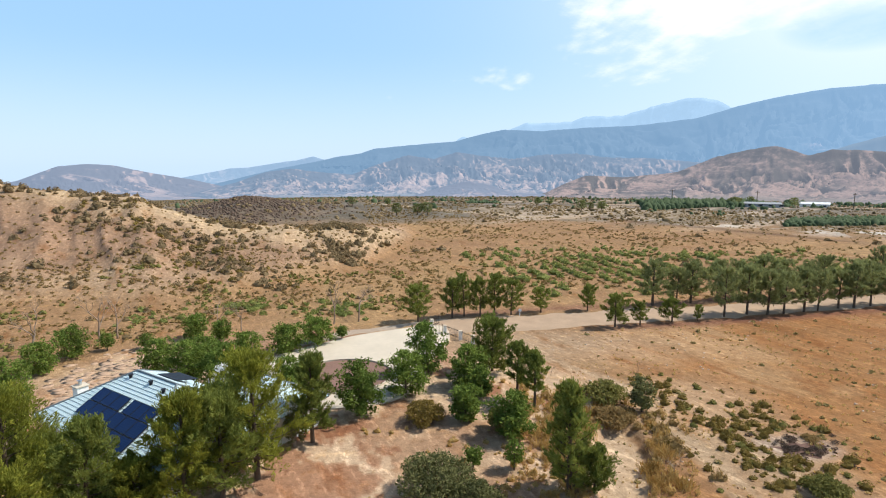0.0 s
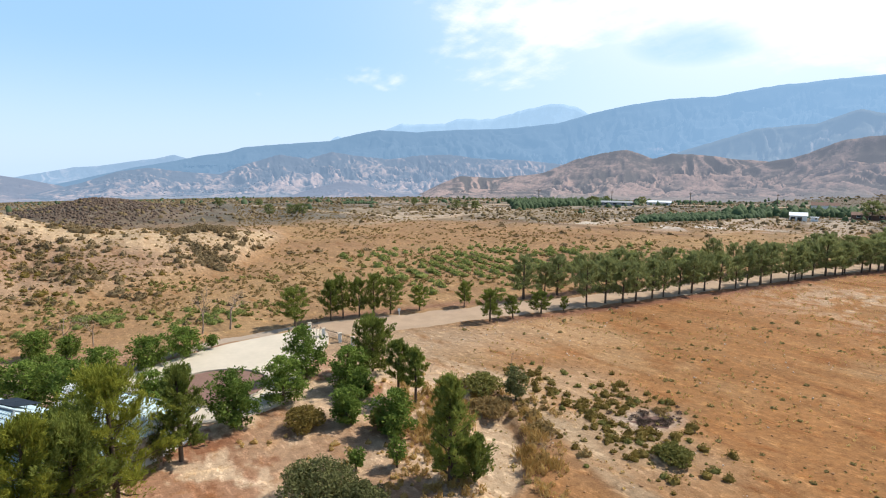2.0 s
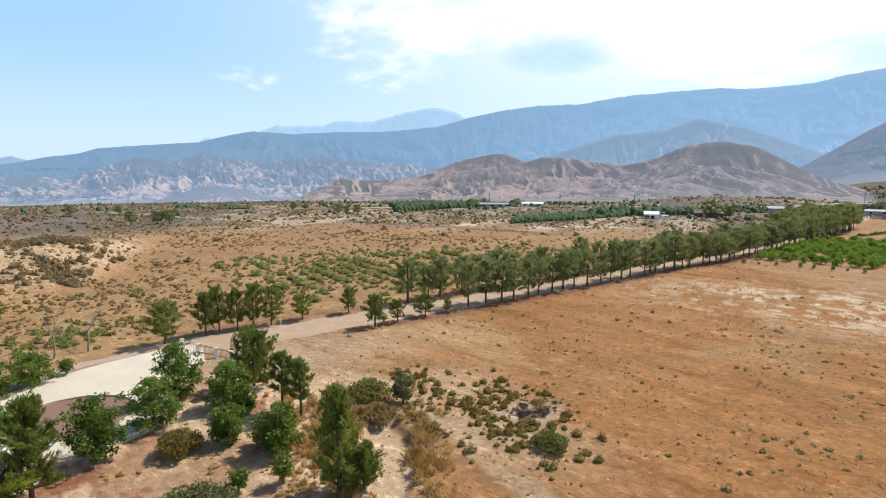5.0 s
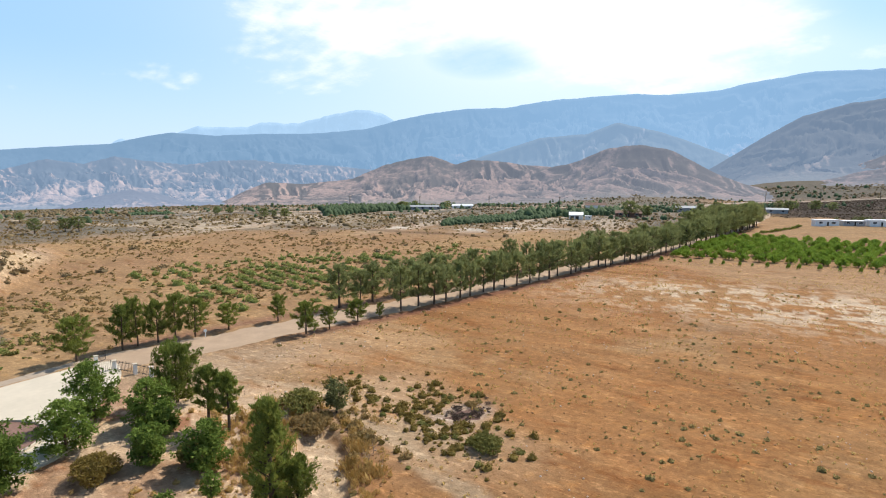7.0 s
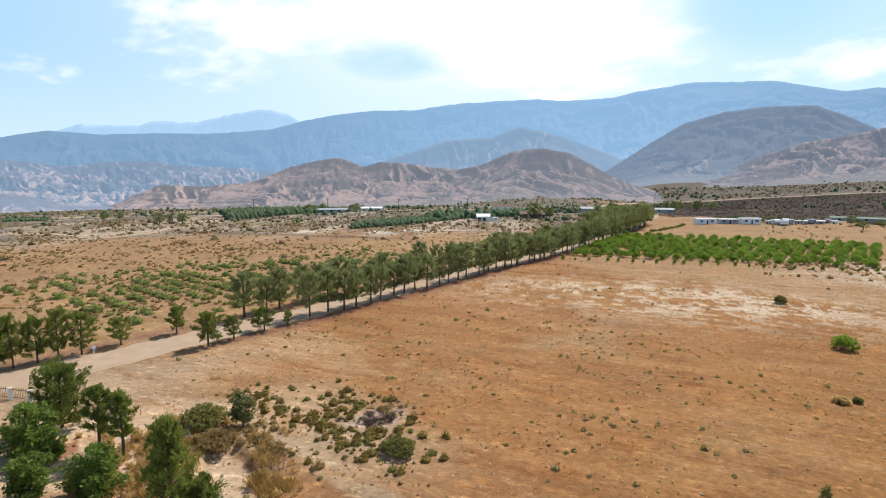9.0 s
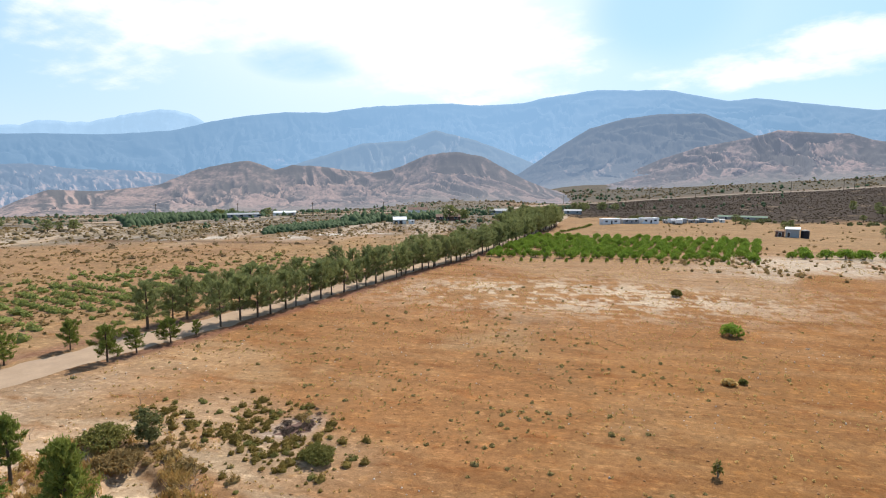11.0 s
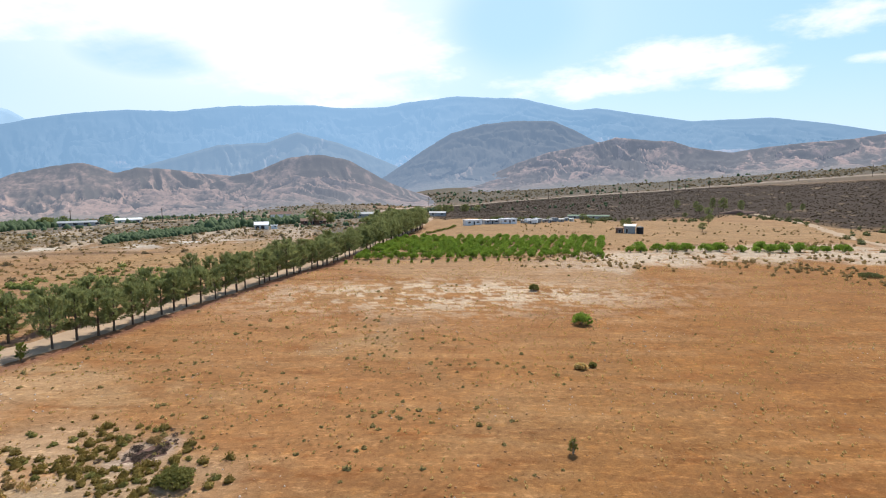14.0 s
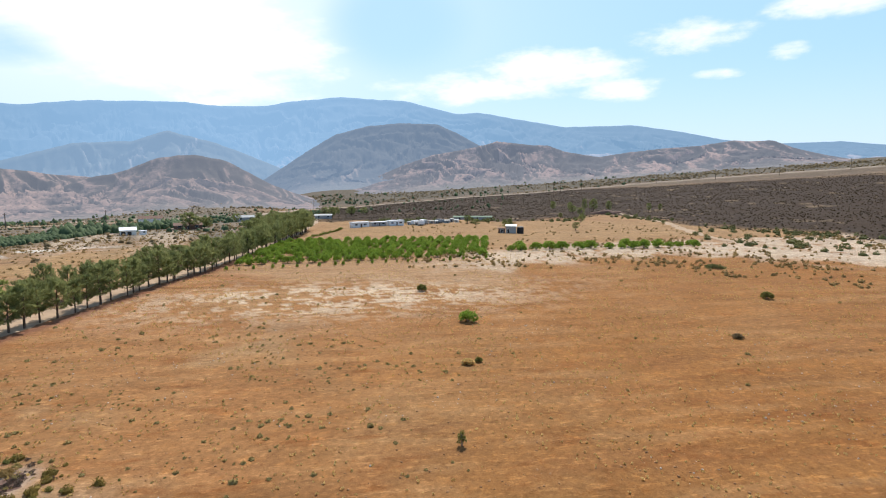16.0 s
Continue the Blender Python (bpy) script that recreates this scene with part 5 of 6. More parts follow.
# shrubs with a look of their own
shrub_thing("shrub", "large rounded grey-green shrub on bare soil", 3.4, 6.0, 420, 7000, 0.25, M["grey"], (-0.6, 35.2), "garden shrubs")
shrub_thing("shrub", "grey-green shrub crowding a larger one", 2.6, 4.4, 421, 4600, 0.25, M["grey"], (1.9, 33.2), "garden shrubs")
shrub_thing("shrub", "low spreading olive shrub with dark shade", 2.2, 3.9, 422, 3200, 0.25, M["sage"], (-1.7, 46.6), "garden shrubs")
shrub_thing("shrub", "yellow-green leafy shrub below a tree", 2.2, 2.2, 423, 1200, 0.3, M["green_scrub"], (4.6, 45.2), "garden shrubs")
shrub_thing("shrub", "wide green-brown shrub at the field's edge", 2.2, 4.6, 424, 2000, 0.32, M["green_scrub"], (15.2, 50.8), "edge shrubs")
shrub_thing("shrub", "brown tangled brush pile on the bank", 1.3, 4.0, 425, 1800, 0.35, M["scrub"], (14.8, 46.6), "edge shrubs")
for k, (x, y, h, w) in enumerate(((15.4, 39.0, 0.9, 2.0), (17.0, 40.6, 1.0, 2.2), (16.6, 36.4, 0.8, 1.8), (14.9, 36.8, 0.7, 1.6))):
    g = np.random.default_rng(480 + k)
    root = np.stack([g.normal(0, w * 0.22, 290), g.normal(0, w * 0.22, 290), g.uniform(0.1, 0.45, 290) * h], 1)
    lean = root * np.array([0.9 / w, 0.9 / w, 0.0]) + np.array([0, 0, 1.0])
    v, f = leaves(root, h * 0.7, g, 0.03, 0.6, lean)
    t = thing("grass_clump", "tall orange dry grass clump on a sandy bank", "grass", (x, y), 0, "dry grass clumps")
    tagged(link_mesh("grass", np_mesh("grass", v, f, M["straw"]), t), kind="stuff")
shrub_thing("shrub", "dense olive-green shrub on the field", 1.15, 3.4, 428, 1700, 0.3, M["green_scrub"], (25.9, 35.4), "field shrubs")
shrub_thing("shrub", "bright green bush alone on the field", 2.1, 3.5, 429, 700, 0.42, M["citrus"], (87.6, 19.9), "field shrubs", upward=1.2)
shrub_thing("shrub", "small dark green bush alone on the field", 1.6, 2.2, 430, 900, 0.34, M["green_scrub"], (111.3, 35.8), "field shrubs")
shrub_thing("shrub", "yellow-green bush alone on the field", 1.6, 2.4, 431, 900, 0.34, M["green_scrub"], (120.7, -32.0), "field shrubs")
shrub_thing("shrub", "low grey-brown bush on the field", 1.3, 5.6, 432, 1300, 0.4, M["grey"], (162.2, -29.5), "field shrubs")
shrub_thing("shrub", "thin green sapling bush on the field", 1.7, 0.9, 433, 200, 0.24, M["green_scrub"], (44.3, 9.9), "field shrubs", upward=0.8)
shrub_thing("shrub", "low tan and green bush on the field", 0.8, 1.8, 434, 600, 0.34, M["straw"], (66.2, 14.7), "field shrubs")
shrub_thing("shrub", "low green bush on the field", 0.7, 1.0, 435, 420, 0.28, M["green_scrub"], (67.5, 13.6), "field shrubs")
shrub_thing("shrub", "low dark bush on the field", 0.8, 1.7, 436, 500, 0.3, M["chaparral"], (88.5, -20.5), "field shrubs")
shrub_thing("shrub", "dry twiggy brush on a burnt patch", 0.4, 1.6, 437, 260, 0.3, M["scrub"], (29.8, 43.2), "dry clumps")


def flowering_shrub(x, y, h, w, seed):
    t = shrub_thing("shrub", "grey-green flowering shrub with white blossom among pines", h, w, seed, 1500, 0.22, M["grey"], (x, y), "flowering shrubs")
    g = np.random.default_rng(seed + 50)
    heads = []
    for _ in range(16):
        a, k = g.uniform(0, 6.28), g.uniform(0.1, 0.95)
        c = np.array([math.cos(a) * w * 0.45 * k, math.sin(a) * w * 0.45 * k, h * (1.0 - 0.4 * k * k)])
        heads.append(c + g.normal(size=(26, 3)) * np.array([0.16, 0.16, 0.1]))
    v, f = leaves(np.concatenate(heads), 0.15, g, 0.8, 0.3)
    link_mesh("blossom", np_mesh("blossom", v, f, M["blossom"]), t, "clusters of white blossom")


for k, (x, y, h, w) in enumerate(((-18.9, 46.6, 5.2, 2.8), (-14.2, 42.0, 4.9, 2.4), (-16.8, 40.6, 5.2, 2.6), (-11.9, 42.4, 3.6, 2.0), (-19.4, 41.0, 4.6, 2.4))):
    flowering_shrub(x, y, h, w, 450 + k)


# ---- orchard ----
CITRUS = [shrub_mesh("crown", 2.6, 3.9, 500 + k, 620, 0.5, M["citrus"], 0.45, 6, 7) for k in range(4)]


def orchard_tree(x, y, s, k, label="leafy bright green orchard tree in a row", group="orchard trees"):
    t = thing("orchard_tree", label, "fruit tree", (x, y), 83 * k, group, lift=-0.02)
    t.scale = (s, s, s * 1.02)
    stems, crown = CITRUS[k % 4]
    link_mesh("stem", stems, t)
    link_mesh("crown", crown, t)


cA, cB, cC, cD = (np.array(p, float) for p in ((134, 98), (172, 36), (224, 46), (192, 116)))
k = 0
for i in range(14):
    for j in range(22):
        u, v = (j + rng.normal(0, 0.1)) / 21, (i + rng.normal(0, 0.08)) / 13
        p = (cA * (1 - u) + cB * u) * (1 - v) + (cD * (1 - u) + cC * u) * v
        if rng.uniform() < 0.05 or (u > 0.8 and v < 0.5 and rng.uniform() < 0.3):
            continue
        orchard_tree(p[0], p[1], rng.uniform(0.6, 0.98), k)
        k += 1
for j in range(30):
    u, off = (j // 2) / 14 + rng.normal(0, 0.012), 5.0 * (j % 2)
    if j % 2 and rng.uniform() < 0.55:
        continue
    orchard_tree(186 + 30 * u + off, 30 - 62 * u + off * 0.3, rng.uniform(0.7, 1.35), j, "leafy green tree in a sparse row beside pale soil", "sparse orchard row")
for j in range(22):
    u = (j + rng.uniform(-0.3, 0.3)) / 21
    p = (cA * (1 - u) + cB * u) + np.array([-8.5, -3.5])
    t = thing("sapling", "tiny thin orchard sapling on pale soil", "sapling", (p[0], p[1]), 0, "orchard saplings")
    stems, crown = CITRUS[j % 4]
    s = rng.uniform(0.22, 0.42)
    t.scale = (s * 0.7, s * 0.7, s * 1.6)
    link_mesh("stem", stems, t)
    link_mesh("crown", crown, t)


# ---- ground cover ----
def spots(n, b, r, keep, gen):
    """Scattered places between bearings and radii, thinned by keep(x, y)."""
    out = np.zeros((0, 2))
    for _ in range(40):
        bb, rr = np.radians(gen.uniform(*b, n)), np.sqrt(gen.uniform(r[0] ** 2, r[1] ** 2, n))
        x, y = rr * np.sin(bb), rr * np.cos(bb)
        ok = gen.uniform(size=n) < keep(x, y)
        out = np.concatenate([out, np.stack([x[ok], y[ok]], 1)])
        if len(out) >= n:
            break
    return out[:n]


def dome_mesh(xy, size, flat, gen, lift=0.0):
    """Lumpy low domes, 18 triangles each."""
    n, k = len(xy), 6
    a = np.arange(k) * 2 * np.pi / k
    ring0 = np.stack([np.cos(a) * 0.5, np.sin(a) * 0.5, np.full(k, -0.1)], 1)
    ring1 = np.stack([np.cos(a + 0.5) * 0.46, np.sin(a + 0.5) * 0.46, np.full(k, 0.5)], 1)
    tmpl = np.concatenate([ring0, ring1, [[0, 0, 1.0]]])
    f = []
    for i in range(k):
        j = (i + 1) % k
        f += [(i, j, k + i), (j, k + j, k + i), (k + i, k + j, 2 * k)]
    v = tmpl[None] * gen.uniform(0.6, 1.35, (n, len(tmpl), 1))
    t = gen.uniform(0, 6.28, n)
    c, s = np.cos(t)[:, None], np.sin(t)[:, None]
    v = np.stack([v[..., 0] * c - v[..., 1] * s, v[..., 0] * s + v[..., 1] * c, v[..., 2] * flat], -1) * size[:, None, None]
    v[..., 0] *= gen.uniform(0.8, 1.4, n)[:, None]
    v += np.column_stack([xy, terrain(xy[:, 0], xy[:, 1]) + lift])[:, None, :]
    return v.reshape(-1, 3), (np.array(f)[None] + np.arange(n)[:, None, None] * len(tmpl)).reshape(-1, 3)


def tufts(name, label, category, xy, size, per, leaf, mat, flat=0.62, upward=0.5, seed=0, core=True, slim=0.5):
    """Many small bushes of loose leaves as one object."""
    gen = np.random.default_rng(900 + seed)
    n = len(xy)
    z = terrain(xy[:, 0], xy[:, 1])
    root = np.repeat(np.column_stack([xy, z]), per, 0)
    s = np.repeat(size, per)
    v = gen.normal(size=(n * per, 3))
    v /= np.linalg.norm(v, axis=1)[:, None]
    v[:, 2] = np.abs(v[:, 2])
    rad = gen.uniform(0.25, 1.0, n * per) ** 0.6
    pts = root + v * (s * rad)[:, None] * np.array([0.5, 0.5, flat])
    pts[:, 2] += 0.06 * s
    lv, lf = leaves(pts, s * leaf, gen, slim, upward)
    cv, cf = dome_mesh(xy, size * (0.82 if core else 0.3), flat * 0.85, gen)
    verts, faces = np.concatenate([lv, cv]), np.concatenate([lf, cf + len(lv)])
    return tagged(new(name, np_mesh(name, verts, faces, mat)), label, category, kind="stuff")


def domes(name, label, category, xy, size, mat, flat=0.6, seed=0, lift=0.0):
    """Many far bushes or tree heads as lumpy low domes, one object."""
    gen = np.random.default_rng(1900 + seed)
    v, f = dome_mesh(xy, size, flat, gen, lift)
    return tagged(new(name, np_mesh(name, v, f, mat, smooth=True)), label, category, kind="stuff")


gen = np.random.default_rng(77)
polar = lambda b, r: (r * math.sin(radians(b)), r * math.cos(radians(b)))
bearing_of = lambda x, y: np.degrees(np.arctan2(x, y))
clear_road = lambda x, y: (np.abs(off_road(x, y)) > 5.0) | (x < -5)
on_hill = lambda x, y: near_hill(bearing_of(x, y), np.hypot(x, y))
in_yard = lambda x, y: np.hypot((x + 14) / 32, (y - 52) / 30) < 1

# the sandy hill
p = spots(2600, (-47, 0), (96, 240), lambda x, y: step(on_hill(x, y), 0.2, 1.5) * (0.25 + 0.75 * step(fbm(x / 12, y / 12, 31), 0.4, 0.6)), gen)
tufts("hill_scrub", "sparse dry scrub on a sandy hillside", "scrub", p, gen.uniform(0.25, 1.0, len(p)) * gen.uniform(0.6, 1.2, len(p)), 9, 0.55, M["scrub"], 0.4, 0.3, seed=1)
p = spots(170, (-46, -4), (110, 200), lambda x, y: step(on_hill(x, y), 1.5, 4) * step(ridged(x / 34, y / 34, 5) * -1 + fbm(x / 14, y / 14, 33), -0.28, 0.0), gen)
tufts("hill_bushes", "dark grey-brown bushes in the hill's hollows", "bushes", p, gen.uniform(1.0, 2.8, len(p)), 42, 0.26, M["chaparral"], seed=2)
brush = lambda x, y: np.exp(-((bearing_of(x, y) + 29 - (160 - np.hypot(x, y)) * 0.19) / 3.8) ** 2) * step(fbm(x / 7, y / 7, 34), 0.34, 0.55)
p = spots(340, (-38, -14), (104, 166), brush, gen)
half = gen.uniform(size=len(p)) < 0.62
tufts("hill_brush", "grey-brown brush running down the hillside", "bushes", p[half], gen.uniform(0.5, 1.9, half.sum()), 40, 0.26, M["chaparral"], seed=24)
tufts("hill_sage", "olive-brown sage among the hillside brush", "bushes", p[~half], gen.uniform(0.4, 1.6, (~half).sum()), 40, 0.26, M["sage"], seed=34)
p = spots(170, (-16, -5), (124, 162), lambda x, y: np.exp(-((bearing_of(x, y) + 10.5) / 2.2) ** 2) * step(fbm(x / 7, y / 7, 36), 0.3, 0.5), gen)
tufts("hill_end_brush", "brown brush on the low end of the hill", "bushes", p, gen.uniform(0.8, 2.2, len(p)), 40, 0.26, M["chaparral"], seed=25)
p = spots(150, (-46, -8), (140, 205), lambda x, y: np.exp(-((np.hypot(x, y) - table(bearing_of(x, y), HILL_CREST)) / 5.0) ** 2) * (0.25 + 0.75 * step(-bearing_of(x, y), 26, 30)), gen)
tufts("crest_bushes", "dark bushes along the hill's sandy crest", "bushes", p, gen.uniform(0.6, 2.0, len(p)), 40, 0.26, M["chaparral"], seed=35)
p = spots(200, (-46, -6), (72, 135), lambda x, y: (~in_yard(x, y)) * (0.1 + 0.9 * step(fbm(x / 8, y / 8, 63), 0.45, 0.6)), gen)
tufts("foot_sagebrush", "grey-mauve sagebrush at the foot of the hill", "bushes", p, 0.3 + 1.0 * gen.uniform(0, 1, len(p)) ** 2, 22, 0.34, M["chaparral"], 0.5, 0.5, seed=36)
p = spots(120, (-44, -6), (74, 98), lambda x, y: np.maximum(np.maximum(np.exp(-((x + 31) / 6) ** 2 - ((y - 87) / 3) ** 2), np.exp(-((x + 41) / 5) ** 2 - ((y - 80) / 2.5) ** 2)), np.exp(-((x + 16) / 5) ** 2 - ((y - 85) / 3.5) ** 2)), gen)
tufts("green_weeds", "fresh green weed patches below the sandy hill", "weeds", p, gen.uniform(0.4, 1.5, len(p)), 40, 0.3, M["row_leaf"], 0.45, 0.7, seed=37)
# foot of the hill, yellow-green weeds
p = spots(420, (-46, -4), (66, 118), lambda x, y: (~in_yard(x, y)) * (0.02 + 0.98 * step(fbm(x / 9, y / 9, 35), 0.52, 0.64)), gen)
tufts("hill_foot_weeds", "yellow-green weeds at the hill's foot", "weeds", p, gen.uniform(0.3, 1.1, len(p)), 12, 0.45, M["green_scrub"], seed=3)
p = spots(2000, (-46, 0), (66, 130), lambda x, y: (~in_yard(x, y)) * (0.2 + 0.8 * step(fbm(x / 6, y / 6, 36), 0.45, 0.6)), gen)
tufts("hill_foot_scrub", "dry brown scrub at the hill's foot", "scrub", p, gen.uniform(0.2, 0.9, len(p)), 10, 0.5, M["scrub"], 0.4, 0.3, seed=4)
# plain beyond the road
p = spots(7500, (-8, 56), (92, 340), lambda x, y: (off_road(x, y) > 8) * step(1.5 - on_hill(x, y), 0.5, 1.5) * (0.2 + 0.8 * step(fbm(x / 18, y / 18, 37), 0.38, 0.6)), gen)
tufts("plain_scrub", "low dry scrub over a straw-coloured plain", "scrub", p, gen.uniform(0.3, 1.15, len(p)), 8, 0.55, M["scrub"], 0.38, 0.3, seed=5)
p = spots(300, (3, 46), (92, 190), lambda x, y: (off_road(x, y) > 9) * (0.015 + 0.95 * np.exp(-(((x - 42) / 36) ** 2 + ((y - 124) / 22) ** 2)) * step(fbm(x / 6, y / 6, 38), 0.35, 0.6)), gen)
tufts("green_bushes", "green bushes in loose rows on the plain", "bushes", p, gen.uniform(0.4, 1.2, len(p)), 20, 0.34, M["green_scrub"], seed=6)
rows = np.array([(13 + 4.0 * i + 0.21 * d + gen.normal(0, 0.22), 142 + 0.22 * i * 2 - 0.98 * d + gen.normal(0, 0.4)) for i in range(-2, 25) for d in np.arange(-8, 50, 1.7)])
thick = np.exp(-(((rows[:, 0] - 50) / 40) ** 4 + ((rows[:, 1] - 122) / 26) ** 4)) * (0.35 + 0.65 * step(fbm(rows[:, 0] / 9, rows[:, 1] / 9, 55), 0.35, 0.55))
p = rows[(gen.uniform(size=len(rows)) < thick) & (off_road(rows[:, 0], rows[:, 1]) > 9)]
tufts("planted_bushes", "yellow-green bushes planted in rows on the plain", "bushes", p, gen.uniform(0.9, 2.3, len(p)), 50, 0.26, M["row_leaf"], 0.55, 0.7, seed=26)
p = spots(70, (-6, 40), (105, 330), lambda x, y: (off_road(x, y) > 12) * 0.5 * step(1.0 - on_hill(x, y), 0.5, 1.0), gen)
tufts("brown_thickets", "brown leafless thickets on the plain", "bushes", p, gen.uniform(1.2, 3.0, len(p)), 40, 0.25, M["chaparral"], 0.35, seed=7)
# sage belt along the track
on_pad = lambda x, y: np.hypot((x - 13.4 - (y - 40) * 0.25) / 2.4, (y - 40) / 7.0) < 1
near_track = lambda x, y: ~on_pad(x, y) * (np.hypot((x - 28.6) / 3.4, (y - 41.8) / 2.4) > 1) * np.exp(-((-(x - 24.2) * 0.31 + (y - 45) * 0.95) / 11) ** 4 - (((x - 24.2) * 0.95 + (y - 45) * 0.31) / 4.4) ** 2)
on_track = lambda x, y: np.exp(-((x - np.interp(y, (20, 30, 36, 42, 48, 54, 60, 67), (22.4, 21.4, 20.6, 20.2, 20.0, 19.0, 14, 9))) / 1.3) ** 2)
p = spots(330, (12, 62), (34, 68), lambda x, y: near_track(x, y) * (1 - on_track(x, y)) * step(fbm(x / 5, y / 5, 39), 0.36, 0.55), gen)
tufts("sage_bushes", "olive-brown sage bushes along a sandy track", "bushes", p, 0.22 + 0.9 * gen.uniform(0, 1, len(p)) ** 2.2, 80, 0.19, M["sage"], 0.6, 0.8, seed=8)
p = spots(60, (12, 62), (34, 66), lambda x, y: near_track(x, y) * (1 - on_track(x, y)), gen)
tufts("green_sage", "yellow-green low bushes among the sage", "bushes", p, gen.uniform(0.25, 0.8, len(p)), 80, 0.2, M["green_scrub"], 0.55, 0.8, seed=9)
p = spots(520, (6, 26), (33, 56), lambda x, y: np.exp(-((x - 11.5) / 4.5) ** 2 - ((y - 43) / 8) ** 2) * ~on_pad(x, y), gen)
tufts("dry_grass", "orange and straw dry grass among the shrubs", "grass", p, gen.uniform(0.3, 1.0, len(p)), 34, 0.62, M["straw"], 0.7, 1.8, seed=10, core=False, slim=0.09)
p = spots(34, (6, 30), (33, 56), lambda x, y: np.exp(-((x - 16.5) / 2.6) ** 2 - ((y - 45) / 6) ** 2) * ~on_pad(x, y), gen)
tufts("bank_brush", "dark brown brush on the bank", "bushes", p, gen.uniform(0.4, 1.2, len(p)), 60, 0.24, M["scrub"], 0.6, 0.6, seed=11)
p = spots(160, (-14, 14), (32, 60), lambda x, y: 0.4 * step(fbm(x / 5, y / 5, 41), 0.45, 0.6) * (np.hypot(x + 10.5, y - 57) > 12), gen)
tufts("garden_weeds", "dry weeds on the garden soil", "weeds", p, gen.uniform(0.2, 0.7, len(p)), 26, 0.3, M["straw"], 0.6, 1.0, seed=12)
p = spots(420, (-46, -20), (48, 78), lambda x, y: np.exp(-((x + 33) / 7) ** 4 - ((y - 57) / 8) ** 4) * (np.hypot(x + 22, y - 45) > 9), gen)
domes("flagstones", "flat pinkish flagstones laid over orange yard soil", "stones", p, gen.uniform(0.5, 1.2, len(p)), M["flag"], 0.028, seed=29, lift=-0.005)
# the field
field = lambda x, y: (off_road(x, y) < -6) * (np.hypot(x, y) < 240)
p = spots(800, (14, 116), (32, 200), lambda x, y: field(x, y) * (1 - 0.8 * step(bearing_of(x, y), 50, 62)) * (0.03 + step(fbm(x / 9, y / 9, 43, 5, 0.7), 0.46, 0.85)) * (1 - 0.6 * step(bearing_of(x, y), 60, 80)), gen)
tufts("field_tufts", "small olive weed tufts over rust-coloured soil", "weeds", p, (0.12 + 0.6 * gen.uniform(0, 1, len(p)) ** 3) * gen.uniform(0.7, 1.3, len(p)), 18, 0.42, M["weed"], 0.36, 0.9, seed=13)
p = spots(420, (30, 85), (38, 110), lambda x, y: field(x, y) * np.exp(-(((x - 52) / 24) ** 2 + ((y - 36) / 20) ** 2)) * step(fbm(x / 5, y / 5, 66), 0.45, 0.6), gen)
tufts("field_weeds", "low grey-green weeds in loose patches on the field", "weeds", p, 0.12 + 0.55 * gen.uniform(0, 1, len(p)) ** 2.5, 22, 0.4, M["weed"], 0.3, 0.8, seed=38)
p = spots(9000, (14, 116), (32, 190), lambda x, y: field(x, y) * step(fbm(x / 7, y / 7, 44), 0.36, 0.6), gen)
tufts("field_grass", "short straw-coloured grass on the field", "grass", p, gen.uniform(0.1, 0.34, len(p)), 7, 0.75, M["straw"], 0.6, 1.0, seed=14, core=False)
p = spots(700, (10, 116), (32, 95), lambda x, y: field(x, y) * step(fbm(x / 9, y / 9, 46), 0.4, 0.65), gen)
domes("stones", "loose pale stones on the field", "stones", p, gen.uniform(0.05, 0.17, len(p)) * gen.uniform(0.6, 1.5, len(p)), M["stone"], 0.6, seed=16)
p = spots(4500, (12, 116), (31, 120), lambda x, y: field(x, y) * (0.1 + step(fbm(x / 5, y / 5, 53), 0.42, 0.7)), gen)
domes("soil_clods", "crumbled rust-brown soil clods on the field", "soil", p, 0.06 + 0.22 * gen.uniform(0, 1, len(p)) ** 3, M["clod"], 0.3, seed=23)
# the wash and the rise beyond
p = spots(1300, (70, 118), (150, 330), lambda x, y: (np.hypot(x, y) < table(bearing_of(x, y), MESA_NEAR) + 5) * (1 - 0.85 * step(np.hypot(x, y), table(bearing_of(x, y), ((73, 188), (80, 195), (91, 226), (101, 262), (112, 310))), table(bearing_of(x, y), ((73, 200), (80, 207), (91, 240), (101, 276), (112, 325))))) * (0.1 + 0.9 * step(fbm(x / 13, y / 13, 47), 0.48, 0.64)), gen)
tufts("wash_bushes", "grey-green bushes on pale wash sand", "bushes", p, gen.uniform(0.4, 1.4, len(p)), 14, 0.42, M["scrub"], seed=17)
p = spots(60, (98, 116), (215, 300), lambda x, y: 0.6 + 0 * x, gen)
tufts("wash_thickets", "dark grey-green thickets at the foot of the rise", "bushes", p, gen.uniform(1.6, 4.0, len(p)), 60, 0.2, M["grey"], 0.55, seed=18)
p = spots(170, (66, 113), (280, 430), lambda x, y: np.exp(-((np.hypot(x, y) - table(bearing_of(x, y), MESA_NEAR) + 8) / 12) ** 2) * step(fbm(x / 20, y / 20, 58), 0.4, 0.55), gen)
tufts("rise_foot_bushes", "dark olive bushes along the foot of the rise", "bushes", p, gen.uniform(1.4, 3.6, len(p)), 50, 0.22, M["grey"], 0.6, seed=28)
in_mesa = lambda x, y: (np.hypot(x, y) > table(bearing_of(x, y), MESA_NEAR) - 6) * (np.hypot(x, y) < table(bearing_of(x, y), ((60, 785), (86, 785), (94, 725), (101, 695), (112, 685)))) * (0.35 + 0.65 * step(fbm(x / 16, y / 16, 48), 0.32, 0.5))
p = spots(22000, (59, 119), (265, 800), in_mesa, gen)
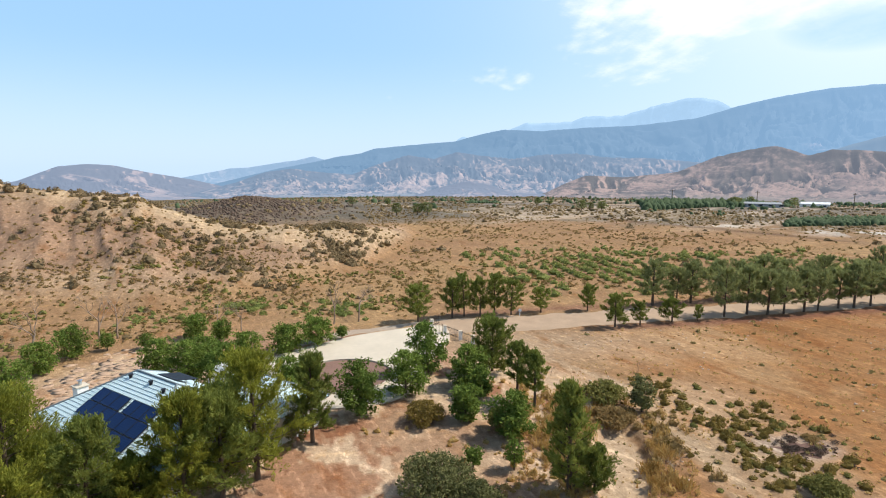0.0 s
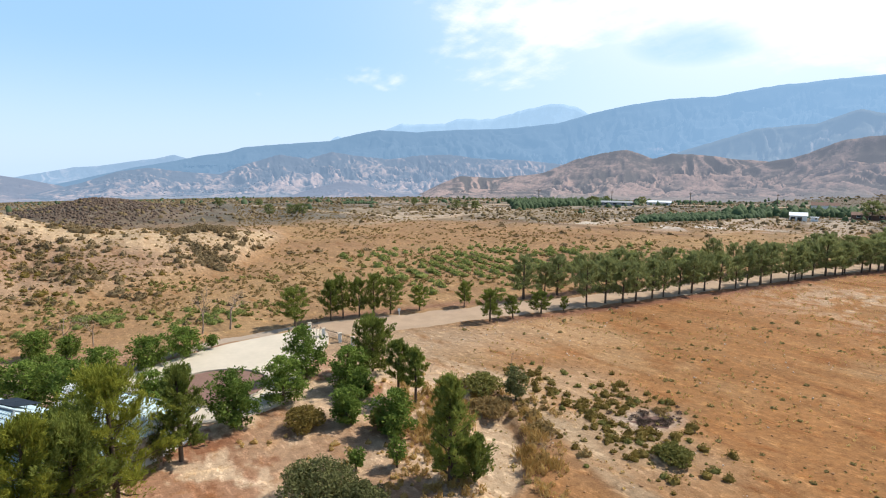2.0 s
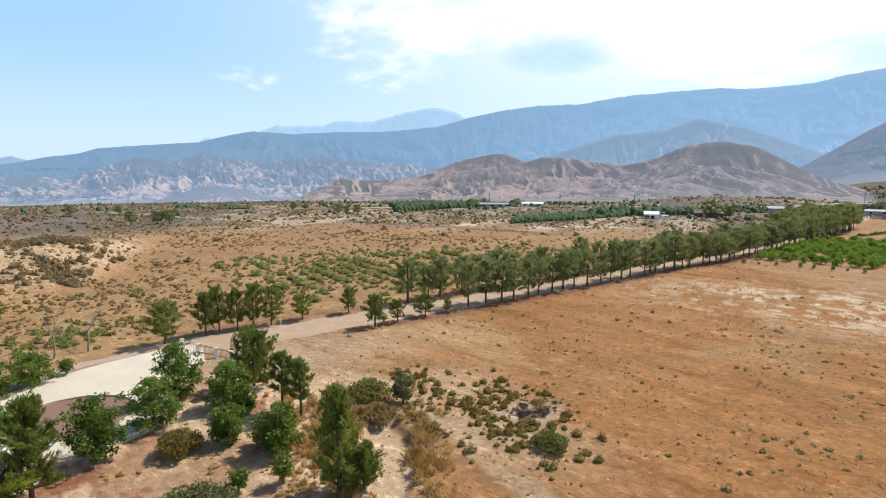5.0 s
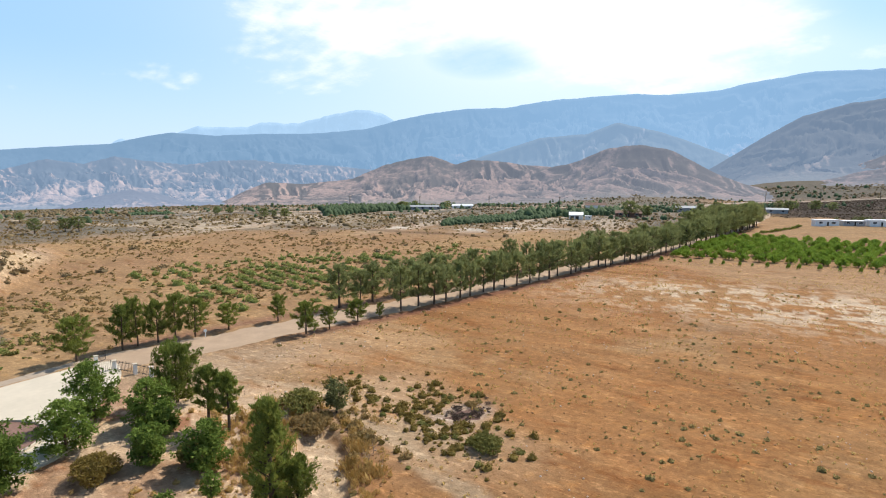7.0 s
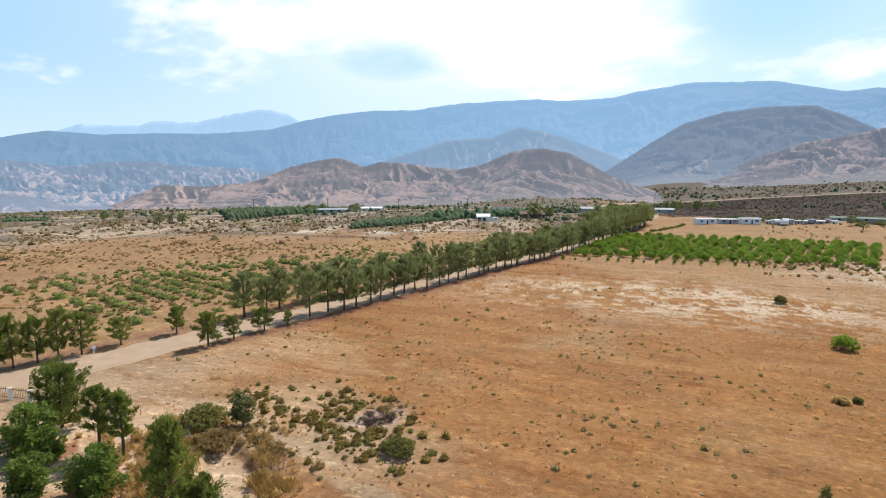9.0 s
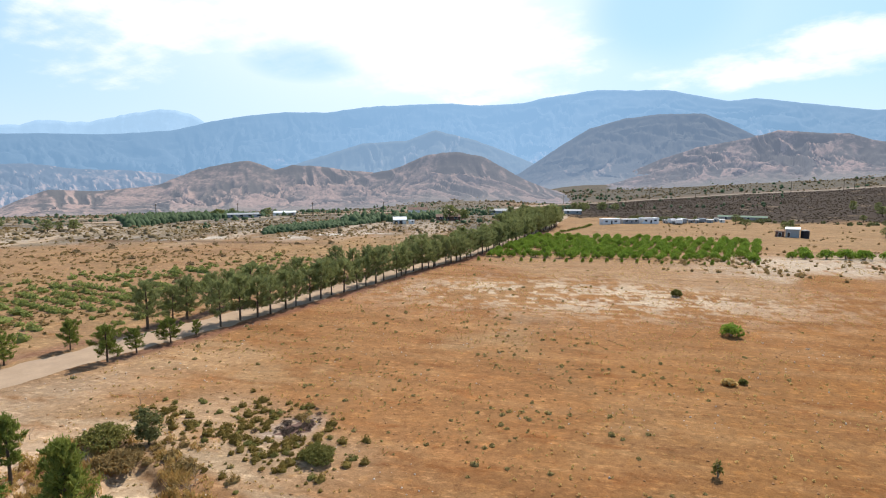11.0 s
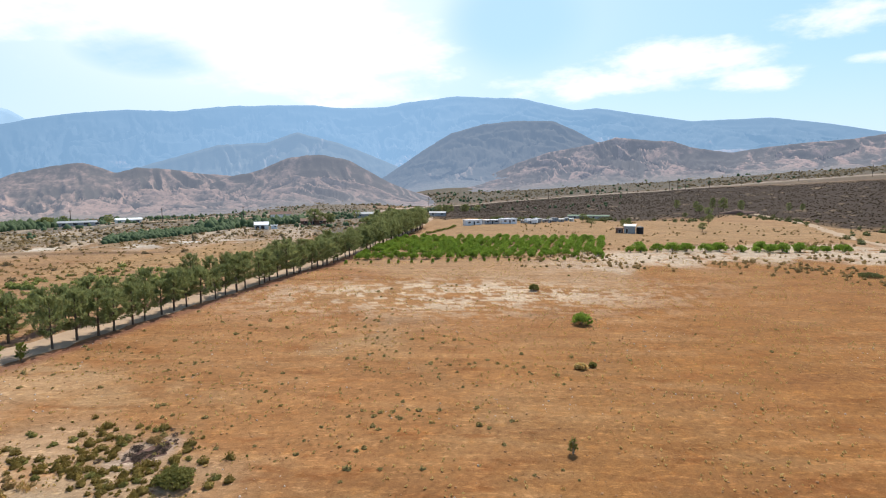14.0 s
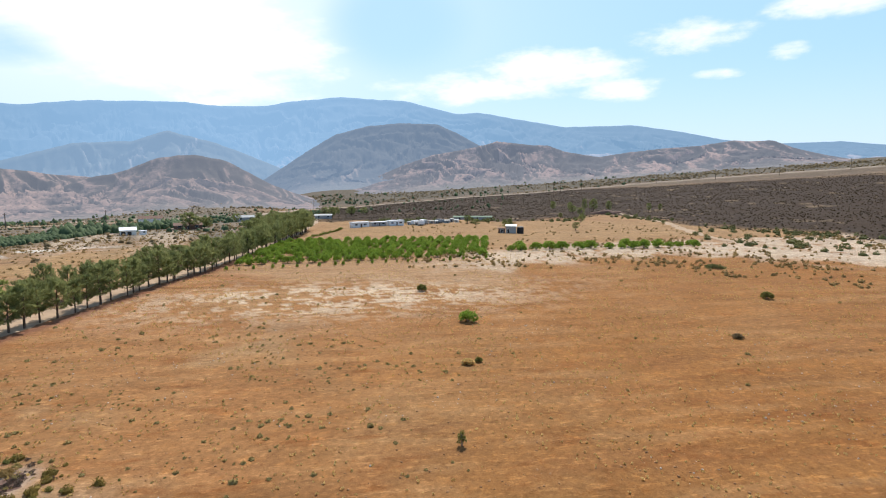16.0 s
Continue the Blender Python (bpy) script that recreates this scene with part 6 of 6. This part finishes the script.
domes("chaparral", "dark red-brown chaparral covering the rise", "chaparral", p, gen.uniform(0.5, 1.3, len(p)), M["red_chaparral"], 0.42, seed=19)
p = spots(2600, (-27, -4), (235, 345), lambda x, y: np.exp(-((bearing_of(x, y) + 19) / 5) ** 2) * np.exp(-((np.hypot(x, y) - 292) / 42) ** 2) * 1.2, gen)
domes("hill_chaparral", "dark chaparral on a low hill", "chaparral", p, gen.uniform(0.4, 1.3, len(p)), M["mauve_scrub"], 0.6, seed=20)
p = spots(6200, (44, 116), (700, 1010), lambda x, y: (0.15 + 0.85 * step(fbm(x / 45, y / 45, 59), 0.42, 0.6)) * ((np.hypot(x, y) > 822) | (bearing_of(x, y) < 58)), gen)
domes("fan_scrub", "olive and brown scrub over the slope beyond the highway", "scrub", p, 0.8 + 2.6 * gen.uniform(0, 1, len(p)) ** 2, M["chaparral"], 0.65, seed=30)
p = spots(130, (50, 100), (800, 1010), lambda x, y: (0.1 + 0.9 * step(fbm(x / 70, y / 40, 67), 0.48, 0.6)) * (1 - 0.7 * step(bearing_of(x, y), 78, 88)), gen)
domes("fan_trees", "dark trees scattered at the foot of the hills", "trees", p, gen.uniform(2.6, 5.2, len(p)), M["grove"], 0.9, seed=39)
# valley floor
p = spots(9500, (-30, 60), (240, 820), lambda x, y: 0.25 + 0.75 * step(fbm(x / 40, y / 40, 49), 0.42, 0.58), gen)
domes("valley_scrub", "brown and olive scrub over the valley floor", "scrub", p, 0.6 + 1.8 * gen.uniform(0, 1, len(p)) ** 1.6, M["chaparral"], 0.55, seed=21)
p = spots(600, (18, 62), (285, 620), lambda x, y: (0.05 + 0.95 * step(fbm((x * 0.7 + y * 0.7) / 60, (y * 0.7 - x * 0.7) / 14, 61), 0.50, 0.62)) * (off_road(x, y) > 12), gen)
domes("valley_hedges", "dark trees and hedges in lines over the valley floor", "trees", p, 1.0 + 3.2 * gen.uniform(0, 1, len(p)) ** 2, M["grove"], 0.85, seed=32)
p = spots(600, (-26, 80), (290, 820), lambda x, y: (0.08 + 0.9 * step(fbm(x / 55, y / 30, 50), 0.52, 0.66)) * ((bearing_of(x, y) < 62) | (np.hypot(x, y) > 480)), gen)
domes("valley_trees", "dark trees scattered over the valley floor", "trees", p, gen.uniform(1.2, 3.2, len(p)), M["grove"], 0.9, seed=22)


# ---- crops, trees and buildings in the valley ----
def block(name, label, quad, rows, per, size, mat, seed, tall=1.0):
    a, b, c, d = (np.array(q, float) for q in quad)
    g = np.random.default_rng(seed)
    u, v = np.meshgrid(np.linspace(0, 1, per), np.linspace(0, 1, rows))
    u, v = (u + g.normal(0, 0.2 / per, u.shape)).ravel()[:, None], (v + g.normal(0, 0.15 / rows, v.shape)).ravel()[:, None]
    xy = (a * (1 - u) + b * u) * (1 - v) + (d * (1 - u) + c * u) * v
    return domes(name, label, "crop", xy, g.uniform(0.8, 1.2, len(xy)) * size, mat, tall, seed)


block("grove", "dark green grove block in the valley", ((104, 290), (171, 320), (196, 352), (118, 335)), 16, 34, 3.4, M["grove"], 61)
block("vineyard", "rows of low dark green vines", ((126, 206), (196, 218), (214, 240), (140, 226)), 12, 40, 2.4, M["grove"], 62, 0.8)
block("grove_east", "green trees behind the vineyard rows", ((180, 222), (240, 214), (262, 232), (200, 246)), 7, 16, 3.6, M["grove"], 63)
block("green_plot", "small green irrigated plot", ((14, 352), (34, 354), (36, 372), (15, 370)), 8, 14, 2.4, M["grove"], 64, 0.5)
for k, (x, y, n, s, spread) in enumerate(((-11, 263, 9, 4.2, 5), (73, 284, 12, 4.0, 8), (246, 196, 9, 6.0, 7), (286, 176, 12, 5.0, 12), (318, 205, 14, 5.0, 16), (178, 322, 16, 4.5, 14), (60, 330, 10, 3.6, 14), (370, 190, 16, 5.5, 20), (300, 60, 12, 3.6, 18), (330, 24, 12, 3.4, 24), (395, 10, 8, 4.5, 14), (-45, 300, 8, 3.5, 10))):
    g = np.random.default_rng(640 + k)
    for j in range(max(2, n // 3)):
        px, py = x + g.normal(0, spread), y + g.normal(0, spread * 0.5)
        h = s * g.uniform(0.8, 1.25)
        h0, trunk, crown = PINE_DATA[(k + j) % len(PINE_DATA)]
        t = thing("valley_tree", "dark leafy tree standing on the valley floor", "tree", (px, py), 60 * j, "valley trees")
        t.scale = (h / h0 * 1.7, h / h0 * 1.7, h / h0 * 1.1)
        link_mesh("trunk", trunk, t)
        link_mesh("crown", crown, t)
BUSHES = [shrub_mesh("crown", 2.4, 2.6, 540 + k, 420, 0.42, M["needles"], 0.45, 6, 7) for k in range(3)]
for j in range(24):
    u = (j + rng.uniform(-0.3, 0.3)) / 23
    t = thing("roadside_bush", "small dark bush in a line beside the road", "bush", (212 + 41 * u, 117.5 + 7 * u), 50 * j, "roadside bushes")
    stems, crown = BUSHES[j % 3]
    s = rng.uniform(0.35, 0.7)
    t.scale = (s, s, s)
    link_mesh("stem", stems, t)
    link_mesh("crown", crown, t)


def building(name, label, at, turn, size, roof, wall_mat, roof_mat, openings, category="building", group=""):
    """A small far building: walls, roof, openings. roof: rise of the gable, or 0 for a flat one."""
    L, W, H = size
    t = thing(name, label, category, at, turn, group)
    part("wall", boxed((-L / 2, -W / 2, -1.0), (L / 2, W / 2, H), 0.03), wall_mat, t)
    bm = bmesh.new()
    o = 0.3
    pts = [(-L / 2 - o, -W / 2 - o, H), (L / 2 + o, -W / 2 - o, H), (L / 2 + o, W / 2 + o, H + (0 if roof >= 0 else -roof)), (-L / 2 - o, W / 2 + o, H + (0 if roof >= 0 else -roof))]
    low = [bm.verts.new(p) for p in pts]
    if roof > 0:
        a, b = bm.verts.new((-L / 2 - o, 0, H + roof)), bm.verts.new((L / 2 + o, 0, H + roof))
        for vs in ((low[0], low[1], b, a), (low[2], low[3], a, b), (low[1], low[2], b), (low[3], low[0], a), (low[3], low[2], low[1], low[0])):
            bm.faces.new(vs)
    else:
        up = [bm.verts.new((p[0], p[1], p[2] + 0.22)) for p in pts]
        bm.faces.new(up)
        bm.faces.new(low[::-1])
        for i in range(4):
            j = (i + 1) % 4
            bm.faces.new((low[i], low[j], up[j], up[i]))
    part("roof", bm, roof_mat, t)
    for x, w, z0, z1 in openings:
        win = part("window" if z0 > 0.3 else "door", boxed((x - w / 2, -W / 2 - 0.06, z0), (x + w / 2, -W / 2 + 0.02, z1), 0.01), M["white_paint"], t)
        part("pane", boxed((x - w / 2 + 0.08, -W / 2 - 0.09, z0 + 0.06), (x + w / 2 - 0.08, -W / 2 - 0.05, z1 - 0.08), 0.005), M["glass"], win)
    return t


# the barn's open bays: dark panes stand in for its shaded inside
building("barn", "white metal barn with dark open bays", (200.5, 203.0), -44, (6.4, 5.0, 2.2), -1.1, M["stucco"], M["white_paint"], ((-1.9, 1.9, 0.1, 1.9), (0.5, 1.8, 0.1, 1.9)))
building("shed", "small white trailer beside the barn", (205.4, 199.6), -44, (2.8, 2.2, 1.6), 0, M["white_paint"], M["white_paint"], ((0.5, 0.9, 0.8, 1.5),))
# the middle home is grey and lower, standing in for a dark shaded porch
for x, y, L, lab in ((269.5, 122.5, 9.5, "long white mobile home with dark windows"), (277.5, 115.5, 8.5, "grey mobile home with a white roof in a row"), (285.5, 108.8, 9.0, "white mobile home at the row's end")):
    building("mobile_home", lab, (x, y), -40, (L, 3.6, 2.6 if L > 8.6 else 2.2), 0, M["white_paint"] if L > 8.6 else M["grey_paint"], M["white_paint"], ((-2.6, 1.5, 1.1, 2.0), (0.2, 0.9, 0.1, 2.0), (2.4, 1.7, 1.1, 2.0)), "mobile home", "mobile homes")
building("shed", "grey metal shed beside a dark water tank", (255.5, 40.5), -82, (4.6, 3.6, 3.2), -0.5, M["grey_paint"], M["white_paint"], ((-1.2, 1.0, 0.1, 2.1),))
building("shed", "low dark lean-to beside the grey shed", (254.6, 44.6), -82, (3.0, 3.0, 2.0), 0, M["rust"], M["rust"], ((0, 1.2, 0.1, 1.8),))
t = thing("water_tank", "dark upright water tank beside a shed", "tank", (256.3, 36.4), 0)
v, f = tubes([[((0, 0, -0.4), 1.5), ((0, 0, 2.7), 1.5), ((0, 0, 3.0), 1.35), ((0, 0, 3.25), 0.5), ((0, 0, 3.35), 0.02)]], 20)
link_mesh("shell", np_mesh("shell", v, f, M["dark_metal"], smooth=False), t)
v, f = tubes([[((0, 0, 3.2), 0.3), ((0, 0, 3.45), 0.3), ((0, 0, 3.47), 0.02)]], 10)
link_mesh("hatch", np_mesh("hatch", v, f, M["grey_paint"]), t)
building("farmhouse", "low house with a brown roof among trees", (238, 203), -46, (13, 7, 2.0), 1.3, M["rust"], M["rust"], ((-4, 1.6, 1.0, 2.1), (0, 1.0, 0.1, 2.1), (4, 1.6, 1.0, 2.1)), "house")
building("packing_house", "long low building with white roof beside a grove", (178, 317), -30, (20, 7, 2.0), 0.8, M["grey_paint"], M["grey_paint"], tuple((x, 2.4, 0.6, 1.8) for x in range(-10, 12, 5)))
building("packing_house", "white-roofed farm building in the valley", (222, 338), -33, (15, 7, 2.3), 1.0, M["stucco"], M["white_paint"], tuple((x, 2.0, 0.6, 1.8) for x in range(-5, 7, 5)))
building("farmhouse", "small pale house below the foothill", (318, 226), -52, (12, 8, 2.4), 1.2, M["grey_paint"], M["grey_paint"], ((-3, 1.6, 1.0, 2.1), (3, 1.6, 1.0, 2.1)), "house")
building("farmhouse", "small brown-roofed house below the foothill", (300, 285), -47, (14, 8, 3.0), 1.8, M["stucco"], M["rust"], ((-3, 1.6, 1.0, 2.1), (3, 1.6, 1.0, 2.1)), "house")
building("farmhouse", "pale flat house beyond the road's end", (338, 180), -62, (11, 7, 2.4), 0.8, M["grey_paint"], M["grey_paint"], ((-3, 1.6, 1.0, 2.1), (3, 1.6, 1.0, 2.1)), "house")


def utility_trailer(x, y, turn, L, tone, label):
    t = thing("utility_trailer", label, "trailer", (x, y), turn, "parked trailers", lift=0.0)
    part("body", boxed((-L / 2, -1.1, 0.55), (L / 2, 1.1, 2.5), 0.12), tone, t)
    part("window_band", boxed((-L / 2 + 0.4, -1.13, 1.5), (L / 2 - 0.5, -1.09, 2.05), 0.01), M["glass"], t)
    for sx in (-0.5, 0.5):
        for sy in (-1.0, 1.0):
            v, f = tubes([[((sx, sy - 0.11, 0.36), 0.36), ((sx, sy + 0.11, 0.36), 0.36), ((sx, sy + 0.115, 0.36), 0.02)]], 12)
            link_mesh("wheel", np_mesh("wheel", v, f, M["dark_metal"]), t)
    v, f = tubes([[((L / 2, 0, 0.6), 0.05), ((L / 2 + 1.1, 0, 0.45), 0.05)]], 6)
    link_mesh("drawbar", np_mesh("drawbar", v, f, M["dark_metal"]), t)


for k, (x, y, L) in enumerate(((296, 101, 4.5), (300, 96, 3.6), (304, 99, 5.0), (308, 90, 4.0), (292, 96, 3.4))):
    utility_trailer(x, y, -20 + 31 * k, L, M["white_paint"] if k % 2 == 0 else M["grey_paint"], "small pale trailer parked among scrub")

building("shade_house", "long low greenish shade house among scrub", polar(77.0, 352), -77, (24, 4, 1.5), 0.7, M["grey_paint"], M["shade_cloth"], ((-8, 1.4, 0.1, 1.4), (3, 1.4, 0.1, 1.4)))
for k, (b, r, L) in enumerate(((72.2, 316, 2.6), (72.8, 322, 3.4), (73.3, 318, 2.0), (73.9, 326, 2.8), (74.4, 321, 3.8), (74.9, 330, 2.2), (75.4, 325, 3.0), (70.6, 312, 2.4), (71.4, 309, 3.0))):
    building("shed", "small pale storage hut among clutter and scrub", polar(b, r), -b + 23 * math.sin(7 * k), (L * 0.8, 1.7, 1.4 + 0.2 * (k % 3)), 0 if k % 2 else 0.4, M["stucco"] if k % 3 == 0 else M["grey_paint"], M["stucco"] if k % 2 else M["grey_paint"], ((0, 0.8, 0.1, 1.3),), "shed", "storage huts")
for k, (b, r, h) in enumerate(((85.0, 432, 7.0), (86.6, 436, 6.0), (88.0, 438, 8.5), (88.9, 436, 9.0), (90.3, 440, 8.0), (94.0, 428, 6.0), (95.0, 425, 5.0))):
    h0, trunk, crown = PINE_DATA[k % len(PINE_DATA)]
    t = thing("valley_tree", "dark upright tree at the foot of the rise", "tree", polar(b, r), 60 * k, "trees below the rise")
    t.scale = (h / h0 * 0.9, h / h0 * 0.9, h / h0)
    link_mesh("trunk", trunk, t)
    link_mesh("crown", crown, t)


def heap(b, r, long, wide, high, seed):
    """An uneven heap of dark red earth."""
    u, v = np.meshgrid(np.linspace(-1, 1, 40), np.linspace(-1, 1, 16))
    x, y = u.ravel() * long / 2, v.ravel() * wide / 2
    d = np.clip(1 - (u ** 2 + v ** 2).ravel(), 0, 1) ** 0.6
    z = d * high * (0.45 + 0.9 * fbm(x / 3 + seed, y / 3, seed)) - 0.3
    t = thing("earth_heap", "long heap of dark red earth below the rise", "heap", polar(b, r), -b, lift=0.1)
    link_mesh("mound", np_mesh("mound", np.stack([x, y, z], 1), grid_faces(16, 40), M["rust"]), t)


heap(90.2, 424, 26, 7, 3.2, 3)

# ---- highway, valley roads and poles ----
strip("highway", "pale grey highway along the top of the rise", "road", [polar(b, r) for b, r in ((54, 560), (61, 700), (68, 770), (74, 782), (80, 784), (86, 784), (92, 784), (99, 784), (106, 784), (114, 784))], (7, 8, 8, 8, 8), M["gravel"], 0.9, 0.5, 6.0, skirt=1.1)
strip("valley_road", "pale road crossing the valley floor", "road", [polar(b, r) for b, r in ((8, 470), (18, 430), (28, 410), (36, 420), (46, 460), (56, 560))], (10, 14, 14), M["path"], 0.6, 1.0, 4.0)
strip("valley_track", "pale dirt track on the valley floor", "dirt road", [polar(b, r) for b, r in ((-9, 400), (0, 380), (8, 360), (16, 345), (24, 330))], (5, 6, 6), M["path"], 0.35, 1.0, 4.0)


strip("wash_track", "pale sandy track at the foot of the rise", "dirt road", [polar(b, r) for b, r in ((90.5, 436), (91.7, 415), (93.5, 380), (95.6, 345), (97.0, 305), (98.6, 270), (101.5, 245), (106, 235))], (3, 4, 5, 5), M["path"], 0.15, 1.2, 3.0)
strip("plain_track", "pale dirt track curving over the plain", "dirt road", ((22, 243), (33, 236), (45, 236), (58, 243), (64, 256)), (3, 4, 4), M["path"], 0.12, 1.2, 3.0)


def pole(x, y, h):
    t = thing("power_pole", "weathered wooden power pole with a crossarm", "power pole", (x, y), 20, "power poles")
    v, f = tubes([[((0, 0, -0.5), 0.26), ((0, 0, h), 0.18)]], 6)
    link_mesh("shaft", np_mesh("shaft", v, f, M["wood_pole"]), t)
    part("crossarm", boxed((-1.5, -0.1, h - 0.9), (1.5, 0.1, h - 0.65), 0.02), M["wood_pole"], t)


for b in (61, 65, 69, 73, 77, 80.5, 84.2, 84.9, 85.6, 87.6, 90.2, 94.5, 99.5, 104.5, 109.5):
    pole(*polar(b, 760), 13)
for b, r in ((22, 380), (29, 372), (36, 372), (43, 385), (50, 420)):
    pole(*polar(b, r), 9)

# a white marker post by the road
t = thing("marker_post", "short white marker post beside the dirt road", "post", (11.4, 82.0), 0)
v, f = tubes([[((0, 0, -0.2), 0.06), ((0, 0, 1.15), 0.055), ((0, 0, 1.2), 0.01)]], 8)
link_mesh("shaft", np_mesh("shaft", v, f, M["white_paint"]), t)
part("sign_plate", boxed((-0.22, -0.08, 0.75), (0.22, -0.055, 1.1), 0.01), M["white_paint"], t)

p = spots(46, (29, 39), (46, 55), lambda x, y: np.exp(-((x - 28.4) / 2.2) ** 2 - ((y - 41.9) / 1.3) ** 2), gen)
tufts("charred_twigs", "dark charred twigs heaped on burnt soil", "twigs", p, gen.uniform(0.3, 0.8, len(p)), 34, 0.5, M["mauve_scrub"], 0.3, 0.4, seed=27, core=False, slim=0.14)

# burnt ring on the field
burn = np.random.default_rng(71)
ring = arc_line([(28.4 + 2.9 * k * math.cos(a), 41.8 + 1.7 * k * math.sin(a)) for a, k in zip(np.linspace(0, 2 * math.pi, 22, endpoint=False), burn.uniform(0.55, 1.2, 22))], 3)
px, py = np.array([p[0] for p in ring] + [28.2]), np.array([p[1] for p in ring] + [41.8])
pz = terrain(px, py) + 0.05
pz[:-1] -= 0.06
me = np_mesh("burnt_patch", np.stack([px, py, pz], 1), [(len(ring), k, (k + 1) % len(ring)) for k in range(len(ring))], M["char"], smooth=True)
tagged(new("burnt_patch", me), "dark burnt patch of soil on the field", "burnt ground", kind="structure")
